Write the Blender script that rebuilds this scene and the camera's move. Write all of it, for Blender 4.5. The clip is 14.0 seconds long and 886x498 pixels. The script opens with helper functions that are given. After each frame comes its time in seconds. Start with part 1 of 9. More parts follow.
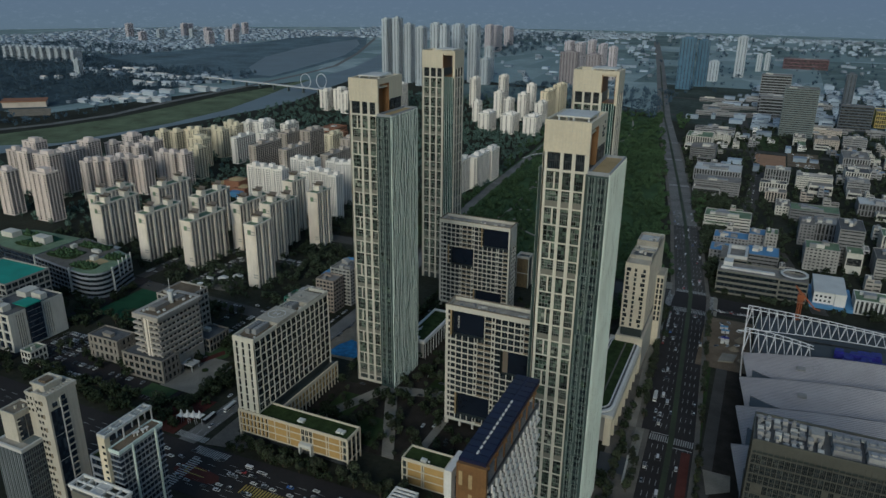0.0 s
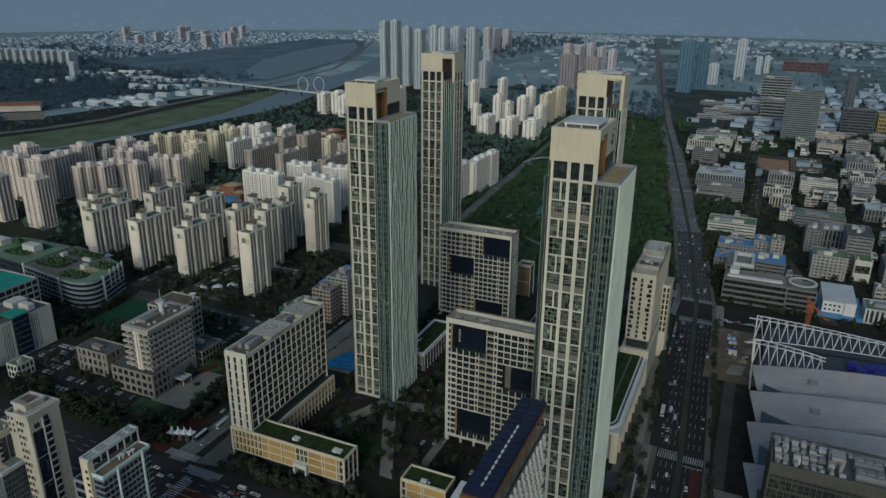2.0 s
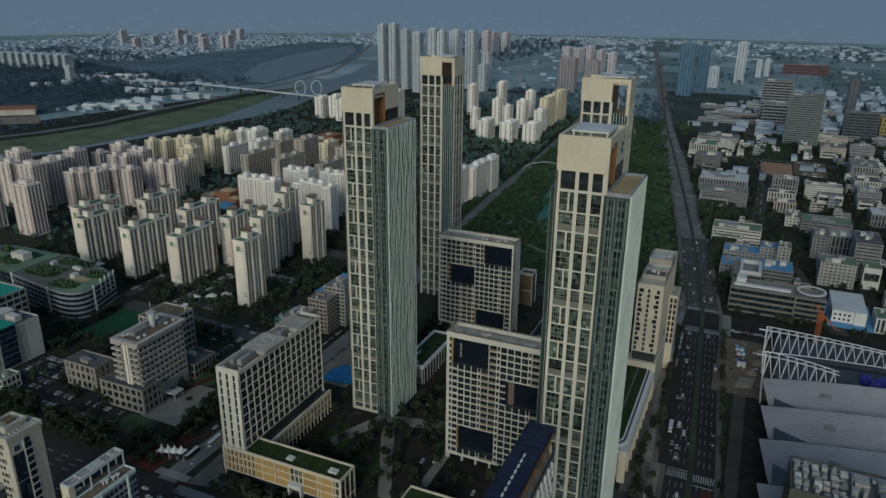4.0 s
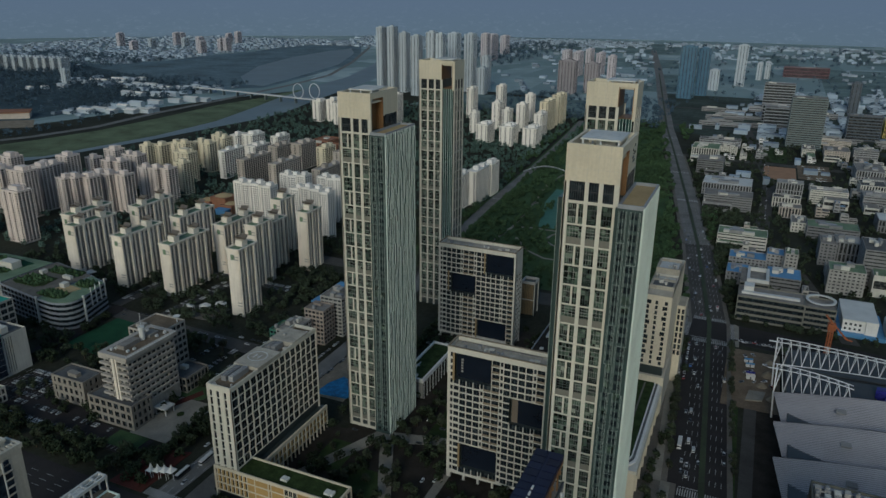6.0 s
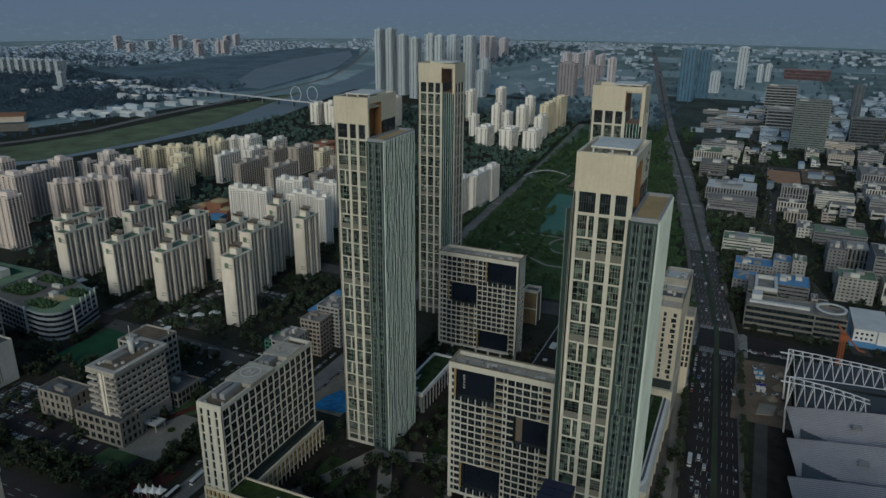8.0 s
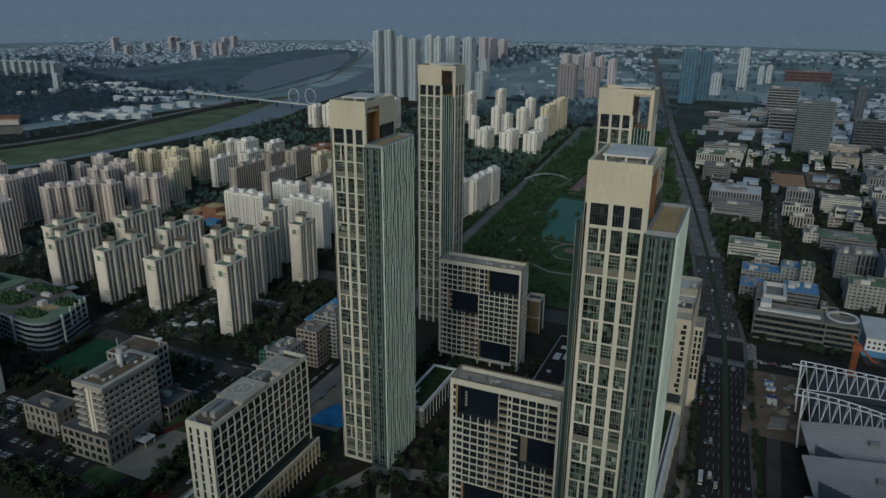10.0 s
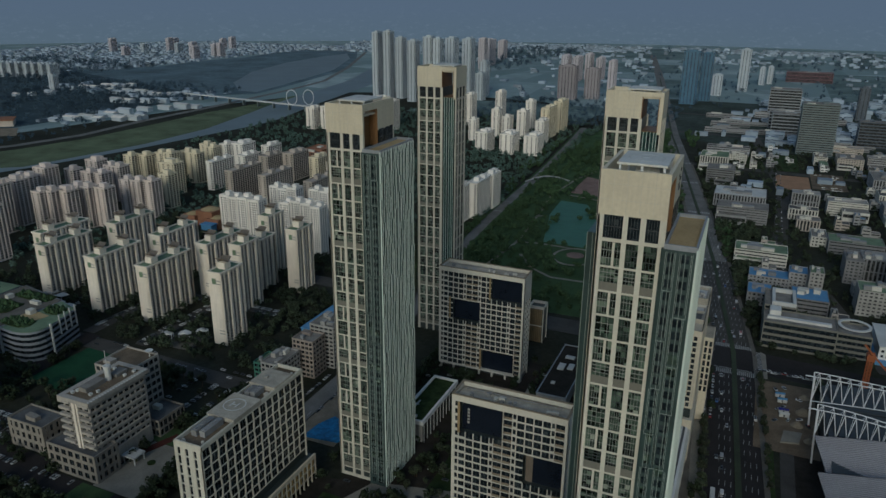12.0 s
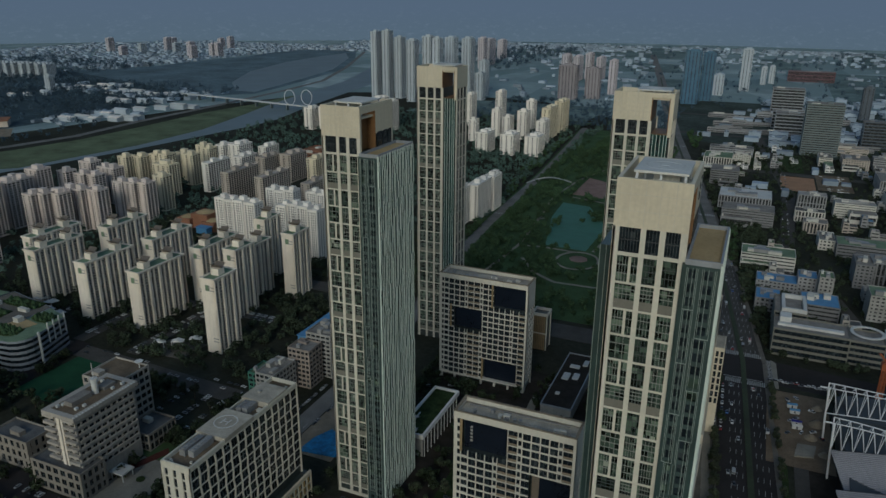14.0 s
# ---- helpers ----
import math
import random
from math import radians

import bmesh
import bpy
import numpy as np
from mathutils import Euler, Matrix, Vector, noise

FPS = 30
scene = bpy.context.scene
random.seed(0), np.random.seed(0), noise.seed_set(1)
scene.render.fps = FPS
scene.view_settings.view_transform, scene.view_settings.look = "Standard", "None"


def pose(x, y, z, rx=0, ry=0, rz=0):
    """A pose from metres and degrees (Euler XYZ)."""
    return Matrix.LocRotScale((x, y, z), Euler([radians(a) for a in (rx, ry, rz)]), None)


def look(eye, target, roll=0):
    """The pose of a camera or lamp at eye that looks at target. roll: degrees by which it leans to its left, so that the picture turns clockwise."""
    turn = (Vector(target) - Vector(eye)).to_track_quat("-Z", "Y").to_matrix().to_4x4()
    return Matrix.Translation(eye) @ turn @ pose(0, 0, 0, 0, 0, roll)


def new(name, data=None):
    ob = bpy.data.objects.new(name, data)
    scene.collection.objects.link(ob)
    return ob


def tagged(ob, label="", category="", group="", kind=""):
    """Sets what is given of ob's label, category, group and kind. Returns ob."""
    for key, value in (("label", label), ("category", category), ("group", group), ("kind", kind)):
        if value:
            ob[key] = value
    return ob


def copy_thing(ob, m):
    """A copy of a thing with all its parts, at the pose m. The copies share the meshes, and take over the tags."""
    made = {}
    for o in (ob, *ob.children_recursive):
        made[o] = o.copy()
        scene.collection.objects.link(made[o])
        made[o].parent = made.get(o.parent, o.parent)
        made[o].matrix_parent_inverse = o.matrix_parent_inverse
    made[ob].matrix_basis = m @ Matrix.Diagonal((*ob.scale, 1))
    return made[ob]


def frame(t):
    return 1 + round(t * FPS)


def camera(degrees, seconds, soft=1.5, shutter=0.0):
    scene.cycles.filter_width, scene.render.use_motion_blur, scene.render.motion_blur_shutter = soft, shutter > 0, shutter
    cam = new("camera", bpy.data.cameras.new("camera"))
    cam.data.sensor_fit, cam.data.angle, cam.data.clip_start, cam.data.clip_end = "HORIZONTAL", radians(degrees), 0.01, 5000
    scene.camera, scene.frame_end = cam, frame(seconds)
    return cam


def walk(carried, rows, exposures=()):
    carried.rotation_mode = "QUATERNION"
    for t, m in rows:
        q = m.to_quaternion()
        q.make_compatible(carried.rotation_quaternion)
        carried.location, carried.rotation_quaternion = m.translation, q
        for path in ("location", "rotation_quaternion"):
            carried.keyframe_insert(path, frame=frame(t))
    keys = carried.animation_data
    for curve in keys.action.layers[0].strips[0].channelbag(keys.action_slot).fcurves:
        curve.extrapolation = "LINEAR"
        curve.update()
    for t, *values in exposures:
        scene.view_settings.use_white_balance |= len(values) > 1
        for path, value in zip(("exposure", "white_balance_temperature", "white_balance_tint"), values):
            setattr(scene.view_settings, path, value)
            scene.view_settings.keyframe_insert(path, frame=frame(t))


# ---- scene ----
cam = camera(63.11, 14.0)
PATH = [
    (0.0, pose(0.000, 0.000, 277.620, 69.805, -0.605, 24.223)),
    (1.0, pose(-4.102, 7.700, 277.102, 69.908, -0.593, 24.146)),
    (2.0, pose(-8.204, 15.428, 276.570, 70.017, -0.581, 24.073)),
    (3.0, pose(-12.292, 23.184, 276.010, 70.128, -0.569, 24.003)),
    (4.0, pose(-16.380, 30.968, 275.450, 70.239, -0.558, 23.936)),
    (5.0, pose(-20.454, 38.766, 274.876, 70.347, -0.546, 23.872)),
    (6.0, pose(-24.528, 46.606, 274.288, 70.450, -0.534, 23.812)),
    (7.0, pose(-28.588, 54.460, 273.700, 70.546, -0.522, 23.755)),
    (8.0, pose(-32.648, 62.342, 273.084, 70.632, -0.510, 23.701)),
    (9.0, pose(-36.694, 70.238, 272.468, 70.705, -0.497, 23.650)),
    (10.0, pose(-40.740, 78.176, 271.824, 70.763, -0.485, 23.603)),
    (11.0, pose(-44.786, 86.128, 271.180, 70.802, -0.473, 23.559)),
    (12.0, pose(-48.818, 94.108, 270.522, 70.822, -0.461, 23.518)),
    (13.0, pose(-52.850, 102.116, 269.836, 70.818, -0.448, 23.480)),
    (14.0, pose(-56.868, 110.138, 269.150, 70.789, -0.436, 23.446)),
]
walk(cam, PATH, [(0.0, 0.07, 5310, 4), (14.0, -0.24, 5310, 4)])

U = 1.4  # metres in one unit of the plan

# ---- world, sun, exposure ----
world = bpy.data.worlds.new("world")
scene.world = world
world.use_nodes = True
wn, wl = world.node_tree.nodes, world.node_tree.links
sky = wn.new("ShaderNodeTexSky")
sky.sky_type = "NISHITA"
sky.sun_disc = False
sky.sun_elevation = radians(24)
sky.sun_rotation = radians(172)
sky.dust_density = 1.2
sky.air_density = 1.6
wl.new(sky.outputs[0], wn["Background"].inputs[0])
wn["Background"].inputs[1].default_value = 0.069
sun = new("sun", bpy.data.lights.new("sun", "SUN"))
sun.data.energy = 1.3
sun.data.angle = radians(24)
sun.data.color = (1.0, 0.86, 0.64)
sun.matrix_world = look((25, -170, 78), (0, 0, 0))


# ---- materials ----
def nodes_of(name):
    m = bpy.data.materials.new(name)
    m.use_nodes = True
    nt = m.node_tree
    return m, nt, nt.nodes, nt.links, nt.nodes["Principled BSDF"]


def ramp_mix(nt, fac, c1, c2):
    n = nt.nodes.new("ShaderNodeMix")
    n.data_type = "RGBA"
    nt.links.new(fac, n.inputs[0])
    for sock, c in ((n.inputs[6], c1), (n.inputs[7], c2)):
        if isinstance(c, tuple):
            sock.default_value = (*c, 1)
        else:
            nt.links.new(c, sock)
    return n.outputs[2]


def noise_of(nt, scale, detail=4, rough=0.6, stretch=None):
    tc = nt.nodes.new("ShaderNodeNewGeometry")
    n = nt.nodes.new("ShaderNodeTexNoise")
    n.inputs["Scale"].default_value = scale
    n.inputs["Detail"].default_value = detail
    n.inputs["Roughness"].default_value = rough
    if stretch:
        mp = nt.nodes.new("ShaderNodeMapping")
        mp.inputs["Scale"].default_value = stretch
        nt.links.new(tc.outputs["Position"], mp.inputs[0])
        nt.links.new(mp.outputs[0], n.inputs["Vector"])
    else:
        nt.links.new(tc.outputs["Position"], n.inputs["Vector"])
    return n.outputs["Fac"]


def contrast(nt, fac, lo, hi):
    n = nt.nodes.new("ShaderNodeMapRange")
    n.inputs[1].default_value, n.inputs[2].default_value = lo, hi
    nt.links.new(fac, n.inputs[0])
    return n.outputs[0]


def mat(name, c, rough=0.8, metal=0.0, big=0.06, fine=1.2, vary=0.25, grain=0.18, rand=0.0, island=0.0, bump=0.0, streak=0.0, ior=1.45):
    """A weathered surface: large stains, fine grain, rain streaks, and a tone of its own for each object or island."""
    m, nt, nn, ll, p = nodes_of(name)
    dark, light = tuple(v * (1 - vary) for v in c), tuple(min(1, v * (1 + vary * 0.6)) for v in c)
    col = ramp_mix(nt, contrast(nt, noise_of(nt, big), 0.3, 0.7), dark, light)
    g2 = nt.nodes.new("ShaderNodeMix")
    g2.data_type, g2.blend_type = "RGBA", "MULTIPLY"
    g2.inputs[0].default_value = 1.0
    grey = ramp_mix(nt, contrast(nt, noise_of(nt, fine, 6), 0.25, 0.75), (1 - grain,) * 3, (1 + grain * 0.4,) * 3)
    ll.new(col, g2.inputs[6])
    ll.new(grey, g2.inputs[7])
    col = g2.outputs[2]
    if streak:
        s = contrast(nt, noise_of(nt, 1.0, 3, 0.5, (0.9, 0.9, 0.05)), 0.45, 0.75)
        sm = nt.nodes.new("ShaderNodeMath")
        sm.operation = "MULTIPLY"
        sm.inputs[1].default_value = streak
        ll.new(s, sm.inputs[0])
        col = ramp_mix(nt, sm.outputs[0], col, tuple(v * 0.45 for v in c))
    for amount, node, out in ((rand, "ShaderNodeObjectInfo", "Random"), (island, "ShaderNodeNewGeometry", "Random Per Island")):
        if amount:
            oi = nn.new(node)
            hs = nn.new("ShaderNodeHueSaturation")
            mr = nn.new("ShaderNodeMapRange")
            mr.inputs[3].default_value, mr.inputs[4].default_value = 1 - amount, 1 + amount
            ll.new(oi.outputs[out], mr.inputs[0])
            ll.new(mr.outputs[0], hs.inputs["Value"])
            ll.new(col, hs.inputs["Color"])
            col = hs.outputs[0]
    ll.new(col, p.inputs["Base Color"])
    p.inputs["Roughness"].default_value = rough
    p.inputs["Metallic"].default_value = metal
    p.inputs["IOR"].default_value = ior
    if rough >= 0.85:
        p.inputs["Specular IOR Level"].default_value = 0.15
    if bump:
        b = nn.new("ShaderNodeBump")
        b.inputs["Strength"].default_value = bump
        b.inputs["Distance"].default_value = 0.3
        ll.new(noise_of(nt, fine * 2, 5), b.inputs["Height"])
        ll.new(b.outputs[0], p.inputs["Normal"])
    return m


def pane_mat(name, stops, rough=0.14, ior=1.45, island=False):
    """Window glass with what stands behind it: each pane has its own tone out of the stops."""
    m, nt, nn, ll, p = nodes_of(name)
    oi = nn.new("ShaderNodeNewGeometry" if island else "ShaderNodeObjectInfo")
    wn_ = nn.new("ShaderNodeTexWhiteNoise")
    wn_.noise_dimensions = "4D"
    geo = nn.new("ShaderNodeNewGeometry")
    sn = nn.new("ShaderNodeVectorMath")
    sn.operation = "SNAP"
    sn.inputs[1].default_value = (1.54, 1.54, 1.91)
    ll.new(geo.outputs["Position"], sn.inputs[0])
    ll.new(sn.outputs[0], wn_.inputs["Vector"])
    ll.new(oi.outputs["Random Per Island" if island else "Random"], wn_.inputs["W"])
    av = nn.new("ShaderNodeMath")
    av.operation = "MULTIPLY_ADD"
    av.inputs[1].default_value = 0.75
    ll.new(wn_.outputs["Value"], av.inputs[0])
    half = nn.new("ShaderNodeMath")
    half.operation = "MULTIPLY"
    half.inputs[1].default_value = 0.25
    ll.new(oi.outputs["Random Per Island" if island else "Random"], half.inputs[0])
    ll.new(half.outputs[0], av.inputs[2])
    cr = nn.new("ShaderNodeValToRGB")
    cr.color_ramp.interpolation = "CONSTANT"
    for i, (at, c) in enumerate(stops):
        e = cr.color_ramp.elements[i] if i < 2 else cr.color_ramp.elements.new(at)
        e.position, e.color = at, (*c, 1)
    ll.new(av.outputs[0], cr.inputs[0])
    ll.new(cr.outputs[0], p.inputs["Base Color"])
    p.inputs["Roughness"].default_value = rough
    p.inputs["IOR"].default_value = ior
    return m


CREAM = mat("cream_panel", (0.59, 0.535, 0.41), 0.7, big=0.05, fine=0.8, vary=0.10, grain=0.10, streak=0.18)
WARMCREAM = mat("warm_cream_stone", (0.58, 0.52, 0.405), 0.7, big=0.05, fine=0.8, vary=0.14, grain=0.12, streak=0.2)
IVORYWALL = mat("ivory_wall_panels", (0.50, 0.465, 0.39), 0.75, vary=0.16, grain=0.14, streak=0.3)
FACADE = mat("pale_cream_pier", (0.585, 0.56, 0.475), 0.7, big=0.05, fine=0.8, vary=0.10, grain=0.10, streak=0.2)
BAR = mat("grey_window_bar", (0.20, 0.21, 0.195), 0.5, vary=0.1, grain=0.1)
WHITE = mat("white_paint", (0.70, 0.69, 0.66), 0.65, vary=0.12, grain=0.12, streak=0.22)
OFFWHITE = mat("offwhite_concrete", (0.56, 0.54, 0.48), 0.8, vary=0.16, grain=0.16, streak=0.28)
GRIDWHITE = mat("off_white_precast", (0.57, 0.545, 0.475), 0.75, vary=0.12, grain=0.12, streak=0.2)
FRAME = mat("white_window_frame", (0.62, 0.62, 0.58), 0.55, vary=0.1, grain=0.08)
FIN = mat("pale_metal_fin", (0.60, 0.69, 0.645), 0.4, vary=0.12, grain=0.1)
GREYC = mat("grey_concrete", (0.34, 0.33, 0.31), 0.85, vary=0.22, grain=0.22, streak=0.2)
ROOF = mat("roof_screed", (0.24, 0.225, 0.205), 0.9, big=0.12, vary=0.3, grain=0.25)
ROOFDK = mat("dark_roof", (0.12, 0.12, 0.12), 0.9, big=0.12, vary=0.3, grain=0.25)
PADTOP = mat("pale_deck_paint", (0.54, 0.54, 0.52), 0.6, vary=0.14, grain=0.12)
SAND = mat("tan_roof_membrane", (0.42, 0.32, 0.17), 0.85, vary=0.2, grain=0.2)
COPPER = mat("brown_metal_panel", (0.20, 0.11, 0.046), 0.5, vary=0.3, grain=0.2, streak=0.25)
OCHRE = mat("ochre_stone_panel", (0.41, 0.27, 0.095), 0.7, vary=0.18, grain=0.15, rand=0.12)
NAVY = mat("navy_roof_sheet", (0.008, 0.011, 0.036), 0.45, vary=0.25, grain=0.15, rand=0.25)
GREENROOF = mat("roof_garden", (0.036, 0.056, 0.018), 0.95, big=0.2, vary=0.5, grain=0.4, bump=0.4)
GRASS = mat("lawn", (0.040, 0.062, 0.022), 0.95, big=0.05, vary=0.4, grain=0.35, bump=0.3)
COURT = mat("green_sport_court", (0.02, 0.068, 0.033), 0.85, vary=0.3, grain=0.2)
TEAL = mat("teal_roof_paint", (0.03, 0.26, 0.19), 0.6, vary=0.2, grain=0.15)
BLUEROOF = mat("blue_roof_sheet", (0.09, 0.22, 0.40), 0.5, vary=0.2, grain=0.15, rand=0.15)
POOLBLUE = mat("blue_canvas", (0.03, 0.18, 0.38), 0.6, big=0.35, vary=0.5, grain=0.2)
ASPHALT = mat("asphalt", (0.034, 0.031, 0.031), 0.9, big=0.03, vary=0.25, grain=0.25)
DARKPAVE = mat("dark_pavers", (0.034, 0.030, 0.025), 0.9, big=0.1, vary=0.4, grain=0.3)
MUNI = mat("weathered_grey_tiles", (0.40, 0.37, 0.325), 0.8, vary=0.16, grain=0.16, streak=0.3)
LABWALL = mat("laboratory_render", (0.25, 0.25, 0.255), 0.8, vary=0.16, grain=0.16, rand=0.3, streak=0.25)
# Far trees: distance haze is put into this paler, bluer leaf colour.
HAZEDWOOD = mat("hazed_wood_canopy", (0.075, 0.112, 0.148), 0.9, big=0.004, fine=0.1, vary=0.35, grain=0.3, island=0.16)


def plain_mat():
    """Patchwork of far fields, yards and copses, with haze mixed into the colours."""
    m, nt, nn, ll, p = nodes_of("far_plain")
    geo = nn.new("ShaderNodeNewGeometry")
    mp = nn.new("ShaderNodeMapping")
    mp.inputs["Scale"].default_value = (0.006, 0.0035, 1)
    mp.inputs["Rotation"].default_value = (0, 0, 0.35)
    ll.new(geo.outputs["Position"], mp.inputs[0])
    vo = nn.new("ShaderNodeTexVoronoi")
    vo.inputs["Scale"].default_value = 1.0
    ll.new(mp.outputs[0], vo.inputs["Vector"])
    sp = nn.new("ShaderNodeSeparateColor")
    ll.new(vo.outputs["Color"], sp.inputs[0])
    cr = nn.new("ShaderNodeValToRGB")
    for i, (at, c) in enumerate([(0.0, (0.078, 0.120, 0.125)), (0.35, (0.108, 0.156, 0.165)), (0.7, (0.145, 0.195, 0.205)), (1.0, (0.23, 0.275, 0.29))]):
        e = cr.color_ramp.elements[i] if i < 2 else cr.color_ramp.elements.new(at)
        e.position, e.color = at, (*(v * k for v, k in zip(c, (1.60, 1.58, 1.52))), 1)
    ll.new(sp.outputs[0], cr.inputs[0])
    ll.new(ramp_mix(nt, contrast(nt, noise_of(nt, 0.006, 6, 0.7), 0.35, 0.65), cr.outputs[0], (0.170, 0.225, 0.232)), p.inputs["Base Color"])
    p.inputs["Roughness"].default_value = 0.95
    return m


HAZEDPLAIN = plain_mat()
# Roof metal toned darker, so the ribs' shade lies in their colour.
SEAM = mat("shaded_roof_seam", (0.27, 0.26, 0.275), 0.6)
NAVYGLASS = pane_mat("navy_office_glass", [(0.0, (0.012, 0.018, 0.030)), (0.5, (0.022, 0.032, 0.050)), (0.8, (0.045, 0.062, 0.085))])
GREYMETAL = mat("grey_metal_panel", (0.27, 0.285, 0.31), 0.5, vary=0.15, grain=0.12, streak=0.2)
WORKSLEAF = mat("works_canopy", (0.046, 0.060, 0.036), 0.9, big=0.012, fine=0.4, vary=0.4, grain=0.35, island=0.5)
# Lighter copy of the leaf colour, lifted by painted haze for farther trees.
HAZEDGREEN = mat("hazed_green_canopy", (0.094, 0.142, 0.116), 0.9, big=0.012, fine=0.4, vary=0.4, grain=0.35, island=0.35)
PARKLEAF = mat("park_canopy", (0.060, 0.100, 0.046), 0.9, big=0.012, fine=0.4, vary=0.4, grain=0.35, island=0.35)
OLDASPHALT = mat("worn_asphalt", (0.078, 0.074, 0.068), 0.9, big=0.05, vary=0.3, grain=0.25)
PAVE = mat("pavement_slabs", (0.15, 0.137, 0.118), 0.9, big=0.09, vary=0.25, grain=0.25)
REDPAVE = mat("red_road_coating", (0.085, 0.030, 0.024), 0.85, vary=0.3, grain=0.25)
LINE = mat("road_paint", (0.36, 0.36, 0.35), 0.8, vary=0.2, grain=0.3)
YELLOW = mat("yellow_paint", (0.40, 0.30, 0.07), 0.8, vary=0.2, grain=0.3)
EARTH = mat("bare_earth", (0.17, 0.132, 0.092), 0.95, big=0.06, vary=0.35, grain=0.3)
ORANGE_EARTH = mat("orange_clay_field", (0.34, 0.205, 0.125), 0.95, vary=0.15, grain=0.2)
WATER = mat("still_water", (0.155, 0.19, 0.205), 0.5, big=0.01, vary=0.15, grain=0.05, bump=0.02, ior=1.33)
POND = mat("green_pond_water", (0.066, 0.155, 0.108), 0.6, vary=0.15, grain=0.05, ior=1.33)
METALROOF = mat("standing_seam_metal", (0.40, 0.39, 0.41), 0.5, metal=0.1, big=0.04, vary=0.14, grain=0.08, rand=0.06)
STEEL = mat("white_steel", (0.62, 0.63, 0.64), 0.5, vary=0.1, grain=0.1)
DARKMETAL = mat("dark_cladding", (0.045, 0.05, 0.055), 0.5, vary=0.2, grain=0.15)
MACHINE = mat("grey_machinery", (0.25, 0.25, 0.25), 0.5, vary=0.25, grain=0.2, rand=0.2)
ORANGE = mat("orange_crane_paint", (0.30, 0.095, 0.035), 0.55, vary=0.2, grain=0.2)
TARP = mat("deep_blue_tarpaulin", (0.022, 0.022, 0.20), 0.5, big=0.3, vary=0.4, grain=0.2)
PINK = mat("pinkish_render", (0.66, 0.575, 0.525), 0.8, vary=0.12, grain=0.12, rand=0.10, streak=0.2)
IVORY = mat("ivory_render", (0.78, 0.705, 0.60), 0.8, vary=0.12, grain=0.12, rand=0.08, streak=0.25)
YELLOWISH = mat("yellow_ivory_render", (0.72, 0.64, 0.47), 0.8, vary=0.12, grain=0.12, rand=0.08, streak=0.2)
BROWNISH = mat("grey_brown_render", (0.455, 0.40, 0.345), 0.8, vary=0.15, grain=0.12, rand=0.12, streak=0.2)
WHITER = mat("white_render", (0.80, 0.755, 0.69), 0.8, vary=0.1, grain=0.1, rand=0.06, streak=0.15)
TANROOF = mat("dark_tan_roof_sheet", (0.15, 0.125, 0.10), 0.7, vary=0.2, grain=0.2)
ROOFGREEN = mat("green_waterproof_roof", (0.165, 0.225, 0.145), 0.85, vary=0.3, grain=0.2)
BRICK = mat("red_brick_wall", (0.30, 0.15, 0.09), 0.85, vary=0.2, grain=0.2, rand=0.12)
CARPAINT = None
BARK = mat("bark", (0.09, 0.065, 0.045), 0.95)
LEAF = mat("leaves", (0.031, 0.041, 0.018), 0.8, big=0.02, fine=0.5, vary=0.4, grain=0.35, rand=0.35, island=0.55)
FOREST = mat("wood_canopy", (0.029, 0.040, 0.021), 0.9, big=0.012, fine=0.4, vary=0.45, grain=0.35, island=0.6)
# Marsh colour is lightened and blued to carry haze.
HAZEDMARSH = mat("hazed_marsh_grass", (0.130, 0.178, 0.205), 0.95, big=0.008, fine=0.06, vary=0.4, grain=0.35)
# Far fields, with the pale grey of haze in their base colour.
HAZEDFIELD = mat("fields", (0.165, 0.22, 0.215), 0.95, big=0.006, fine=0.05, vary=0.45, grain=0.4)
GROUND = mat("city_ground", (0.034, 0.036, 0.025), 0.95, big=0.015, fine=0.25, vary=0.5, grain=0.4)
# Far-town tones: a blue-grey haze tint is part of both base colours.
HAZEDROOFS = mat("hazed_roofs_of_many_tones", (0.27, 0.325, 0.39), 0.85, vary=0.15, grain=0.15, island=0.42)
HAZEDWALLS = mat("hazed_walls_of_many_tones", (0.30, 0.355, 0.42), 0.85, vary=0.15, grain=0.15, island=0.4)
# Grey and pink renders for far buildings, with haze put into the paint.
HAZEDGREY = mat("hazed_grey_render", (0.44, 0.49, 0.54), 0.8, vary=0.1, grain=0.1, rand=0.08)
HAZEDPINK = mat("hazed_pink_render", (0.48, 0.45, 0.48), 0.8, vary=0.1, grain=0.1, rand=0.08)
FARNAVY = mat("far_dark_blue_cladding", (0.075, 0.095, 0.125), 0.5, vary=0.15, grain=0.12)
# Grey-brown render, shifted to mauve by painted haze.
HAZEDBROWN = mat("hazed_brown_render", (0.27, 0.25, 0.27), 0.8, vary=0.15, grain=0.12, rand=0.12)
TEALPANEL = mat("dark_teal_panel", (0.040, 0.066, 0.064), 0.35, big=0.12, vary=0.3, grain=0.15, rand=0.1)
WINGBAR = mat("dull_metal_bar", (0.30, 0.345, 0.32), 0.45, vary=0.15, grain=0.12)
GLASSG = pane_mat("apartment_glass", [(0.0, (0.008, 0.012, 0.010)), (0.34, (0.022, 0.032, 0.026)), (0.52, (0.045, 0.066, 0.052)), (0.70, (0.08, 0.115, 0.088)), (0.84, (0.135, 0.175, 0.135)), (0.94, (0.30, 0.33, 0.27))])
GLASSD = pane_mat("dark_glass", [(0.0, (0.010, 0.014, 0.018)), (0.55, (0.022, 0.030, 0.036)), (0.85, (0.05, 0.06, 0.065))])
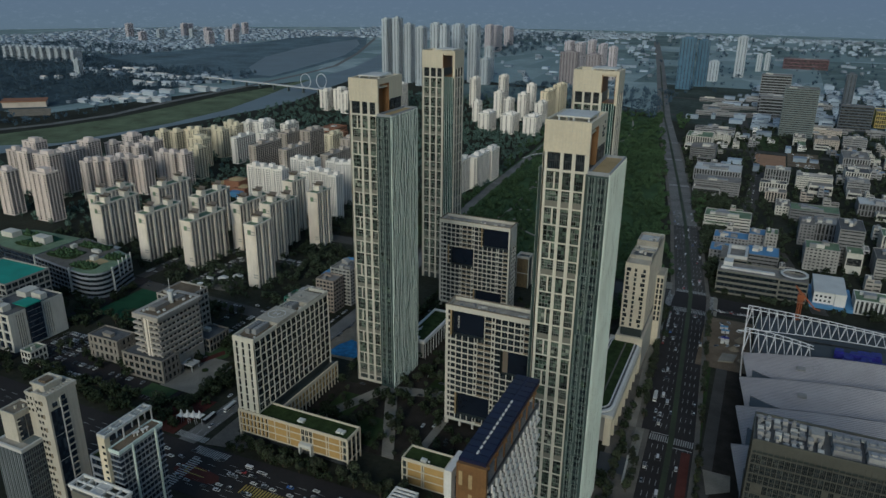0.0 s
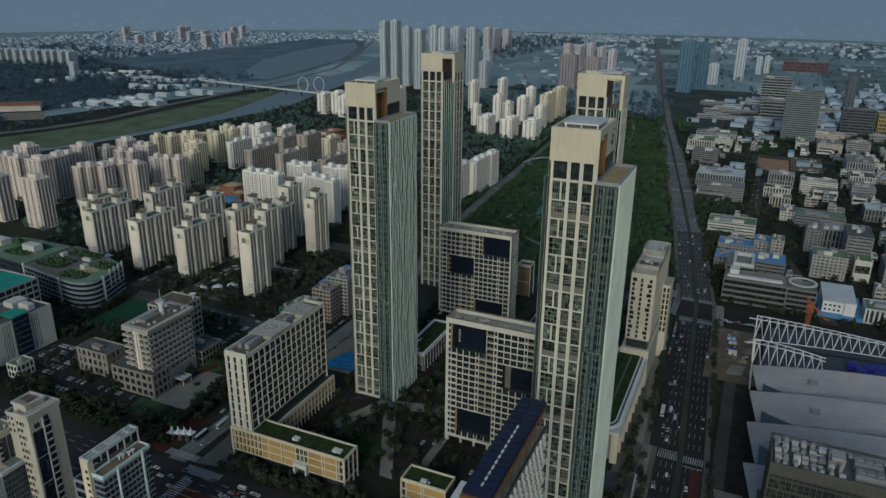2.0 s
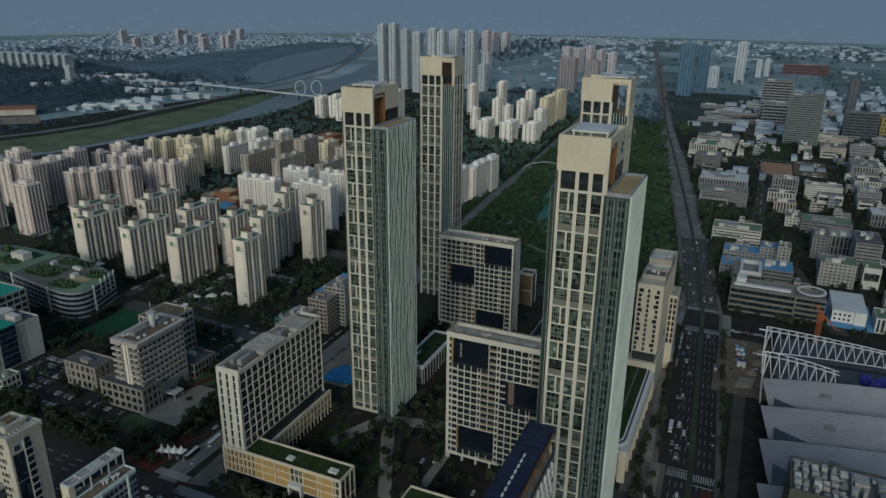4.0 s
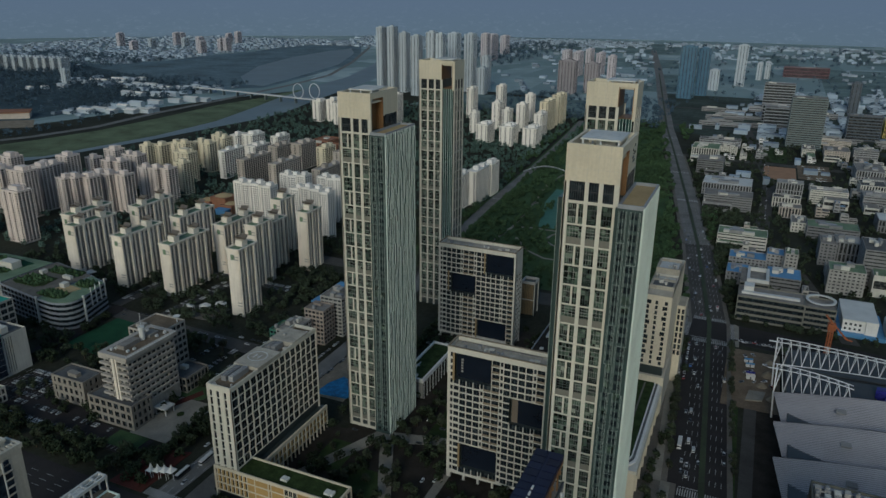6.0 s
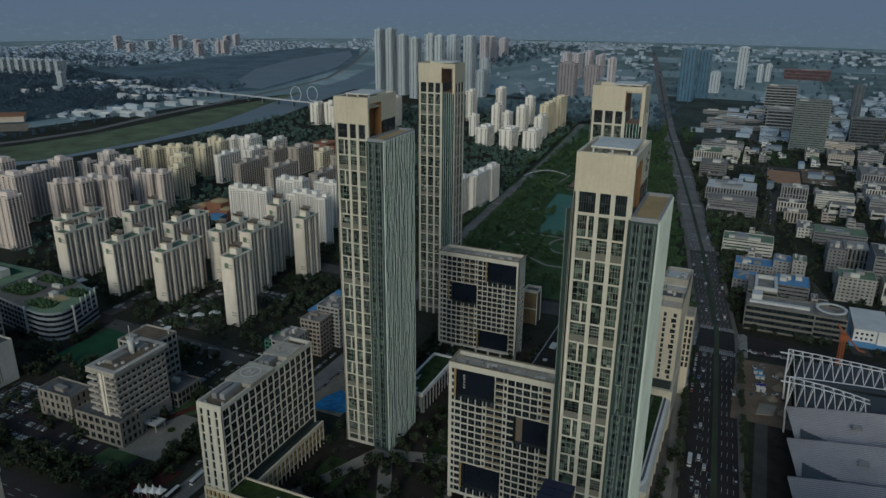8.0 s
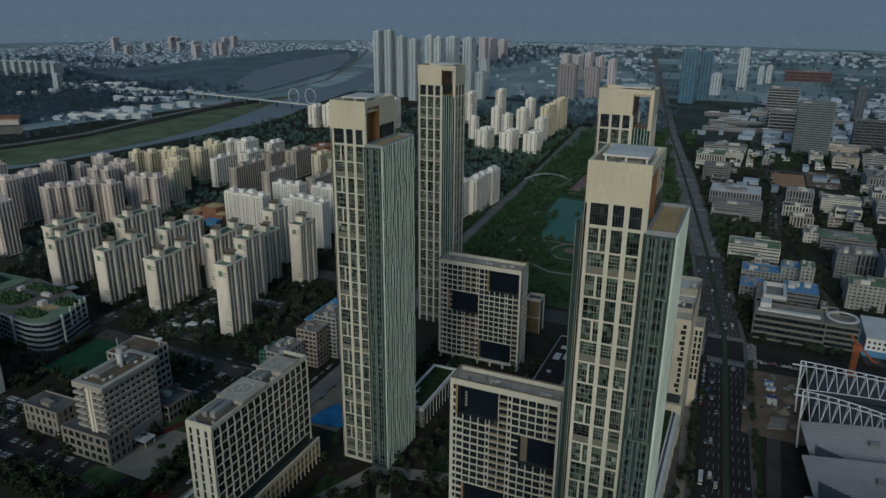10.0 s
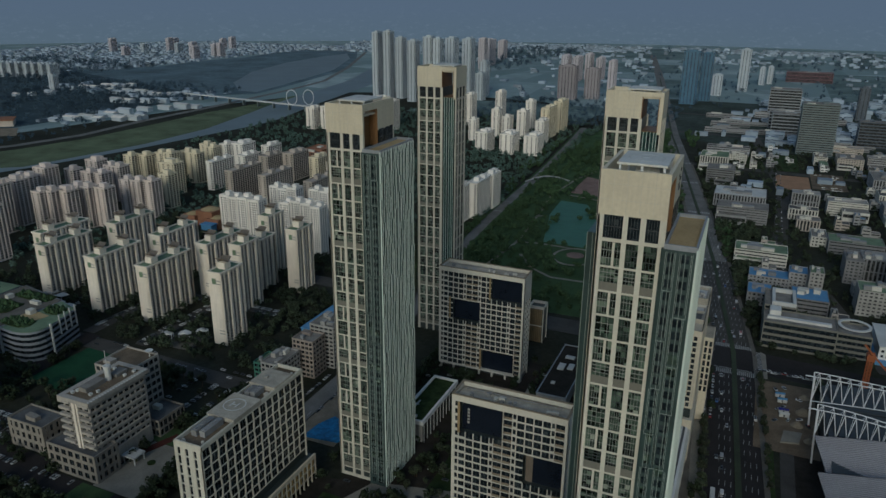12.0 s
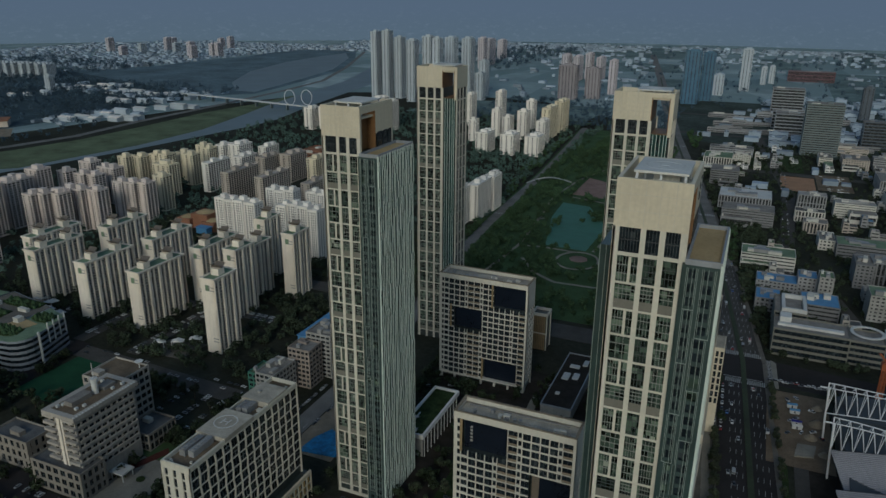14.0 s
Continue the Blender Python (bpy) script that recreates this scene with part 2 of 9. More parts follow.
GLASSB = pane_mat("blue_green_glass", [(0.0, (0.018, 0.045, 0.042)), (0.35, (0.030, 0.066, 0.061)), (0.7, (0.048, 0.092, 0.083)), (0.95, (0.15, 0.21, 0.19))])
GLASSJ = pane_mat("small_dark_windows", [(0.0, (0.020, 0.022, 0.024)), (0.5, (0.05, 0.052, 0.052)), (0.8, (0.10, 0.10, 0.095))], island=True)
CORE = mat("glazed_core", (0.035, 0.045, 0.045), 0.3, vary=0.2, grain=0.2)
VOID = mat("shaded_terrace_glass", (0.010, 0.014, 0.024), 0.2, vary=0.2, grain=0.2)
BLUETOWER = mat("blue_curtain_wall", (0.085, 0.165, 0.255), 0.25, vary=0.15, grain=0.1, rand=0.15)


def paint_mat():
    m, nt, nn, ll, p = nodes_of("car_paint")
    oi = nn.new("ShaderNodeObjectInfo")
    cr = nn.new("ShaderNodeValToRGB")
    cr.color_ramp.interpolation = "CONSTANT"
    for i, (at, c) in enumerate([(0.0, (0.52, 0.52, 0.52)), (0.34, (0.30, 0.31, 0.32)), (0.6, (0.03, 0.03, 0.035)), (0.82, (0.10, 0.11, 0.13)), (0.92, (0.25, 0.03, 0.03)), (0.96, (0.05, 0.12, 0.35))]):
        e = cr.color_ramp.elements[i] if i < 2 else cr.color_ramp.elements.new(at)
        e.position, e.color = at, (*c, 1)
    ll.new(oi.outputs["Random"], cr.inputs[0])
    ll.new(cr.outputs[0], p.inputs["Base Color"])
    p.inputs["Roughness"].default_value = 0.3
    return m


CARPAINT = paint_mat()


# ---- geometry helpers ----
class Geo:
    """Gathers boxes, prisms and beams into one mesh."""

    def __init__(self):
        self.v, self.f, self.m, self.at = [], [], [], {}

    def add(self, vs, fs, m=0):
        n = len(self.v)
        self.v += vs
        self.f += [tuple(n + i for i in f) for f in fs]
        self.m += [m] * len(fs)
        return self

    def box(self, x0, x1, y0, y1, z0, z1, m=0, mtop=None):
        vs = [(x, y, z) for z in (z0, z1) for x, y in ((x0, y0), (x1, y0), (x1, y1), (x0, y1))]
        self.add(vs, [(0, 1, 5, 4), (1, 2, 6, 5), (2, 3, 7, 6), (3, 0, 4, 7), (3, 2, 1, 0)], m)
        n = len(self.v) - 8
        self.f.append((n + 4, n + 5, n + 6, n + 7))
        self.m.append(m if mtop is None else mtop)
        return self

    def prism(self, poly, z0, z1, m=0, mtop=None):
        k = len(poly)
        vs = [(x, y, z0) for x, y in poly] + [(x, y, z1) for x, y in poly]
        self.add(vs, [(i, (i + 1) % k, k + (i + 1) % k, k + i) for i in range(k)], m)
        n = len(self.v) - 2 * k
        self.f.append(tuple(n + k + i for i in range(k)))
        self.m.append(m if mtop is None else mtop)
        return self

    def cyl(self, cx, cy, r, z0, z1, n=12, m=0, r2=None, mtop=None):
        r2 = r if r2 is None else r2
        a = [2 * math.pi * i / n for i in range(n)]
        vs = [(cx + r * math.cos(t), cy + r * math.sin(t), z0) for t in a] + [(cx + r2 * math.cos(t), cy + r2 * math.sin(t), z1) for t in a]
        self.add(vs, [(i, (i + 1) % n, n + (i + 1) % n, n + i) for i in range(n)], m)
        k = len(self.v) - 2 * n
        self.f.append(tuple(k + n + i for i in range(n)))
        self.m.append(m if mtop is None else mtop)
        return self

    def beam(self, p, q, w, m=0, h=None):
        p, q = Vector(p), Vector(q)
        d = (q - p).normalized()
        s = d.cross(Vector((0, 0, 1)))
        s = s.normalized() if s.length > 1e-4 else Vector((1, 0, 0))
        u = s.cross(d)
        h = w if h is None else h
        vs = [tuple(b + s * (a * w / 2) + u * (c * h / 2)) for b in (p, q) for a, c in ((-1, -1), (1, -1), (1, 1), (-1, 1))]
        return self.add(vs, [(0, 1, 5, 4), (1, 2, 6, 5), (2, 3, 7, 6), (3, 0, 4, 7), (3, 2, 1, 0), (4, 5, 6, 7)], m)

    def annulus(self, cx, cy, r0, r1, z0, z1, n=32, m=0):
        """A flat round ring, one closed body."""
        vs = []
        for i in range(n):
            a = 2 * math.pi * i / n
            c, s = math.cos(a), math.sin(a)
            vs += [(cx + r0 * c, cy + r0 * s, z0), (cx + r1 * c, cy + r1 * s, z0), (cx + r1 * c, cy + r1 * s, z1), (cx + r0 * c, cy + r0 * s, z1)]
        fs = []
        for i in range(n):
            a, b = 4 * i, 4 * ((i + 1) % n)
            fs += [(a + k, b + k, b + (k + 1) % 4, a + (k + 1) % 4) for k in range(4)]
        return self.add(vs, fs, m)

    def ring(self, x0, x1, y0, y1, z0, z1, t, m=0):
        """Four walls round a rectangle, t thick, inside its outline."""
        self.box(x0, x1, y0, y0 + t, z0, z1, m).box(x0, x1, y1 - t, y1, z0, z1, m)
        return self.box(x0, x0 + t, y0 + t, y1 - t, z0, z1, m).box(x1 - t, x1, y0 + t, y1 - t, z0, z1, m)

    def mesh(self, name, *mats):
        me = bpy.data.meshes.new(name)
        me.from_pydata([(x * U, y * U, z * U) for x, y, z in self.v], [], self.f)
        for m in mats:
            me.materials.append(m)
        if len(mats) > 1:
            me.polygons.foreach_set("material_index", self.m)
        me.update()
        return me


FOOT = []


def thing(name, x, y, label, category, group="", kind="", z=0.0, rz=0.0):
    ob = new(name)
    ob.empty_display_size = 0.5
    ob.location = (x * U, y * U, z * U)
    ob.rotation_euler = (0, 0, radians(rz))
    return tagged(ob, label, category, group, kind)


def part(name, geo, mats, parent, label="", at=(0, 0, 0), rz=0.0, kind=""):
    """One mesh object under a thing or a part. geo: a Geo or a finished mesh."""
    me = geo.mesh(name, *(mats if isinstance(mats, tuple) else (mats,))) if isinstance(geo, Geo) else geo
    ob = new(name, me)
    ob.location = (at[0] * U, at[1] * U, at[2] * U)
    if rz:
        ob.rotation_euler = (0, 0, radians(rz))
    ob.parent = parent
    return tagged(ob, label, kind=kind)


def solid(name, geo, mats, label, category, kind="", group="", at=(0, 0, 0)):
    """A thing that is one mesh, with no parent."""
    ob = new(name, geo.mesh(name, *(mats if isinstance(mats, tuple) else (mats,))))
    ob.location = (at[0] * U, at[1] * U, at[2] * U)
    return tagged(ob, label, category, group, kind)


PANES = {}


def pane_mesh(w, h, nv, nh, glass, lattice, bars=()):
    """A window as wide as w and as high as h, its front towards -y: glass, rim, nv upright and nh level bars."""
    key = (round(w, 2), round(h, 2), nv, nh, glass.name, lattice.name, bars)
    if key not in PANES:
        b = min(0.11, w * 0.06)
        xs, zs = [0.0], [0.0]
        for i in range(nv):
            x = w * (i + 1) / (nv + 1)
            xs += [x - b / 2, x + b / 2]
        for i in range(nh):
            z = h * (i + 1) / (nh + 1)
            zs += [z - b * 0.8, z + b * 0.8]
        xs, zs = xs + [w], zs + [h]
        g, at = Geo(), {}

        def vert(i, j, y):
            if (i, j, y) not in at:
                at[i, j, y] = len(g.v)
                g.v.append((xs[i], y, zs[j]))
            return at[i, j, y]

        def face(*vs, m):
            g.f.append(vs)
            g.m.append(m)

        nx, nz = len(xs) - 1, len(zs) - 1
        lev = lambda i, j: 0.12 if not (0 <= i < nx and 0 <= j < nz) else (-0.13 if i % 2 or j % 2 else -0.05)
        for i in range(nx):
            for j in range(nz):
                y = lev(i, j)
                m = 1 if y < -0.1 else 0
                face(vert(i, j, y), vert(i + 1, j, y), vert(i + 1, j + 1, y), vert(i, j + 1, y), m=m)
                for di, dj, a, c in ((1, 0, (1, 0), (1, 1)), (-1, 0, (0, 1), (0, 0)), (0, 1, (1, 1), (0, 1)), (0, -1, (0, 0), (1, 0))):
                    o = lev(i + di, j + dj)
                    if o > y:
                        p0, p1 = (i + a[0], j + a[1]), (i + c[0], j + c[1])
                        face(vert(*p0, y), vert(*p0, o), vert(*p1, o), vert(*p1, y), m=m)
        PANES[key] = g.mesh("window", glass, lattice)
    return PANES[key]


FACES = {"front": 0, "right": 90, "left": -90, "back": 180}


class Facade:
    """One side of a building: piers and bands go into a frame, windows are set between them."""

    def __init__(self, parent, face, plane):
        self.p, self.face, self.plane = parent, face, plane

    def slab(self, geo, u0, u1, z0, z1, d0, d1, m=0):
        """A box on the face between u0 and u1, that reaches from d0 to d1 outwards."""
        k = self.plane
        if self.face == "front":
            geo.box(u0, u1, k - d1, k - d0, z0, z1, m)
        elif self.face == "back":
            geo.box(u0, u1, k + d0, k + d1, z0, z1, m)
        elif self.face == "right":
            geo.box(k + d0, k + d1, u0, u1, z0, z1, m)
        else:
            geo.box(k - d1, k - d0, u0, u1, z0, z1, m)

    def pane(self, me, u0, w, z, d=0.0, name="window", label=""):
        k = self.plane
        at = {"front": (u0, k - d, z), "right": (k + d, u0, z), "left": (k - d, u0 + w, z), "back": (u0 + w, k + d, z)}[self.face]
        return part(name, me, None, self.p, label, at, FACES[self.face])


def edges(a0, a1, n):
    return [a0 + (a1 - a0) * i / n for i in range(n + 1)]


def grid_wall(g, f, us, zs, hole, depth):
    """One side of a building as a single sheet with real openings: hole(i, j) tells which cells are open, with reveals as deep as depth."""
    k = f.plane
    flip = f.face in ("left", "back")

    def vert(u, z, d):
        at = {"front": (u, k - d, z), "right": (k + d, u, z), "left": (k - d, u, z), "back": (u, k + d, z)}[f.face]
        key = tuple(round(c, 3) for c in at)
        if key not in g.at:
            g.at[key] = len(g.v)
            g.v.append(at)
        return g.at[key]

    def quad(*c):
        vs = tuple(vert(*p) for p in c)
        g.f.append(vs[::-1] if flip else vs)
        g.m.append(0)

    n, m = len(us) - 1, len(zs) - 1
    shut = lambda i, j: 0 <= i < n and 0 <= j < m and not hole(i, j)
    for i in range(n):
        for j in range(m):
            u0, u1, z0, z1 = us[i], us[i + 1], zs[j], zs[j + 1]
            if not hole(i, j):
                quad((u0, z0, 0), (u1, z0, 0), (u1, z1, 0), (u0, z1, 0))
                continue
            if shut(i, j - 1):
                quad((u0, z0, 0), (u1, z0, 0), (u1, z0, -depth), (u0, z0, -depth))
            if shut(i, j + 1):
                quad((u0, z1, -depth), (u1, z1, -depth), (u1, z1, 0), (u0, z1, 0))
            if shut(i - 1, j):
                quad((u0, z0, -depth), (u0, z0, 0), (u0, z1, 0), (u0, z1, -depth))
            if shut(i + 1, j):
                quad((u1, z0, 0), (u1, z0, -depth), (u1, z1, -depth), (u1, z1, 0))


PARKLAWN = mat("park_lawn", (0.060, 0.100, 0.042), 0.95, big=0.03, vary=0.4, grain=0.35, bump=0.3)
DULLOCHRE = mat("dull_ochre_slats", (0.26, 0.19, 0.10), 0.7, vary=0.2, grain=0.15)
DECKPAINT = mat("white_deck_paint", (0.55, 0.55, 0.53), 0.7, vary=0.2, grain=0.3)

MEADOW = mat("river_meadow_grass", (0.135, 0.165, 0.095), 0.95, big=0.02, vary=0.4, grain=0.35)
SCREEN = mat("grey_green_screen", (0.15, 0.18, 0.185), 0.7, vary=0.15, grain=0.15)
SANDYARD = mat("sandy_yard", (0.25, 0.21, 0.155), 0.95, big=0.08, vary=0.3, grain=0.3)
# Dark blue-grey puts the far woods' shade and haze into one colour.
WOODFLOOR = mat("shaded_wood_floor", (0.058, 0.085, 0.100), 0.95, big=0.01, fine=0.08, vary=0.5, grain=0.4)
OLIVEGREY = mat("olive_grey_panel", (0.17, 0.165, 0.14), 0.6, vary=0.12, grain=0.1, streak=0.15)
ROOFTAN = mat("tan_grey_screed", (0.40, 0.37, 0.31), 0.85, big=0.12, vary=0.28, grain=0.22)
PINKPAVE = mat("pink_plaza_paving", (0.24, 0.165, 0.14), 0.9, vary=0.25, grain=0.25)
WORKSGROUND = mat("works_ground", (0.062, 0.078, 0.066), 0.95, big=0.01, fine=0.08, vary=0.5, grain=0.4)
PATH_PALE = mat("pale_park_path", (0.245, 0.23, 0.195), 0.9, vary=0.25, grain=0.25)
PALEASPHALT = mat("pale_asphalt", (0.175, 0.17, 0.16), 0.9, big=0.04, vary=0.3, grain=0.25)


# ---- the tall twin-faced towers ----
def tower(x0, y0, side, label, signed=False):
    """x0, y0: the left front corner. side: the slot lies in the right face (1) or in the front face (0)."""
    W, D, H = (15.3, 24.0, 157.5) if side else (23.3, 15.0, 158.0)
    t = thing("residential_tower", x0, y0, label, "tower", "four slender towers")
    FOOT.append((x0 - 5, x0 + W + 9, y0 - 2, y0 + D + 3))
    base, pitch, rows, top = 1.5, 6.2, 22, 147.0
    zrow = [140.6 - pitch * i for i in range(rows + 1)]
    rng = random.Random(int(x0 * 7 + y0))
    core = Geo()
    cw = W if side else W - 7.4
    core.box(0.5, cw - 0.5, 0.5, D - 0.5, 0, 141.0 if side else top, 0)
    if side:
        core.box(0.5, W - 3.7, 0.5, D - 0.5, 141.0, top).box(W - 3.7, W - 0.5, 11.1, D - 0.5, 141.0, top)
    part("core", core, CORE, t)
    lattice = Geo()
    # crown: blank walls with a slot, a roof deck sunk behind the parapet
    crown = Geo()
    if side:
        crown.box(0, W, 0, 0.8, top, H).box(0, 0.8, 0.8, D, top, H).box(0.8, W, D - 0.8, D, top, H)
        crown.box(W - 0.8, W, 11.0, D - 0.8, top, H)
        crown.box(W - 0.8, W, 0.8, 11.0, 155.0, H).box(0.8, W - 0.8, 0.8, D - 0.8, 153.0, 153.6)
        crown.box(W - 0.8, W, 0.8, 1.1, 141.5, 155)
    else:
        crown.box(0, 14.8, 0, 0.8, top, H).box(14.8, W, 0, 0.8, 156, H).box(21.8, W, 0, 0.8, 141.0, 156)
        crown.box(0, 0.8, 0.8, D, top, H).box(W - 0.8, W, 0.8, D, top, H).box(0.8, 14.8, D - 0.8, D, top, H).box(14.8, W - 0.8, D - 0.8, D, 156, H)
        crown.box(0.8, W - 0.8, 0.8, D - 0.8, 155.2, 156.0)
    c = part("crown", crown, CREAM, t, "blank cream-coloured panel crown")
    joints = Geo()
    for z in (150.6, 154.2):
        joints.box(0, W if side else 14.8, -0.02, 0.0, z, z + 0.07)
    for k in range(1, 5):
        x = (W if side else 14.8) * k / 5
        joints.box(x - 0.03, x + 0.03, -0.02, 0.0, top, H)
    part("panel_joint", joints, OFFWHITE, c)
    slot = Geo()
    if side:
        slot.box(W - 3.6, W - 3.4, 1.1, 11.0, 141.5, 155.0).box(W - 3.4, W - 0.01, 10.9, 11.0, 141.5, 155).box(W - 3.4, W - 0.01, 1.1, 1.2, 141.5, 155)
    else:
        slot.box(14.8, 15.1, 0.02, D - 0.9, 142, 156).box(21.5, 21.8, 0.02, D - 0.9, 142, 156).box(15.1, 21.5, 0.3, D - 0.9, 141.8, 142.1)
    part("slot_lining", slot, COPPER, t, "brown metal lining of the slot")
    # helipad deck on posts
    pad = Geo()
    px0, px1, py0, py1 = (2.6, W - 1.6, 4.5, 18.5) if side else (8.5, 21.5, 1.5, 13.5)
    pad.box(px0, px1, py0, py1, H + 0.4, H + 0.9)
    deck = part("helipad_deck", pad, PADTOP, t, "pale grey helipad deck on posts")
    cx, cy = (px0 + px1) / 2, (py0 + py1) / 2
    mark = Geo().annulus(cx, cy, 3.8, 4.2, H + 0.9, H + 0.95)
    mark.box(cx - 1.3, cx - 0.9, cy - 1.6, cy + 1.6, H + 0.9, H + 0.95).box(cx + 0.9, cx + 1.3, cy - 1.6, cy + 1.6, H + 0.9, H + 0.95).box(cx - 0.9, cx + 0.9, cy - 0.2, cy + 0.2, H + 0.9, H + 0.95)
    part("landing_mark", mark, DECKPAINT, deck, "white landing circle")
    foot = 153.0 if side else 155.9
    for u in (px0 + 0.6, cx, px1 - 0.6):
        for v in (py0 + 0.6, py1 - 0.6):
            part("deck_post", Geo().box(u - 0.25, u + 0.25, v - 0.25, v + 0.25, foot, H + 0.4), STEEL, deck)
    part("roof_house", Geo().box(cx - 2, cx + 3.5, cy - 2.5, cy + 3, foot, H + 0.2), OFFWHITE, deck, "pale lift house under the deck")
    # railings round the deck
    rail = Geo()
    for a, b in (((px0, py0), (px1, py0)), ((px1, py0), (px1, py1)), ((px0, py1), (px1, py1)), ((px0, py0), (px0, py1))):
        rail.beam((*a, H + 0.5), (*b, H + 0.5), 0.15)
    part("deck_edge", rail, FRAME, deck)
    # facades
    def cells(f, bays, first_z=top, extra=True):
        b0, b1 = bays[0][0], bays[-1][1]
        lo, hi = b0 - 1.5, b1 + 1.4
        us = [lo] + [v for b in bays for v in b] + [hi]
        for i in range(0, len(us), 2):
            f.slab(lattice, us[i], us[i + 1], 0, top, -0.5, 0.0)
        f.slab(lattice, lo, hi, 140.6, 141.4, -0.5, -0.06)
        for r, z in enumerate(zrow[1:]):
            off = 0.0
            for k, (u0, u1) in enumerate(bays):
                f.slab(lattice, u0, u1, z - 0.22, z + 0.22, -0.5, -0.05)
        for k, (u0, u1) in enumerate(bays):
            w = u1 - u0
            f.pane(pane_mesh(w, top - 141.4, max(2, round(w / 0.8)), 1, GLASSD, DARKMETAL), u0, w, 141.4, -0.4)
            for r in range(rows):
                z0, z1 = zrow[r + 1] + 0.22, zrow[r] - 0.22
                if z0 < 0.5:
                    continue
                wide = w > 4
                if r % 4 == 1:
                    zc = z0 + (z1 - z0) * 0.36
                    sp = Geo()
                    f.slab(sp, u0, u1, z0, zc, -0.5, -0.22)
                    part("spandrel", sp, OLIVEGREY, t, "olive-grey panel")
                    z0 = zc
                if wide and r % 2 == 0:
                    s = u0 + w * 0.62
                    f.slab(lattice, s - 0.28, s + 0.28, z0, z1, -0.5, -0.06)
                    f.pane(pane_mesh(s - 0.28 - u0, z1 - z0, 3, 2, GLASSG, BAR), u0, s - 0.28 - u0, z0, -0.4)
                    f.pane(pane_mesh(u1 - s - 0.28, z1 - z0, 1, 2, GLASSG, BAR), s + 0.28, u1 - s - 0.28, z0, -0.4)
                else:
                    style = rng.choice(((3, 2), (4, 2), (3, 2), (3, 3), (2, 2)))
                    f.pane(pane_mesh(w, z1 - z0, style[0], style[1], GLASSG, BAR if rng.random() < 0.85 else DARKMETAL), u0, w, z0, -0.4)

    if side:
        cells(Facade(t, "front", 0), [(1.4, 5.8), (6.9, 9.7), (10.9, 13.9)])
        Facade(t, "front", 0).slab(lattice, 0, W, 0, 1.4, -0.5, -0.03)
        f = Facade(t, "right", W)
        for u0, w in ((12.2, 3.6), (16.6, 2.9), (20.2, 2.6)):
            f.pane(pane_mesh(w, 6.0, 2, 1, GLASSD, DARKMETAL), u0, w, 142.0 - 0.6, 0.02)
        if signed:
            sg = Geo()
            for k, (a, b) in enumerate(((17.5, 20.2), (16.8, 19.0), (18.2, 21.0), (17.0, 18.0), (19.4, 20.6))):
                f.slab(sg, a, b, 150.0 + 1.1 * k, 150.7 + 1.1 * k, 0.0, 0.12)
            part("sign", sg, GLASSD, t, "dark unreadable crown sign")
    else:
        cells(Facade(t, "front", 0), [(1.4, 5.2), (6.3, 9.8), (10.9, 14.0)])
        f = Facade(t, "right", W)
        cells(f, [(1.6, 4.4), (5.3, 8.9), (9.9, 13.5)])
    for face, a1, k in (("left", D, 0), ("back", cw, D)):
        f = Facade(t, face, k)
        for u in edges(0.4, a1 - 0.4, 6):
            f.slab(lattice, u - 0.4, u + 0.4, 0, top, -0.5, 0)
        for z in zrow:
            f.slab(lattice, 0, a1, z - 0.3, z + 0.3, -0.5, -0.05)
    part("facade_frame", lattice, FACADE, t, "cream-coloured piers and floor bands")
    # the lower glazed volumes
    def glazed(a0, a1, b0, b1, h, name):
        g = Geo().box(a0, a1, b0, b1, 0, h, 0)
        v = part(name, g, GLASSB, t, "blue-green curtain-walled volume")
        return v

    if side:
        v = glazed(W - 0.45, W + 7.3, -1.2, D + 2.0, 141.0, "glass_wing")
        para = Geo().ring(W + 0.1, W + 7.3, -1.2, D + 2.0, 141.0, 142.2, 0.5)
        part("parapet", para, GREYMETAL, v)
        part("wing_roof", Geo().box(W + 0.6, W + 6.8, -0.7, D + 1.5, 141.0, 141.3), SAND, v, "tan roof membrane")
        f = Facade(v, "front", -1.2)
        trim = Geo()
        f.slab(trim, W - 0.43, W + 7.2, 0, 141, 0, 0.03)
        part("front_panel", trim, TEALPANEL, v, "dark blue-green front panel")
        part("edge_fin", Geo().box(W + 7.06, W + 7.32, -1.34, -1.2, 0, 141.6), FIN, v)
        bars = Geo()
        for side_u, wid in ((W + 0.55, 2.2), (W + 3.35, 2.75)):
            z = 140.4
            while z > 6:
                hh = 3.1 * rng.choice((3, 4, 4, 5))
                lo, du = max(0.5, z - hh), rng.choice((-0.3, 0.0, 0.3))
                for k, uu in enumerate((du, 0.32 + du, wid * 0.55, wid - 0.3 + du, wid + du)):
                    f.slab(bars, side_u + uu, side_u + uu + 0.09, lo + (1.2 if k % 2 else 0.0), z, 0.03, 0.15)
                f.slab(bars, side_u + du, side_u + wid + du, lo, lo + 0.12, 0.03, 0.14)
                z -= hh + 0.15
        part("mullion", bars, WINGBAR, v, "dull metal window bars", kind="stuff")
        for i in range(45):
            z = 137.8 - 3.1 * i
            if z < 1:
                break
            for u, w, ns in ((W + 0.95, 1.35, 1), (W + 3.75, 2.0, 1)):
                if rng.random() < 0.9:
                    f.pane(pane_mesh(w, 1.9, ns, 0, GLASSD, TEALPANEL), u, w, z + 0.4, 0.06)
                else:
                    f.pane(pane_mesh(w, 2.4, 0, 0, GLASSG, FIN), u, w, z + 0.2, 0.06, "panel")
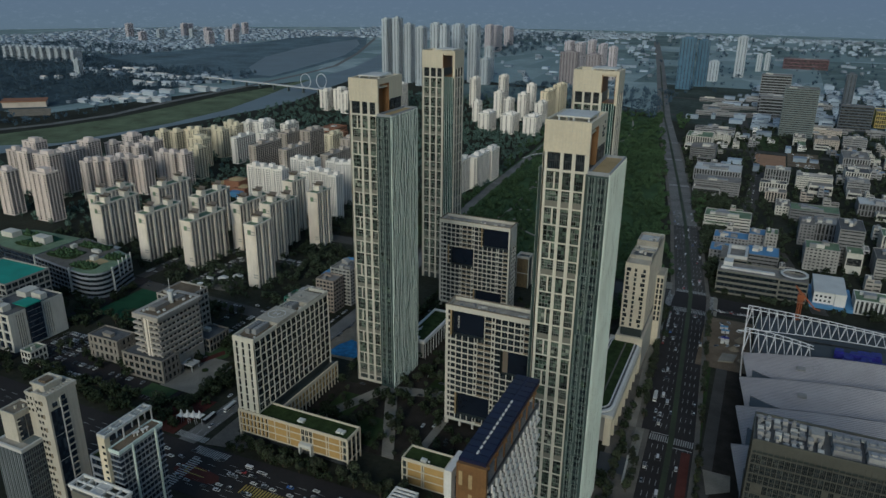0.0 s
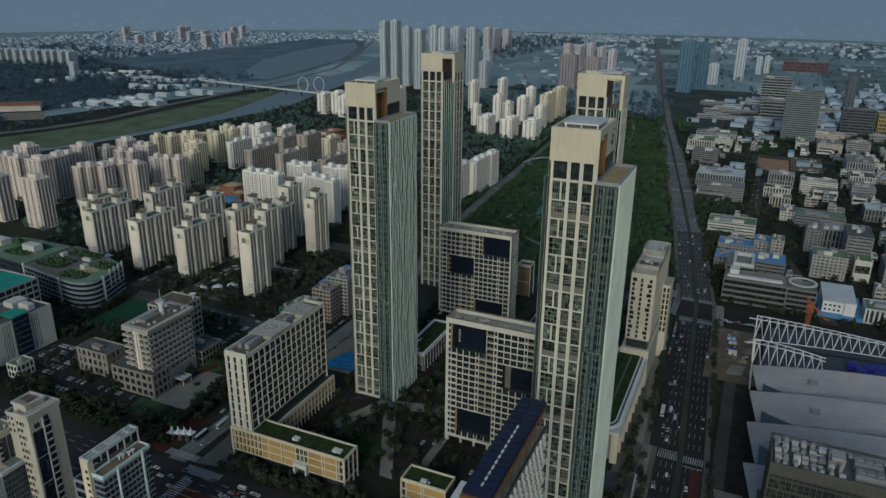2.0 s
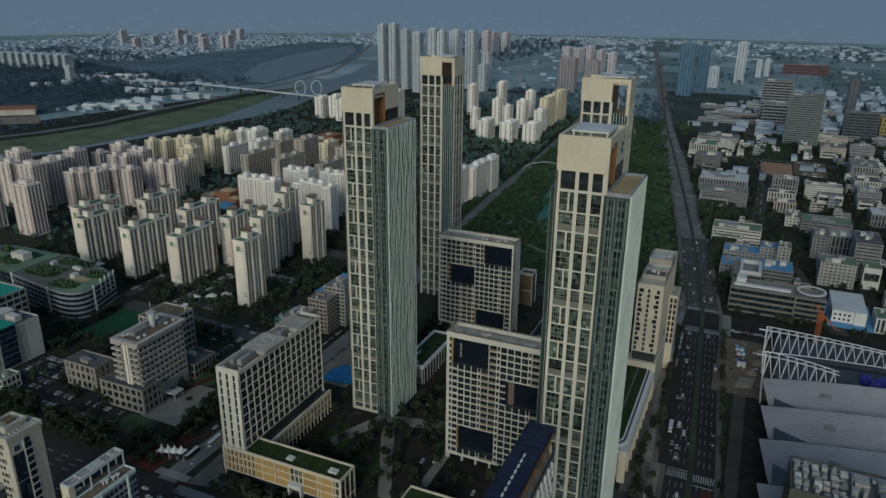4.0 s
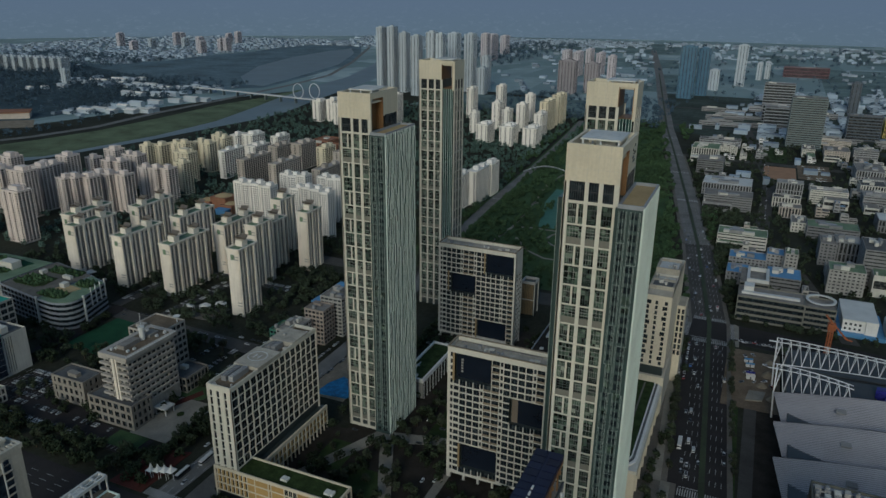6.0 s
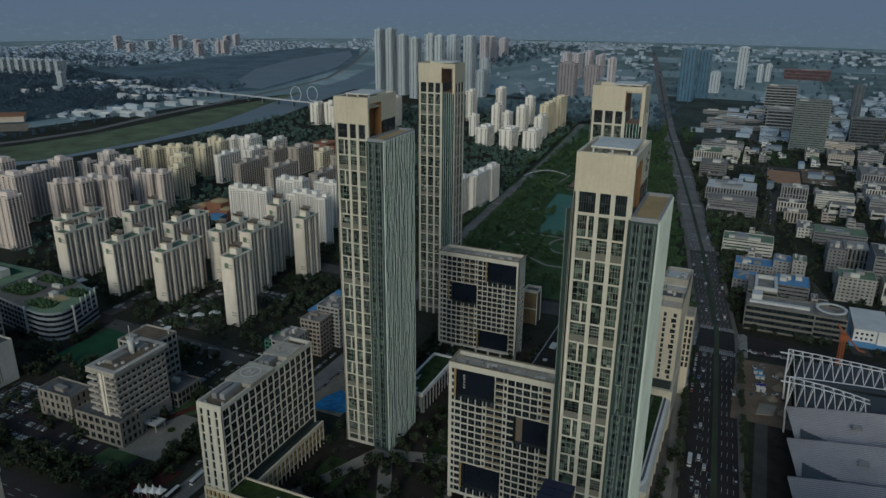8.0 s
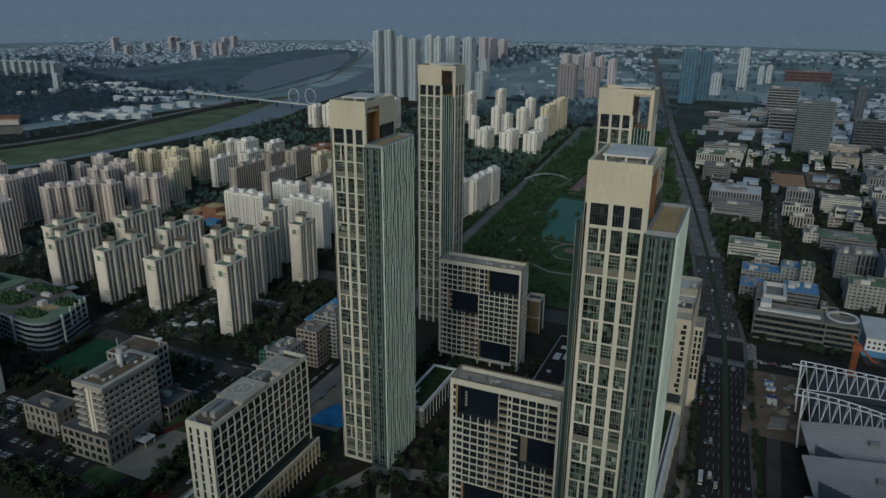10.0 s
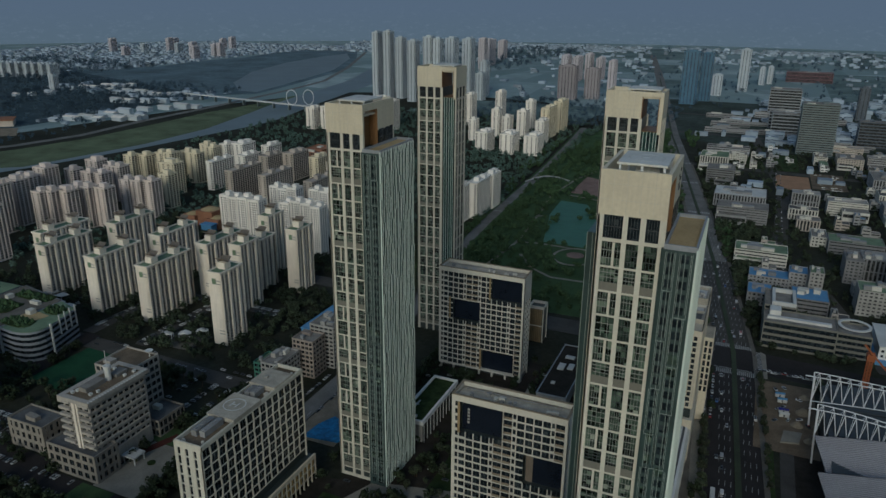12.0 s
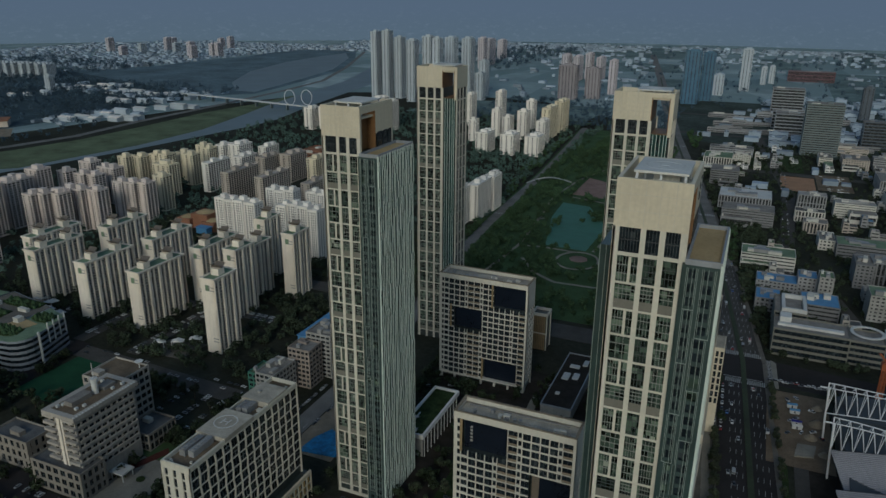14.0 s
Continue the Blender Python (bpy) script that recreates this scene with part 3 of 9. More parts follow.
        # slanting rows of broken upright fins on the long side
        f = Facade(v, "right", W + 7.3)
        n = 22
        for i in range(n):
            u = -1.0 + (D + 2.8) * i / (n - 1)
            g = Geo()
            z, off, rings, rng_w = 0.0, 0.0, [], rng.uniform(0.07, 0.13)
            while z < 141:
                h = rng.choice((3.1, 6.2, 9.3, 12.4, 6.2))
                off = rng.choice((0, 0.3, -0.3, 0.15, -0.15))
                rings += [(z + 0.2, off), (min(z + h, 141.6), off)]
                z += h
            for zz, o in rings:
                g.v += [(W + 7.29, u - rng_w + o, zz), (W + 7.54, u - rng_w + o, zz), (W + 7.54, u + rng_w + o, zz), (W + 7.29, u + rng_w + o, zz)]
            for k in range(len(rings) - 1):
                b = 4 * k
                g.f += [(b, b + 1, b + 5, b + 4), (b + 1, b + 2, b + 6, b + 5), (b + 2, b + 3, b + 7, b + 6)]
                g.m += [0, 0, 0]
            part("fin", g, FIN, v)
        wing = Geo().box(-4.2, 0.05, 10.5, D - 2, 0, 139)
        lw = part("glass_wing", wing, TEALPANEL, t)
        lt = Geo()
        for u in edges(-4.2, 0, 3):
            Facade(lw, "front", 10.5).slab(lt, u - 0.06, u + 0.06, 0, 139, 0, 0.25)
        part("mullion", lt, WINGBAR, lw)
    else:
        v = glazed(14.6, 22.0, 0.6, D - 0.6, 141.8, "glass_wing")
        f = Facade(v, "front", 0.6)
        trim = Geo()
        for u in (14.9, 16.3, 17.7, 19.1, 20.5, 21.6):
            f.slab(trim, u, u + 0.16, 0, 141.8, 0, 0.3)
        part("mullion", trim, FIN, v)
        for i in range(45):
            z = 137.8 - 3.1 * i
            if z < 1:
                break
            for u in (15.2, 18.0):
                f.pane(pane_mesh(1.0, 1.9, 0, 0, GLASSD, GLASSB), u, 1.0, z + 0.4, 0.06)
    # lift rooms and vents on the roof
    return t


tower(-65.3, 227.0, 1, "slender cream and blue-green glass tower with helipad, beside the boulevard", True)
tower(-177.9, 290.3, 1, "slender cream tower with finned glass side above the courtyard")
tower(-210.3, 435.5, 0, "slender cream tower with corner slot at the park's edge")
tower(-93.6, 372.5, 0, "slender cream tower with see-through slot near the boulevard")


# ---- chequered mid-rise blocks ----
def voids_block(x0, x1, y0, y1, h, voids, ncol, nrow, label):
    W, D = x1 - x0, y1 - y0
    t = thing("apartment_block", x0, y0, label, "building", "two chequered blocks")
    FOOT.append((x0, x1, y0, y1))
    z0 = 3.4
    core = Geo().box(0.6, W - 0.6, 3.0, D - 0.6, 0, h - 2.2)
    part("core", core, CORE, t)
    lattice = Geo()
    f = Facade(t, "front", 0)
    plan = "ndwwwnbbnwwwwnb" if ncol == 15 else "ndwwwnbbnwwwwwnwb"
    wide = {"n": 0.55, "d": 1.0, "w": 1.15, "b": 1.3}
    total = sum(wide[k] for k in plan)
    cols = [0.9]
    for k in plan:
        cols.append(cols[-1] + wide[k] / total * (W - 1.8))
    rowz = edges(z0, h - 2.4, nrow)
    rng = random.Random(int(x0))

    def hid(u, z):
        return any(a <= u <= b and c <= z <= d for a, b, c, d in voids)

    shelf, rails = Geo(), Geo()
    for i, kind in enumerate(plan):
        for j in range(nrow):
            u, z = (cols[i] + cols[i + 1]) / 2, (rowz[j] + rowz[j + 1]) / 2
            if hid(u, z):
                continue
            w, hh = cols[i + 1] - cols[i], rowz[j + 1] - rowz[j]
            band = {"n": 0.95, "d": 0.9, "w": 0.5, "b": 0.34}[kind]
            f.slab(shelf, cols[i], cols[i + 1], rowz[j], rowz[j + 1], -3.0, -0.75 if kind == "b" else -0.55)
            f.slab(lattice, cols[i], cols[i + 1], rowz[j], rowz[j] + band, -0.55, 0)
            thick = {"n": 0.3, "d": 0.34, "w": 0.36, "b": 0.22}[kind]
            f.slab(lattice, cols[i], cols[i] + thick, rowz[j] + band, rowz[j + 1], -0.55, -0.03)
            if kind == "b":
                f.slab(rails, cols[i] + thick, cols[i + 1], rowz[j] + band, rowz[j] + band + 0.85, -0.2, -0.1)
            f.pane(pane_mesh(w - thick, hh - band, 1 if w > 2.6 else 0, 0, GLASSD, DARKMETAL), cols[i] + thick, w - thick, rowz[j] + band, -0.62 if kind == "b" else -0.35)
    part("balcony_rail", rails, SANDYARD, t, "dull tan balcony rails", kind="stuff")
    part("floor_slab", shelf, CORE, t)
    f.slab(lattice, 0, 0.9, 0, h, -3, 0.02)
    f.slab(lattice, W - 0.9, W, 0, h, -3, 0.02)
    f.slab(lattice, 0.9, W - 0.9, h - 2.4, h, -0.6, 0.02)
    f.slab(lattice, 0.9, W - 0.9, z0 - 0.6, z0, -3, 0.0)
    lattice.ring(0, W, 0.6, D, h - 2.2, h, 0.6)
    r = Facade(t, "right", W)
    nc = max(3, round(D / 3.0))
    ce = edges(0.7, D - 0.7, nc)
    for i in range(nc):
        for j in range(nrow):
            w, hh = ce[i + 1] - ce[i], rowz[j + 1] - rowz[j]
            r.slab(lattice, ce[i], ce[i + 1], rowz[j], rowz[j] + 1.0, -0.6, 0)
            r.slab(lattice, ce[i], ce[i] + 0.8, rowz[j] + 1.0, rowz[j + 1], -0.6, 0)
            if rowz[j] < h - 15 or i < 1:
                r.pane(pane_mesh(w - 0.8, hh - 1.0, 0, 0, GLASSD, DARKMETAL), ce[i] + 0.8, w - 0.8, rowz[j] + 1.0, -0.3)
            else:
                r.slab(lattice, ce[i] + 0.8, ce[i + 1], rowz[j] + 1.0, rowz[j + 1], -0.6, 0.0)
    r.slab(lattice, 0, 0.7, 0, h, -0.6, 0.02)
    r.slab(lattice, D - 0.7, D, 0, h, -0.6, 0.02)
    r.slab(lattice, 0, D, h - 2.4, h, -0.6, 0.02)
    for face, k, a in (("left", 0, D), ("back", D, W)):
        b = Facade(t, face, k)
        for u in edges(0.3, a - 0.3, max(4, round(a / 3))):
            b.slab(lattice, u - 0.3, u + 0.3, 0, h - 2.3, -0.6, 0)
        for z in rowz:
            b.slab(lattice, 0, a, z, z + 0.7, -0.6, -0.02)
    part("facade_frame", lattice, GRIDWHITE, t, "off-white grid of piers and bands")
    for a, b, c, d in voids:
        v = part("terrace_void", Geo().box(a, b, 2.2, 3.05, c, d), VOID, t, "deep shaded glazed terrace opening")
        if h > 60 and a > 20:
            part("void_side", Geo().box(a + 0.1, a + 2.6, 2.05, 2.2, c, d), TANROOF, v, "brown panelled strip of the terrace wall")
        if b - a > 14:
            part("brown_strip", Geo().box(a - 1.0, a - 0.1, -0.06, 0.02, c, d), DULLOCHRE, v, "brown panel strip beside the opening")
        s = Geo()
        for k in range(5):
            s.box(a + 2.0, a + 2.8, 2.08, 2.2, d - 4 - 1.3 * k, d - 3.2 - 1.3 * k)
        if a == 3.2:
            part("sign", s, GREYC, v, "small unreadable white sign marks")
    roof = Geo().box(0.6, W - 0.6, 0.6, D - 0.6, h - 2.3, h - 1.9)
    part("roof_deck", roof, ROOFTAN, t, "tan-grey roof deck")
    for v in (0.22, 0.78):
        part("roof_pipe", Geo().beam((W * 0.06, D * v, h - 1.5), (W * 0.9, D * v, h - 1.5), 0.35), MACHINE if v > 0.5 else OFFWHITE, t)
    part("parapet_cap", Geo().ring(-0.1, W + 0.1, -0.1, D + 0.1, h, h + 0.25, 0.9), SANDYARD, t, "tan parapet capping")
    for i in range(10):
        u, v = W * rng.uniform(0.08, 0.85), D * rng.uniform(0.3, 0.6)
        part("roof_unit", Geo().box(u, u + rng.uniform(0.8, 2.4), v, v + rng.uniform(0.8, 2.0), h - 1.9, h - rng.uniform(0.4, 1.2)), MACHINE if i % 2 else OFFWHITE, t)
    g = Geo()
    for u in edges(1.2, W - 1.2, 6):
        g.box(u - 0.5, u + 0.5, 0.2, 1.2, 0, z0 - 0.6)
    part("column", g, OFFWHITE, t)
    return t


voids_block(-178.4, -131.3, 395.0, 408.0, 59.5, [(6.9, 24.0, 30.5, 43.2), (29.3, 46.0, 44.6, 57.0), (24.8, 42.0, 3.4, 15.6)], 17, 18, "off-white gridded block with three dark terrace openings by the park")
voids_block(-119.5, -78.0, 272.3, 283.0, 62.5, [(3.2, 17.8, 47.6, 60.0), (27.2, 40.5, 32.8, 45.8), (6.0, 22.4, 6.4, 18.2)], 15, 19, "off-white gridded block with dark terrace openings beside the courtyard")


# ---- long cream slab with the stone podium ----
def slab_block():
    x0, y0, W, D, H, P = -200.2, 222.4, 11.6, 59.0, 52.0, 14.8
    t = thing("hotel_slab", x0, y0, "cream slab building with staggered windows and rooftop helipad", "building")
    FOOT.append((x0 - 2, x0 + W + 4, y0 - 2, y0 + D + 4))
    part("core", Geo().box(0.5, W - 0.5, 0.5, D - 0.5, 0, H - 2), CORE, t)
    lattice = Geo()
    f = Facade(t, "right", W)
    n, rows = 15, 9
    zs = edges(P + 0.6, H - 1.6, rows)
    step = (D - 1.2) / n
    for j in range(rows):
        f.slab(lattice, 0, D, zs[j], zs[j] + 0.32, -0.5, 0)
        hh = zs[1] - zs[0] - 0.32
        lean = 0.2 if j % 2 else -0.2
        cuts = [0.6]
        for i in range(1, n):
            a = 0.6 + step * i
            lo, hi = a - 0.32 - lean, a - 0.32 + lean
            wp = 0.6
            z_a, z_b = zs[j] + 0.3, zs[j + 1] + 0.02
            lattice.add([(W - 0.5, lo, z_a), (W - 0.02, lo, z_a), (W - 0.02, lo + wp, z_a), (W - 0.5, lo + wp, z_a), (W - 0.5, hi, z_b), (W - 0.02, hi, z_b), (W - 0.02, hi + wp, z_b), (W - 0.5, hi + wp, z_b)], [(0, 1, 5, 4), (1, 2, 6, 5), (2, 3, 7, 6), (3, 0, 4, 7)])
            cuts.append(a)
        cuts.append(D - 0.6)
        for i in range(n):
            u0, u1 = cuts[i], cuts[i + 1]
            f.pane(pane_mesh(round(u1 - u0, 2), hh, 1, 1 if (i + j) % 3 == 0 else 0, GLASSD, DARKMETAL if (i * 5 + j) % 4 else BAR), u0, u1 - u0, zs[j] + 0.32, -0.42)
    f.slab(lattice, 0, 0.6, P, H, -0.5, 0.02)
    f.slab(lattice, D - 0.6, D, P, H, -0.5, 0.02)
    f.slab(lattice, 0, D, H - 1.6, H, -0.5, 0.02)
    g = Facade(t, "front", 0)
    for a, b in ((0, 1.2), (2.5, 4.6), (5.9, 8.2), (9.4, W)):
        g.slab(lattice, a, b, P, H, -0.5, 0)
    g.slab(lattice, 0, W, H - 2.2, H, -0.5, 0.02)
    for j in range(rows):
        for a in (1.2, 4.6, 8.2):
            w = 1.3
            hh = zs[1] - zs[0]
            g.slab(lattice, a, a + w, zs[j], zs[j] + 0.5, -0.5, -0.05)
            g.pane(pane_mesh(w, hh - 0.5, 0, 1, GLASSD, DARKMETAL), a, w, zs[j] + 0.5, -0.38)
    for face, k, a in (("left", 0, D), ("back", D, W)):
        b = Facade(t, face, k)
        for u in edges(0.4, a - 0.4, max(3, round(a / 4))):
            b.slab(lattice, u - 0.5, u + 0.5, 0, H, -0.5, 0)
        for z in zs:
            b.slab(lattice, 0, a, z, z + 0.8, -0.5, -0.03)
    lattice.ring(0.1, W - 0.1, 0.1, D - 0.1, H - 1.2, H + 0.3, 0.5)
    part("facade_frame", lattice, FACADE, t, "cream-coloured staggered piers and bands")
    part("roof_deck", Geo().box(0.5, W - 0.5, 0.5, D - 0.5, H - 2, H - 1.2), EARTH, t, "sunken brownish roof")
    pad = part("helipad_deck", Geo().box(-0.5, W + 0.1, 17.0, 32.5, H - 0.9, H + 0.8), ROOFTAN, t, "tan-grey concrete helipad")
    m = Geo().annulus(5.2, 25.5, 3.8, 4.2, H + 0.8, H + 0.85)
    m.box(3.8, 4.3, 24, 27, H + 0.8, H + 0.85).box(6.1, 6.6, 24, 27, H + 0.8, H + 0.85).box(4.3, 6.1, 25.3, 25.7, H + 0.8, H + 0.85)
    part("landing_mark", m, DECKPAINT, pad, "white landing circle")
    part("penthouse", Geo().box(-0.4, W - 0.2, 41.0, 53.0, H - 1.2, H + 0.9), ROOFTAN, t, "low plain roof house")
    part("hatch", Geo().box(3.0, 4.2, 46, 47.2, H + 0.9, H + 1.5), GREYC, t)
    for x, y, d in ((2.2, 6.0, 9.5), (5.4, 6.6, 9.5), (2.6, 34.0, 5.6), (5.0, 34.5, 5.6)):
        k = Geo().box(x, x + 2.3, y, y + d, H - 1.2, H + 1.1)
        for i in range(int(d / 1.6)):
            k.cyl(x + 1.15, y + 1 + 1.6 * i, 0.6, H + 1.1, H + 1.4, 10)
        part("cooling_unit", k, MACHINE, t, "grey row of cooling units")
    for x, y, w, d, h in ((1.2, 2.2, 1.0, 0.8, 0.6), (2.8, 1.6, 0.5, 0.5, 0.9), (8.6, 3.6, 0.7, 0.7, 0.8), (8.8, 37.5, 1.2, 1.6, 0.9), (1.0, 15.0, 0.8, 0.8, 0.7), (8.4, 55.5, 0.8, 0.8, 0.6)):
        part("roof_vent", Geo().box(x, x + w, y, y + d, H - 1.2, H - 1.2 + h), OFFWHITE, t)
    # stone-clad podium, an L along both streets
    p = thing("podium", x0, y0, "ochre stone podium with cream frame and planted roof", "building")
    FOOT.append((x0, -142, y0 - 2, 235))
    for a0, a1, b0, b1 in ((W - 11.8, 58.0, -0.8, 10.2), (W - 4.0, W + 3.2, 10.2, D + 1.5)):
        FOOT.append((x0 + a0, x0 + a1, y0 + b0, y0 + b1))
    part("hall", Geo().box(0.2, 57.6, -0.4, 9.8, 3.6, P - 1).box(W - 3.8, W + 2.6, 9.8, D + 1.1, 3.6, P - 3), CORE, p)
    fr = Geo()
    q = Facade(p, "front", -0.8)
    us = [0.0, 1.5, 3.6, 5.7, 7.8, 9.9, 12.0, 14.1, 16.2, 20.0, 26.5, 27.8, 34.0, 36.0, 38.0, 40.0, 47.0, 48.2, 54.0, 55.2, 57.8]
    for z in (3.6, 7.2, 10.8, 14.0):
        q.slab(fr, 0, 57.8, z, z + 0.55, -0.5, 0.12)
    for u in us:
        q.slab(fr, u - 0.2, u + 0.2, 3.6, P, -0.5, 0.1)
    q.slab(fr, 0, 0.7, 0, P, -0.8, 0.14)
    q.slab(fr, 57.1, 57.8, 0, P, -0.8, 0.14)
    fr.ring(0, 57.8, -0.8, 10.2, P - 0.9, P + 0.35, 0.6)
    e = Facade(p, "right", 57.8)
    for u in (-0.8, 2.6, 6.2, 9.6):
        e.slab(fr, u, u + 0.6, 0, P, -0.5, 0.1)
    e.slab(fr, -0.8, 10.2, 3.6, 4.2, -0.5, 0.08)
    e2 = Facade(p, "right", W + 3.0)
    for z in (3.6, 7.2, 10.4):
        e2.slab(fr, 10.2, D + 1.5, z, z + 0.5, -0.5, 0.1)
    for u in edges(10.5, D + 1.2, 17):
        e2.slab(fr, u - 0.2, u + 0.2, 0, 11.5, -0.5, 0.12)
    fr.box(W + 2.2, W + 3.1, 10.2, D + 1.5, 11.2, 12.2)
    part("podium_frame", fr, CREAM, p, "cream-coloured frame bars")
    for k in range(len(us) - 1):
        w = us[k + 1] - us[k] - 0.4
        for z in (4.15, 7.75, 11.35):
            hh = 3.05 if z < 11 else 2.6
            wide = w > 2.2
            if us[k] in (34.0, 36.0, 38.0) and z < 8:
                continue
            if us[k] >= 34.0 and us[k] < 40 and z > 8 and z < 12:
                q.pane(pane_mesh(w, hh, 1, 0, GLASSD, CREAM), us[k] + 0.2, w, z, -0.1)
            elif wide:
                part("stone_panel", pane_mesh(w, hh, 0, 0, OCHRE, OCHRE), None, p, "", (us[k] + 0.2, -0.8 + 0.1, z))
            elif w < 1.3 or us[k] < 17:
                h2 = w * 0.5
                part("stone_panel", pane_mesh(h2, hh, 0, 0, OCHRE, OCHRE), None, p, "", (us[k] + 0.2, -0.7, z))
                q.pane(pane_mesh(w - h2, hh, 0, 0, GLASSD, DARKMETAL), us[k] + 0.2 + h2, w - h2, z, -0.25)
    for k in range(3):
        for z in (4.2, 7.75, 11.35):
            part("stone_panel", pane_mesh(1.3, 2.6, 0, 0, GLASSD, OCHRE), None, p, "", (57.7, 0.2 + 3.4 * k, z), 90)
    for i in range(17):
        us2 = edges(10.5, D + 1.2, 17)
        for z in (4.1, 7.7):
            part("stone_panel", pane_mesh(1.3, 2.9, 0, 0, OCHRE, OCHRE), None, p, "", (W + 2.95, us2[i] + 0.3, z), 90)
    part("roof_garden", Geo().box(0.6, 57.2, -0.2, 9.6, P - 0.9, P - 0.35), GREENROOF, p, "planted roof strip")
    part("entrance_canopy", Geo().box(33.8, 40.2, -3.0, -0.6, 6.2, 7.6).box(33.8, 34.4, -3, -0.6, 2, 6.2).box(39.6, 40.2, -3, -0.6, 2, 6.2), FRAME, p, "pale entrance frame")
    v = Geo()
    for u, w in ((30, 1.6), (31.9, 1.0), (50, 2.2), (52.6, 1.2)):
        v.box(u, u + w, 2.5, 5.0, P - 0.4, P + 0.6)
    part("roof_vent", v, FRAME, p)
    part("undercroft", Geo().box(2, 55.5, 1.0, 9.0, 0, 3.6), DARKMETAL, p)


slab_block()


# ---- generic buildings ----
def block(name, x0, x1, y0, y1, h, wall, label, category="building", group="", rows=None, cols=None, rcols=None, win=GLASSD, roof=ROOF,
          sill=0.9, pier=0.7, parapet=0.9, base=0.0, panes=True, depth=0.35, ribbon=False, plant=2, lattice=None, rz=0.0, sides=True, seed=1):
    """A building with framed, recessed windows on all sides. panes: each window a part; else they lie in one glazed core."""
    W, D = x1 - x0, y1 - y0
    t = thing(name, x0, y0, label, category, group, rz=rz)
    FOOT.append((x0, x1, y0, y1))
    rng = random.Random(int(x0 * 3 + y0 * 5) + seed)
    rows = rows or max(1, round((h - base) / 2.5))
    cols = cols or max(2, round(W / 2.8))
    rcols = rcols or max(2, round(D / 2.8))
    part("core", Geo().box(depth, W - depth, depth, D - depth, 0, h - 0.3), CORE if panes else GLASSJ, t)
    g = Geo()
    zs = edges(base, h, rows)
    zb = [0.0] + ([base] if base else [])
    for j in range(rows):
        zb += [zs[j] + sill, zs[j + 1] - 0.25]
    zb += [h + parapet]
    for face, k, a, n in (("front", 0, W, cols), ("right", W, D, rcols), ("left", 0, D, rcols), ("back", D, W, cols)):
        f = Facade(t, face, k)
        us = edges(0, a, n)
        ub = [0.0]
        if ribbon:
            ub += [pier, a - pier]
        else:
            for i in range(n):
                ub += [us[i] + (pier if i == 0 else pier / 2), us[i + 1] - (pier if i == n - 1 else pier / 2)]
        ub += [a]
        lead = 2 if base else 1
        grid_wall(g, f, ub, zb, lambda i, j: i % 2 == 1 and j >= lead and (j - lead) % 2 == 0 and j < len(zb) - 2, depth)
        for j in range(rows):
            hh = zs[j + 1] - zs[j]
            if panes and face in ("front", "right"):
                if ribbon:
                    f.pane(pane_mesh(a - 2 * pier, hh - sill - 0.25, n, 0, win, DARKMETAL), pier, a - 2 * pier, zs[j] + sill, -depth + 0.14)
                else:
                    for i in range(n):
                        u0, u1 = ub[1 + 2 * i], ub[2 + 2 * i]
                        f.pane(pane_mesh(u1 - u0, hh - sill - 0.25, 1 if u1 - u0 > 1.8 else 0, 0, win, DARKMETAL), u0, u1 - u0, zs[j] + sill, -depth + 0.14)
    rim = [(0.35, 0.35), (W - 0.35, 0.35), (W - 0.35, D - 0.35), (0.35, D - 0.35)]
    outer = [(0, 0), (W, 0), (W, D), (0, D)]
    n0 = len(g.v)
    g.v += [(x, y, h - 0.1) for x, y in rim] + [(x, y, h + parapet) for x, y in rim]
    top = []
    for x, y in outer:
        key = (round(x, 3), round(y, 3), round(h + parapet, 3))
        top.append(g.at[key])
    for i in range(4):
        j = (i + 1) % 4
        g.f += [(n0 + j, n0 + i, n0 + 4 + i, n0 + 4 + j), (top[i], top[j], n0 + 4 + j, n0 + 4 + i)]
        g.m += [0, 0]
    part("wall", g, wall, t)
    part("roof", Geo().box(0.3, W - 0.3, 0.3, D - 0.3, h - 0.3, h + 0.05), roof, t)
    for i in range(plant):
        w, d = rng.uniform(0.12, 0.3) * W, rng.uniform(0.12, 0.3) * D
        a, b = rng.uniform(0.1, 0.6) * W, rng.uniform(0.1, 0.65) * D
        part("roof_room", Geo().box(a, a + w, b, b + d, h, h + rng.uniform(1.2, 3.0)), rng.choice((wall, OFFWHITE, MACHINE)), t)
    return t


# low block with planted roof beside the courtyard entrance
lo = thing("low_pavilion", -117.6, 224.0, "low ochre-panelled pavilion with planted roof", "building")
FOOT.append((-118, -97, 223, 234))
part("hall", Geo().box(0.3, 19.4, 0.4, 9.4, 0, 11.6), CORE, lo)
fr = Geo().ring(0, 19.8, 0, 9.8, 11.3, 12.8, 0.5)
for u in (0, 2.2, 9.0, 9.9, 19.2):
    fr.box(u, u + 0.5, -0.15, 0.4, 0, 11.4)
for z in (0.2, 4.0, 7.7):
    fr.box(0, 19.8, -0.12, 0.4, z, z + 0.45)
part("frame", fr, CREAM, lo)
for u, w in ((2.8, 6.1), (10.5, 8.6)):
    for z in (0.7, 4.5, 8.2):
        part("stone_panel", pane_mesh(w, 3.1, 0, 0, OCHRE, OCHRE), None, lo, "", (u, 0.1, z))
part("roof_garden", Geo().box(0.5, 19.3, 0.5, 9.3, 11.5, 12.0), GREENROOF, lo, "planted roof")
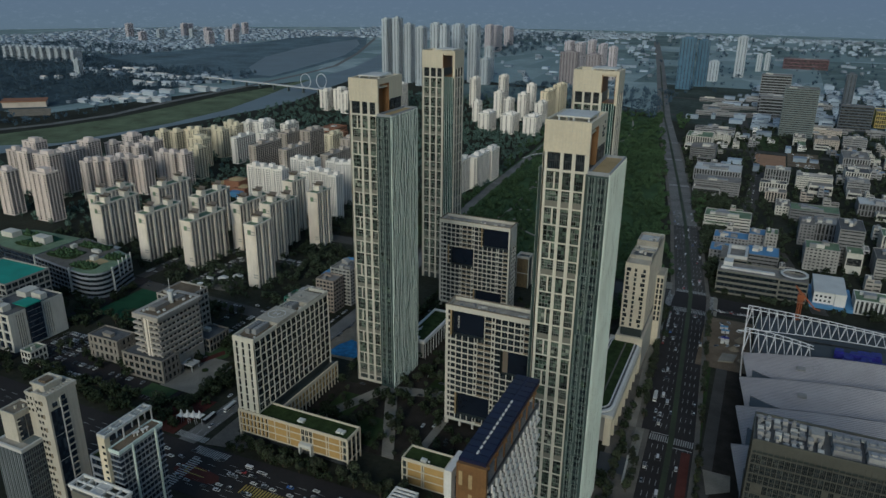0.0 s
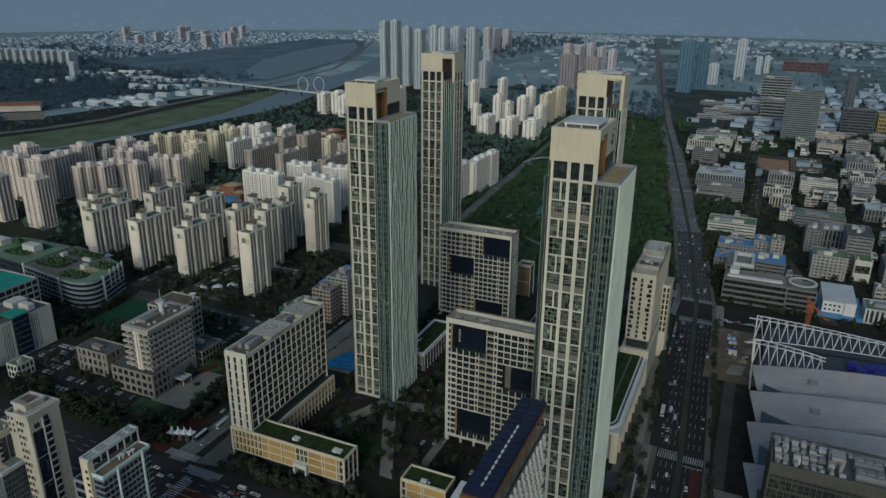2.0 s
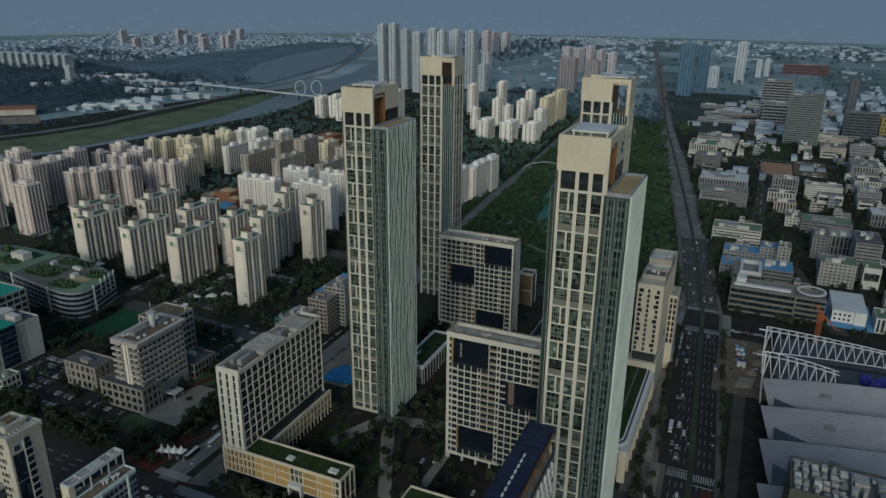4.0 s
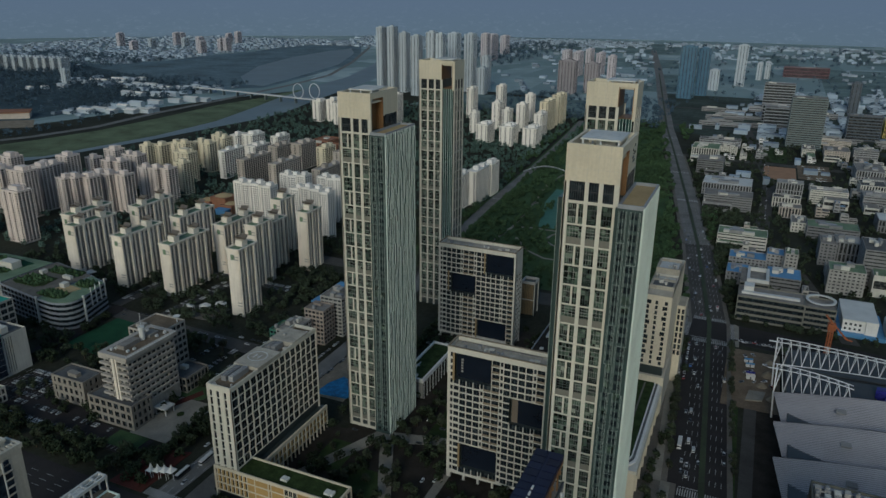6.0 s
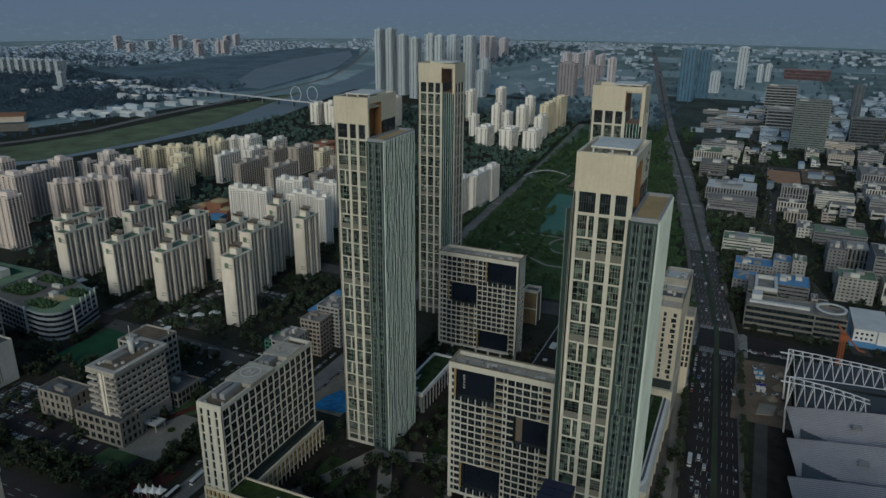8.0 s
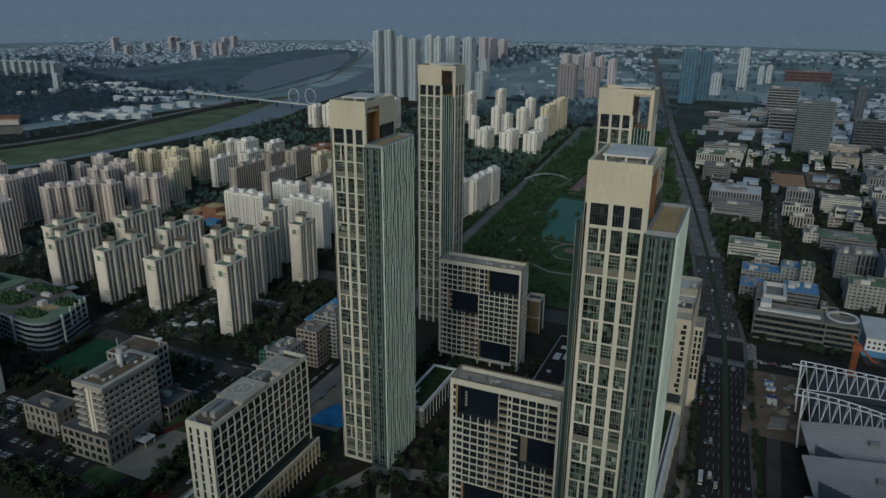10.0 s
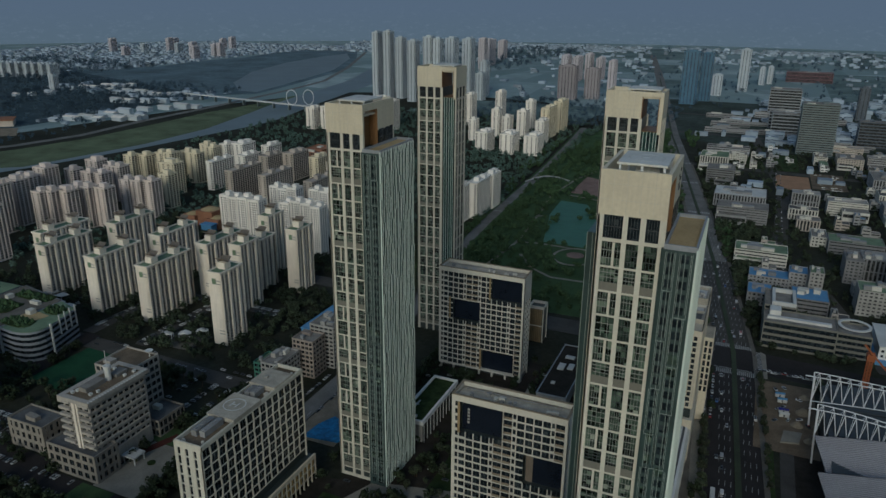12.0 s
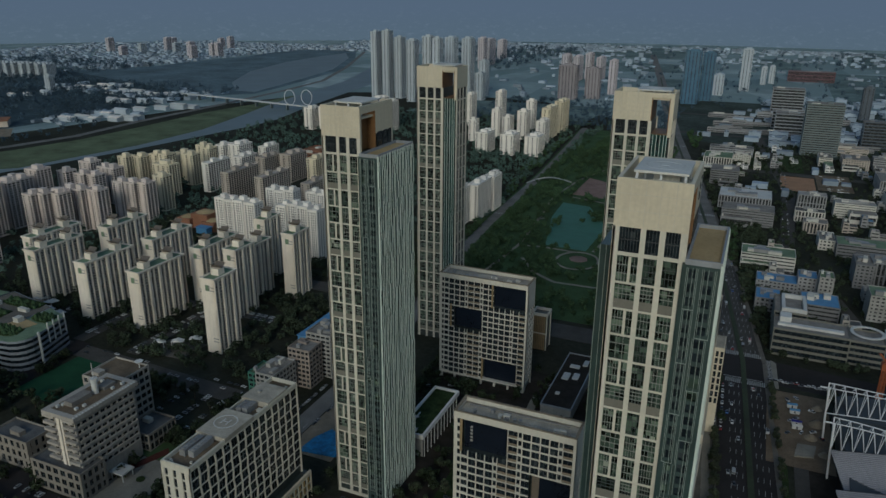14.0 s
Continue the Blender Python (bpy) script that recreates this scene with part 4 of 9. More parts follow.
part("roof_vent", Geo().box(8, 10.5, 1.5, 3.2, 12, 13.0).box(11.2, 11.9, 2, 2.7, 12, 12.7), FRAME, lo)

# tall building with the navy roof and the brown end wall
q = thing("office_tower", -62.0, 142.0, "tall building with navy sheet roof and brown metal end wall", "tower")
FOOT.append((-64, -40, 140, 190))
QX, QZ = 11.7, 77.5
part("body", Geo().box(1.0, QX, 3.0, 44.0, 0, QZ - 0.6), NAVYGLASS, q)
part("end_wall", Geo().box(3.2, 11.4, 0, 1.0, 62.0, 84.0).box(3.2, 4.2, 1, 46, 62, 84), COPPER, q, "brown metal end wall")
w = Geo()
for u, z in ((3.9, 77.5), (6.6, 77.0), (6.6, 74.0)):
    w.box(u, u + 1.0, -0.08, 0.0, z, z + (4.2 if z > 75 else 1.2))
part("end_window", w, SAND, q, "tan blind window")
rf = part("roof", Geo().box(3.4, 10.8, 1.0, 47.0, 84.0, 85.0), NAVY, q, "navy blue ribbed roof")
for i in range(16):
    part("roof_panel", Geo().box(0, 3.4, 0, 2.5, 0, 0.18), NAVY, rf, "", (3.5, 1.2 + 2.85 * i, 85.0))
    part("roof_panel", Geo().box(0, 3.1, 0, 2.5, 0, 0.18), NAVY, rf, "", (7.6, 1.2 + 2.85 * i, 85.0))
vent = Geo()
for i in range(12):
    vent.box(7.0, 7.45, 4 + 2.4 * i, 5.3 + 2.4 * i, 85.0, 85.35)
part("roof_vent", vent, FRAME, rf)
fr = Geo()
for i in range(7):
    y = 2 + 6.6 * i
    fr.box(10.5, 10.9, y, y + 0.5, 77.6, 84).box(4.0, 11.4, y, y + 0.5, 82.6, 83.6)
fr.box(10.5, 11.0, 1, 46, 83.2, 84)
part("roof_frame", fr, COPPER, q, "brown steel posts under the roof")
part("terrace", Geo().box(4.2, QX, 1.0, 45, QZ - 1.0, QZ + 0.2), GREYC, q, "grey roof terrace")
part("terrace_kerb", Geo().box(QX - 0.5, QX, 1.0, 45, QZ + 0.2, QZ + 1.0), DARKMETAL, q)
part("inner_wall", Geo().box(4.2, 5.2, 2, 45, QZ + 0.2, 83), GREYC, q)
f = Facade(q, "right", QX)
rng = random.Random(4)
bar = {}
for j in range(23):
    z = QZ - 2.4 - 3.1 * j
    for i in range(13):
        u = 3.0 + 3.2 * i + (1.6 if j % 2 else 0.0)
        w = rng.choice((1.8, 2.4, 3.0))
        if (w,) not in bar:
            bar[(w,)] = Geo().box(0, 0.5, 0, w, 0, 0.7).box(0, 0.5, 0, 0.45, 0.7, 2.4).mesh("spandrel", WHITE)
        part("spandrel", bar[(w,)], None, q, "", (QX, u, z))
piers = Geo()
for u in (1.0, 4.4, 5.4, 8.2, 9.2, 10.6):
    piers.box(u, u + 1.0, 2.0, 3.2, 0, 64 if u < 10 else 74)
part("pier", piers, WHITE, q, "white piers")
part("white_edge", Geo().box(-0.4, 1.6, 0.6, 10, 50, 80), WHITE, q, "white stair wall")

# low hall with the oval planted roof beside the boulevard
r = thing("retail_hall", -61.0, 286.5, "low white hall with rounded planted roof beside the boulevard", "building")
FOOT.append((-61, -42, 284, 370))
part("hall", Geo().box(1.5, 16.0, 3.0, 80.0, 0, 14.5), GREYC, r)
part("roof_slab", Geo().box(0, 18.0, 0, 81.5, 14.5, 16.0), OFFWHITE, r, "pale roof slab")
def oval(cx, cy, hw, hl, n=10):
    pts = []
    for i in range(n + 1):
        a = math.pi * i / n
        pts.append((cx + hw * math.cos(a), cy + hl - hw + hw * math.sin(a)))
    for i in range(n + 1):
        a = math.pi + math.pi * i / n
        pts.append((cx + hw * math.cos(a), cy - hl + hw + hw * math.sin(a)))
    return pts
part("roof_kerb", Geo().prism(oval(8.8, 40.5, 8.2, 40.2), 16.0, 16.8), WHITE, r, "white rounded kerb")
part("roof_garden", Geo().prism(oval(8.8, 40.5, 7.2, 39.0), 16.8, 16.9), ROOFDK, r, "dark gravel strip")
part("garden_kerb", Geo().prism(oval(8.6, 40.5, 6.4, 37.8), 16.9, 17.1), WHITE, r, "white inner kerb")
part("roof_garden", Geo().prism(oval(8.6, 40.5, 5.8, 37.0), 17.1, 17.2), GREENROOF, r, "planted roof")
part("roof_path", Geo().box(9.6, 10.4, 8, 72, 17.2, 17.3), PAVE, r)
cm = Geo().box(0, 1.4, -0.6, 0.6, 0, 14.5).mesh("column", CREAM)
for y in edges(0.6, 80.9, 9):
    part("column", cm, None, r, "cream stone column", (16.4, y, 0))
part("front_column", Geo().box(14.6, 16.6, 0.2, 2.2, 0, 14.5), CREAM, r)
b = Geo()
b.box(17.4, 18.2, 0, 81.5, 12.9, 14.2)
part("eaves_band", b, CREAM, r)

# cream slab behind it
def cream_slab():
    """A slim slab on a stone base: a dark recessed storey, three columns of openings on the front, terraces on the roof."""
    W, D, H = 12.4, 54.0, 62.5
    t = thing("office_slab", -55.8, 361.0, "warm cream slab with upright dark openings and roof terraces", "building")
    FOOT.append((-58, -40, 359, 418))
    part("base", Geo().box(-1.4, W + 0.6, -1.0, D, 0, 20.5), WARMCREAM, t, "cream stone base")
    part("base_slot", Geo().box(4.9, 6.0, -1.06, -1.0, 7, 17), GLASSD, t, "dark upright slot")
    part("recess", Geo().box(0.7, W - 0.7, 0.8, D - 0.5, 20.5, 26.0), CORE, t, "dark recessed storey")
    part("core", Geo().box(0.4, W - 0.4, 0.4, D - 0.4, 26.2, H - 2.6), CORE, t)
    g = Geo()
    zs = edges(26.0, H - 2.4, 13)
    zb = [26.0]
    for a, b in zip(zs, zs[1:]):
        zb += [a + 0.4, b - 0.25]
    zb += [H]
    rg = random.Random(6)
    front = [0, 0.9, 2.3, 5.0, 6.2, 9.3, 10.7, W]
    sides = [0.0]
    for k in range(12):
        sides += [1.6 + 4.35 * k, 3.1 + 4.35 * k]
    sides += [D]
    for face, k, us in (("front", 0, front), ("right", W, sides), ("left", 0, sides), ("back", D, front)):
        f = Facade(t, face, k)
        grid_wall(g, f, us, zb, lambda i, j: i % 2 == 1 and j % 2 == 1, 0.4)
        if face in ("front", "right"):
            for j in range(13):
                for i in range(1, len(us) - 1, 2):
                    w = us[i + 1] - us[i]
                    f.pane(pane_mesh(w, zb[2 * j + 2] - zb[2 * j + 1], 0, 1, GLASSD, DARKMETAL), us[i], w, zb[2 * j + 1], -0.3)
                    if face == "front" and i != 3 and rg.random() < 0.45:
                        f.pane(pane_mesh(0.8, zb[2 * j + 2] - zb[2 * j + 1], 0, 0, GLASSD, DARKMETAL), us[i + 1] if i == 1 else us[i] - 0.8, 0.8, zb[2 * j + 1], 0.06)
    part("wall", g, WARMCREAM, t)
    part("wall_foot", Geo().ring(0, W, 0, D, 25.6, 26.0, 0.6), WARMCREAM, t)
    part("front_terrace", Geo().add([(0.4, 0.4, H - 3.4), (W - 0.4, 0.4, H - 3.4), (W - 0.4, 9.0, H - 0.4), (0.4, 9.0, H - 0.4)], [(0, 1, 2, 3)]), ROOFTAN, t, "weathered sloping roof edge")
    for k, (y0, y1, z) in enumerate(((9.0, 19.0, H + 0.6), (19.0, 30.0, H - 1.0), (30.0, 44.0, H + 2.2), (44.0, D, H - 0.6))):
        r = part("roof_terrace", Geo().box(0.45, W - 0.45, y0, y1, H - 2.8, z), ROOFTAN, t, "weathered tan roof terrace")
        part("terrace_rim", Geo().ring(0.45, W - 0.45, y0, y1, z, z + 1.0, 0.5), OFFWHITE if k % 2 else ROOFTAN, r)
        part("terrace_well", Geo().box(1.6, W - 1.6, y0 + 1.4, y1 - 1.4, z, z + 0.12), ROOFDK if k in (0, 3) else PADTOP, r)
        for n in range(4):
            a, b = rg.uniform(2, W - 4), rg.uniform(y0 + 2, y1 - 3.6)
            part("vent", Geo().box(a, a + rg.uniform(0.7, 1.8), b, b + rg.uniform(0.7, 1.6), z + 0.12, z + rg.uniform(0.8, 2.0)), MACHINE if n % 2 else OFFWHITE, r)
    w2 = part("stair_wing", Geo().box(W + 0.02, W + 4.2, 36.0, 50.0, 0, 44.0), WARMCREAM, t, "lower cream stair wing")
    part("wing_roof", Geo().box(W + 0.4, W + 3.8, 36.4, 49.6, 44.0, 44.2), ROOFTAN, w2)
    fw = Facade(w2, "front", 36.0)
    for j in range(8):
        for u in (W + 0.6, W + 2.6):
            fw.pane(pane_mesh(1.2, 2.6, 0, 1, GLASSD, DARKMETAL), u, 1.2, 16 + 3.4 * j, 0.1)


cream_slab()

# white-rimmed low building with planted roof between the blocks
lg = thing("low_gallery", -168.0, 324.0, "low white-rimmed building with dark planted roof", "building")
FOOT.append((-168, -154, 323, 367))
part("hall", Geo().box(0.6, 12.4, 0.8, 41.5, 0, 9.6), GREYC, lg)
part("rim", Geo().ring(0, 13.0, 0, 42.0, 9.4, 11.4, 1.0), WHITE, lg, "white rim")
part("roof_garden", Geo().box(1.0, 12.0, 1.0, 41.0, 9.6, 10.4), GREENROOF, lg, "dark planted roof")
part("skylight", Geo().box(2, 4.4, 14, 14.5, 10.4, 10.9).box(3, 3.5, 10, 18, 10.4, 10.8).box(5, 8, 3, 5, 10.4, 11.2), PADTOP, lg)
gl = Geo()
for i in range(11):
    gl.box(12.95, 13.1, 1 + 3.7 * i, 1.5 + 3.7 * i, 0, 9.4)
part("mullion", gl, FRAME, lg)
part("glazing", Geo().box(12.4, 12.7, 1, 41, 0.2, 9.2), GLASSD, lg)

# ochre-finned pavilion behind the gridded block
pv = thing("finned_pavilion", -143.0, 446.0, "ochre-finned pavilion with pale frame", "building")
FOOT.append((-145, -132, 444, 456))
part("hall", Geo().box(0.3, 8.7, 0.4, 8.6, 0, 21.4), CORE, pv)
part("frame", Geo().ring(0, 9.2, 0, 9, 21.2, 23, 0.5).box(0, 0.6, 0, 0.5, 0, 21.5).box(8.6, 9.2, 0, 0.6, 0, 21.5).box(8.6, 9.2, 8.4, 9, 0, 21.5).box(0, 9, 0, 0.4, 10, 10.7), OFFWHITE, pv)
me = Geo().box(0, 0.7, -0.3, 0.3, 0, 10).mesh("fin", DULLOCHRE)
for i in range(7):
    part("fin", me, None, pv, "", (0.9 + 1.08 * i, 0.1, 0.2))
    part("fin", me, None, pv, "", (0.9 + 1.08 * i, 0.1, 11.0))

# grey town buildings behind the slab
block("shop_building", -251.0, -240.0, 333.0, 352.0, 16, GREYC, "grey weathered shop building with roof clutter", group="small street buildings", plant=4)
block("shop_building", -246.0, -233.0, 354.0, 366.0, 21, mat("taupe_tiles", (0.30, 0.25, 0.21), 0.8, rand=0.1), "taupe tiled office building", group="small street buildings", plant=3)
block("shop_building", -244.0, -229.0, 368.0, 385.0, 24, GREYC, "grey office building with pale roof rooms", group="small street buildings", plant=4)
block("shop_building", -258.0, -252.0, 336.0, 349.0, 13, mat("green_net", (0.05, 0.15, 0.11), 0.8), "low shop building behind green netting", group="small street buildings", plant=1, roof=ROOFGREEN)
sh = thing("market_shed", -268.0, 394.0, "long low shed with blue sheet roof", "shed")
FOOT.append((-268, -252, 392, 432))
part("wall", Geo().box(0, 13, 0, 36, 0, 6), BLUEROOF, sh)
part("roof", Geo().prism([(-0.4, -0.4), (13.4, -0.4), (13.4, 36.4), (-0.4, 36.4)], 6, 6.5), BLUEROOF, sh, "blue sheet roof")
part("door", Geo().box(3, 4.2, -0.1, 0, 0.2, 4.2).box(6, 7.2, -0.1, 0, 0.2, 4.2), FRAME, sh)

# sandy yard with the blue sheet beside the slab
solid("yard", Geo().box(-214, -191, 305, 352, 0, 0.25), SANDYARD, "sandy bare yard", "ground", "structure")
solid("pool_cover", Geo().prism([(-208, 306), (-191, 308), (-186, 316), (-190, 321), (-203, 326), (-207, 317)], 0.25, 0.9), POOLBLUE, "crumpled bright blue canvas sheet on the yard", "canvas")

# ---- municipal office with its forecourt ----
TAUPE = mat("taupe_office_tiles", (0.26, 0.235, 0.20), 0.8, vary=0.2, grain=0.18, streak=0.3)
mu = block("municipal_office", -284.2, -269.3, 246.0, 276.0, 36.0, MUNI, "ten-storey off-white office with overhanging roof", rows=9, cols=4, rcols=10, sill=1.2, pier=0.8, base=7.0, plant=0, parapet=0.2, depth=0.6)
part("cornice", Geo().ring(-1.4, 16.3, -1.4, 31.4, 34.6, 36.4, 2.4), MUNI, mu, "overhanging cornice")
rib = Geo().box(0, 0.8, 0, 0.6, 0, 0.3).mesh("cornice_rib", PADTOP)
for i in range(22):
    part("cornice_rib", rib, None, mu, "", (15.4, -1 + 1.45 * i, 36.4))
part("roof_deck", Geo().box(0.9, 14.0, 0.9, 29.1, 36.06, 36.14), EARTH, mu, "tan sunken roof deck")
part("roof_room", Geo().box(4, 8.5, 5, 15, 36.0, 38.2), ROOF, mu, "low roof house")
part("roof_room", Geo().box(5, 9.5, 20, 26, 36.0, 37.6), ROOF, mu)
for x, y in ((2.2, 2.4), (3.0, 4.2), (10.6, 4.0), (11.4, 7.2), (10.8, 22.0), (2.4, 24.5), (11.6, 26.4)):
    part("roof_unit", Geo().box(x, x + 1.1, y, y + 1.3, 36.1, 37.1), PADTOP, mu)
part("chimney", Geo().cyl(7.5, 17.4, 1.3, 36, 41.5, 12).cyl(7.5, 17.4, 1.6, 41.5, 43, 12).cyl(7.5, 17.4, 0.15, 43, 50, 6), PADTOP, mu, "round pale chimney with mast")
part("stair_fin", Geo().box(5.6, 7.2, -0.9, 0.2, 6, 35).box(8.0, 9.0, -0.9, 0.2, 6, 35), IVORY, mu)
for j in range(9):
    part("balcony_band", Geo().box(-1.4, 4.9, -1.5, 0.1, 0, 1.1), MUNI, mu, "", (0, 0, 8 + 3.2 * j))
    part("balcony_band", Geo().box(14.9, 15.6, 1.0, 29.2, 0, 0.9), MUNI, mu, "", (0, 0, 8 + 3.2 * j))
    part("balcony_band", Geo().box(9.6, 15.5, -1.5, 0.1, 0, 1.1), MUNI, mu, "", (0, 0, 8 + 3.2 * j))
block("office_front_building", -294.0, -266.0, 241.8, 254.0, 12.6, TAUPE, "three-storey taupe office base with dark roof", rows=3, cols=7, rcols=4, sill=1.3, pier=1.3, plant=0, roof=ROOFDK)
ow = block("office_rear_wing", -303.0, -283.0, 278.5, 298.0, 30.0, MUNI, "off-white rear wing of the office with tan roof", rows=8, cols=6, rcols=6, plant=1, sill=1.2, depth=0.5, roof=EARTH)
part("satellite_dish", Geo().cyl(17.4, 16.6, 0.3, 30, 32.0, 8).cyl(17.4, 16.6, 0.4, 32.0, 33.6, 14, r2=1.9), WHITE, ow, "white satellite dish")
block("office_side_wing", -281.5, -267.5, 278.5, 295.0, 8.0, TAUPE, "low side wing with dark roof", rows=2, plant=1, roof=ROOFDK)
block("office_annex", -325.5, -303.5, 247.5, 260.0, 13.2, TAUPE, "low taupe annex with sunken roof", rows=3, cols=6, rcols=4, sill=1.4, pier=1.8, plant=2, roof=ROOFDK)
solid("canopy", Geo().box(-268.6, -261.4, 257, 263.6, 3.6, 4.2).box(-268.2, -267.8, 257.4, 257.8, 0, 3.6).box(-262.2, -261.8, 257.4, 257.8, 0, 3.6).box(-262.2, -261.8, 262.8, 263.2, 0, 3.6), PADTOP, "pale entrance canopy on posts", "canopy")
solid("red_path", Geo().prism([(-268.5, 268), (-265, 266), (-259, 281), (-262.5, 284)], 0.1, 0.33), REDPAVE, "red paved path beside the lawn", "path", "structure")
for x0, x1, y0, y1 in ((-272, -256, 275.5, 287), (-273, -255, 229.5, 240)):
    solid("lawn", Geo().prism([(x0, y0), (x1 - 2, y0), (x1, y0 + 2), (x1, y1), (x0, y1)], 0.1, 0.3), PARKLAWN, "small lawn before the office", "lawn", "structure")
solid("forecourt", Geo().box(-268, -246, 240.5, 275, 0, 0.2), PATH_PALE, "paved forecourt of the office", "pavement", "structure")
solid("flower_bed", Geo().cyl(-257, 262, 1.8, 0.2, 0.6, 16), GREENROOF, "round dark planting bed", "planter")
solid("sport_court", Geo().box(-372, -336, 290, 336, 0, 0.15), COURT, "dark green sports court", "ground", "structure")

# ---- shopping centre with roof gardens ----
ml = thing("shopping_centre", 0.0, 0.0, "curved grey shopping centre with glass bands and roof gardens", "building")
FOOT.append((-520, -380, 303, 354))


def scaled(pts, k):
    cx, cy = sum(p[0] for p in pts) / len(pts), sum(p[1] for p in pts) / len(pts)
    return [(cx + (x - cx) * k, cy + (y - cy) * k) for x, y in pts]


WINGS = (([(-520, 330), (-488.5, 315), (-449.6, 312), (-449.6, 352), (-497, 351), (-519, 342)], NAVYGLASS, DARKMETAL, 0.5, "dark navy glass wing"),
         ([(-449, 311.3), (-406.6, 304.4), (-406.6, 346), (-449, 354)], GLASSD, GREYMETAL, 0.8, "glazed wing with grey frame"),
         ([(-406, 304.2), (-395, 303.0), (-389, 303.8), (-385, 305.8), (-382.6, 309), (-381.8, 313), (-382.6, 318), (-389.7, 340.6), (-402.7, 344.3), (-406, 345.5)], GLASSD, GREYMETAL, 1.5, "rounded wing with grey metal bands"))
for pts, gl_, bm_, bh, lab in WINGS:
    wg = part("wing", Geo().prism(scaled(pts, 0.985), 0, 17.2), gl_, ml, lab)
    for j in range(6):
        part("floor_band", Geo().prism(pts, 0.2 + 3.3 * j, 0.2 + 3.3 * j + (bh if j < 5 else 1.1)), bm_, wg)
    part("roof", Geo().prism(scaled(pts, 0.97), 17.7, 18.0), ROOFGREEN if bh != 0.8 else PAVE, wg, "roof paving")
for k, (x, y) in enumerate(((-449.3, 311.4), (-407.0, 304.2), (-382.4, 317.5))):
    part("split_fin", Geo().box(-0.5, 0.5, -0.6, 0.4, 0, 19.0), FRAME, ml, "pale upright fin", (x, y, 0))
for k in range(9):
    part("mullion", Geo().box(-0.18, 0.18, -0.25, 0.2, 0, 17), GREYMETAL, ml, "", (-445.0 + 4.2 * k, 310.5 - 0.683 * k, 0))
for k in range(4):
    part("roof_fin", Geo().box(-0.3, 0.3, -0.3, 0.3, 9, 21), FRAME, ml, "white upright fin", (-384.6 - 1.5 * k, 325.0 + 4.8 * k, 0))
rng = random.Random(8)
for x0, x1, y0, y1 in ((-446, -420, 316, 332), (-414, -392, 308, 318), (-404, -390, 328, 338), (-440, -412, 338, 348), (-486, -462, 322, 330), (-500, -470, 338, 346)):
    part("roof_garden", Geo().prism([(x0, y0 + 2), (x0 + 5, y0), (x1 - 4, y0), (x1, y0 + 4), (x1 - 2, y1), (x0 + 3, y1)], 18.0, 18.5), GREENROOF, ml, "planted roof bed")
    sb = Geo()
    for i in range(70):
        x, y, r_ = rng.uniform(x0 + 1, x1 - 1), rng.uniform(y0 + 1, y1 - 1), rng.uniform(0.4, 1.3)
        sb.cyl(x, y, r_, 18.4, 18.5 + r_ * rng.uniform(0.7, 1.8), 6, r2=r_ * 0.4)
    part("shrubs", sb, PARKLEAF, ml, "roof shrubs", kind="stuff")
for x0, x1, y0, y1, h in ((-474, -462, 330, 337, 23), (-440, -437, 333, 337, 20.5), (-408, -404, 322, 326, 21), (-508, -496, 330, 338, 22), (-420, -413, 334, 336.5, 20)):
    part("roof_room", Geo().box(x0, x1, y0, y1, 18, h), OFFWHITE, ml)
part("roof_pool", Geo().prism([(-484, 332), (-462, 331), (-460, 345), (-482, 347)], 18.0, 18.15), COURT, ml, "green painted roof court")
part("roof_lawn", Geo().prism([(-410, 318), (-396, 317), (-394, 326), (-408, 328)], 18.0, 18.2), SAND, ml, "tan planted strip")
sp = thing("playground_canopy", -462, 364, "low white ribbed canopies behind the shopping centre", "canopy")
for k in range(6):
    part("canopy_roof", Geo().prism([(0, 0), (7, 1), (8, 6), (1, 7)], 4.0, 4.4), PADTOP, sp, "", (11 * (k % 4) + 3 * (k // 4), 8 * (k // 4) - 1.5 * (k % 4), 0))
    part("post", Geo().box(3, 3.4, 3, 3.4, 0, 4.0), STEEL, sp, "", (11 * (k % 4) + 3 * (k // 4), 8 * (k // 4) - 1.5 * (k % 4), 0))
FOOT.append((-465, -420, 355, 372))

# corner office: white walls with slits on either side of a dark glass bay
co = thing("corner_office", -392.0, 231.5, "white office with upright slits and dark glass bay, teal roof", "building")
FOOT.append((-394, -364, 230, 268))
part("core", Geo().box(0.5, 25.5, 0.5, 34.5, 0, 22.4), NAVYGLASS, co)
cw_ = Geo()
f = Facade(co, "right", 26.0)
grid_wall(cw_, f, [0, 4.6, 5.2, 5.9, 6.5, 7.2, 7.8, 8.5, 9.1, 10.6, 20.4, 21.8, 22.4, 23.1, 23.7, 24.4, 25.0, 25.7, 26.3, 35.0], [0, 1.5, 22.0, 23.6], lambda i, j: j == 1 and i in (1, 3, 5, 7, 9, 11, 13, 15, 17), 0.5)
grid_wall(cw_, Facade(co, "front", 0.0), [0, 2, 6, 8, 12, 14, 18, 20, 24, 26], [0, 1.5, 6, 7, 12, 13, 18, 19, 22, 23.6], lambda i, j: i % 2 == 1 and j % 2 == 1, 0.5)
grid_wall(cw_, Facade(co, "left", 0.0), [0, 35.0], [0, 23.6], lambda i, j: False, 0.5)
grid_wall(cw_, Facade(co, "back", 35.0), [0, 26.0], [0, 23.6], lambda i, j: False, 0.5)
part("wall", cw_, OFFWHITE, co)
part("roof", Geo().box(0.3, 25.7, 0.3, 34.7, 22.2, 22.6), ROOFDK, co)
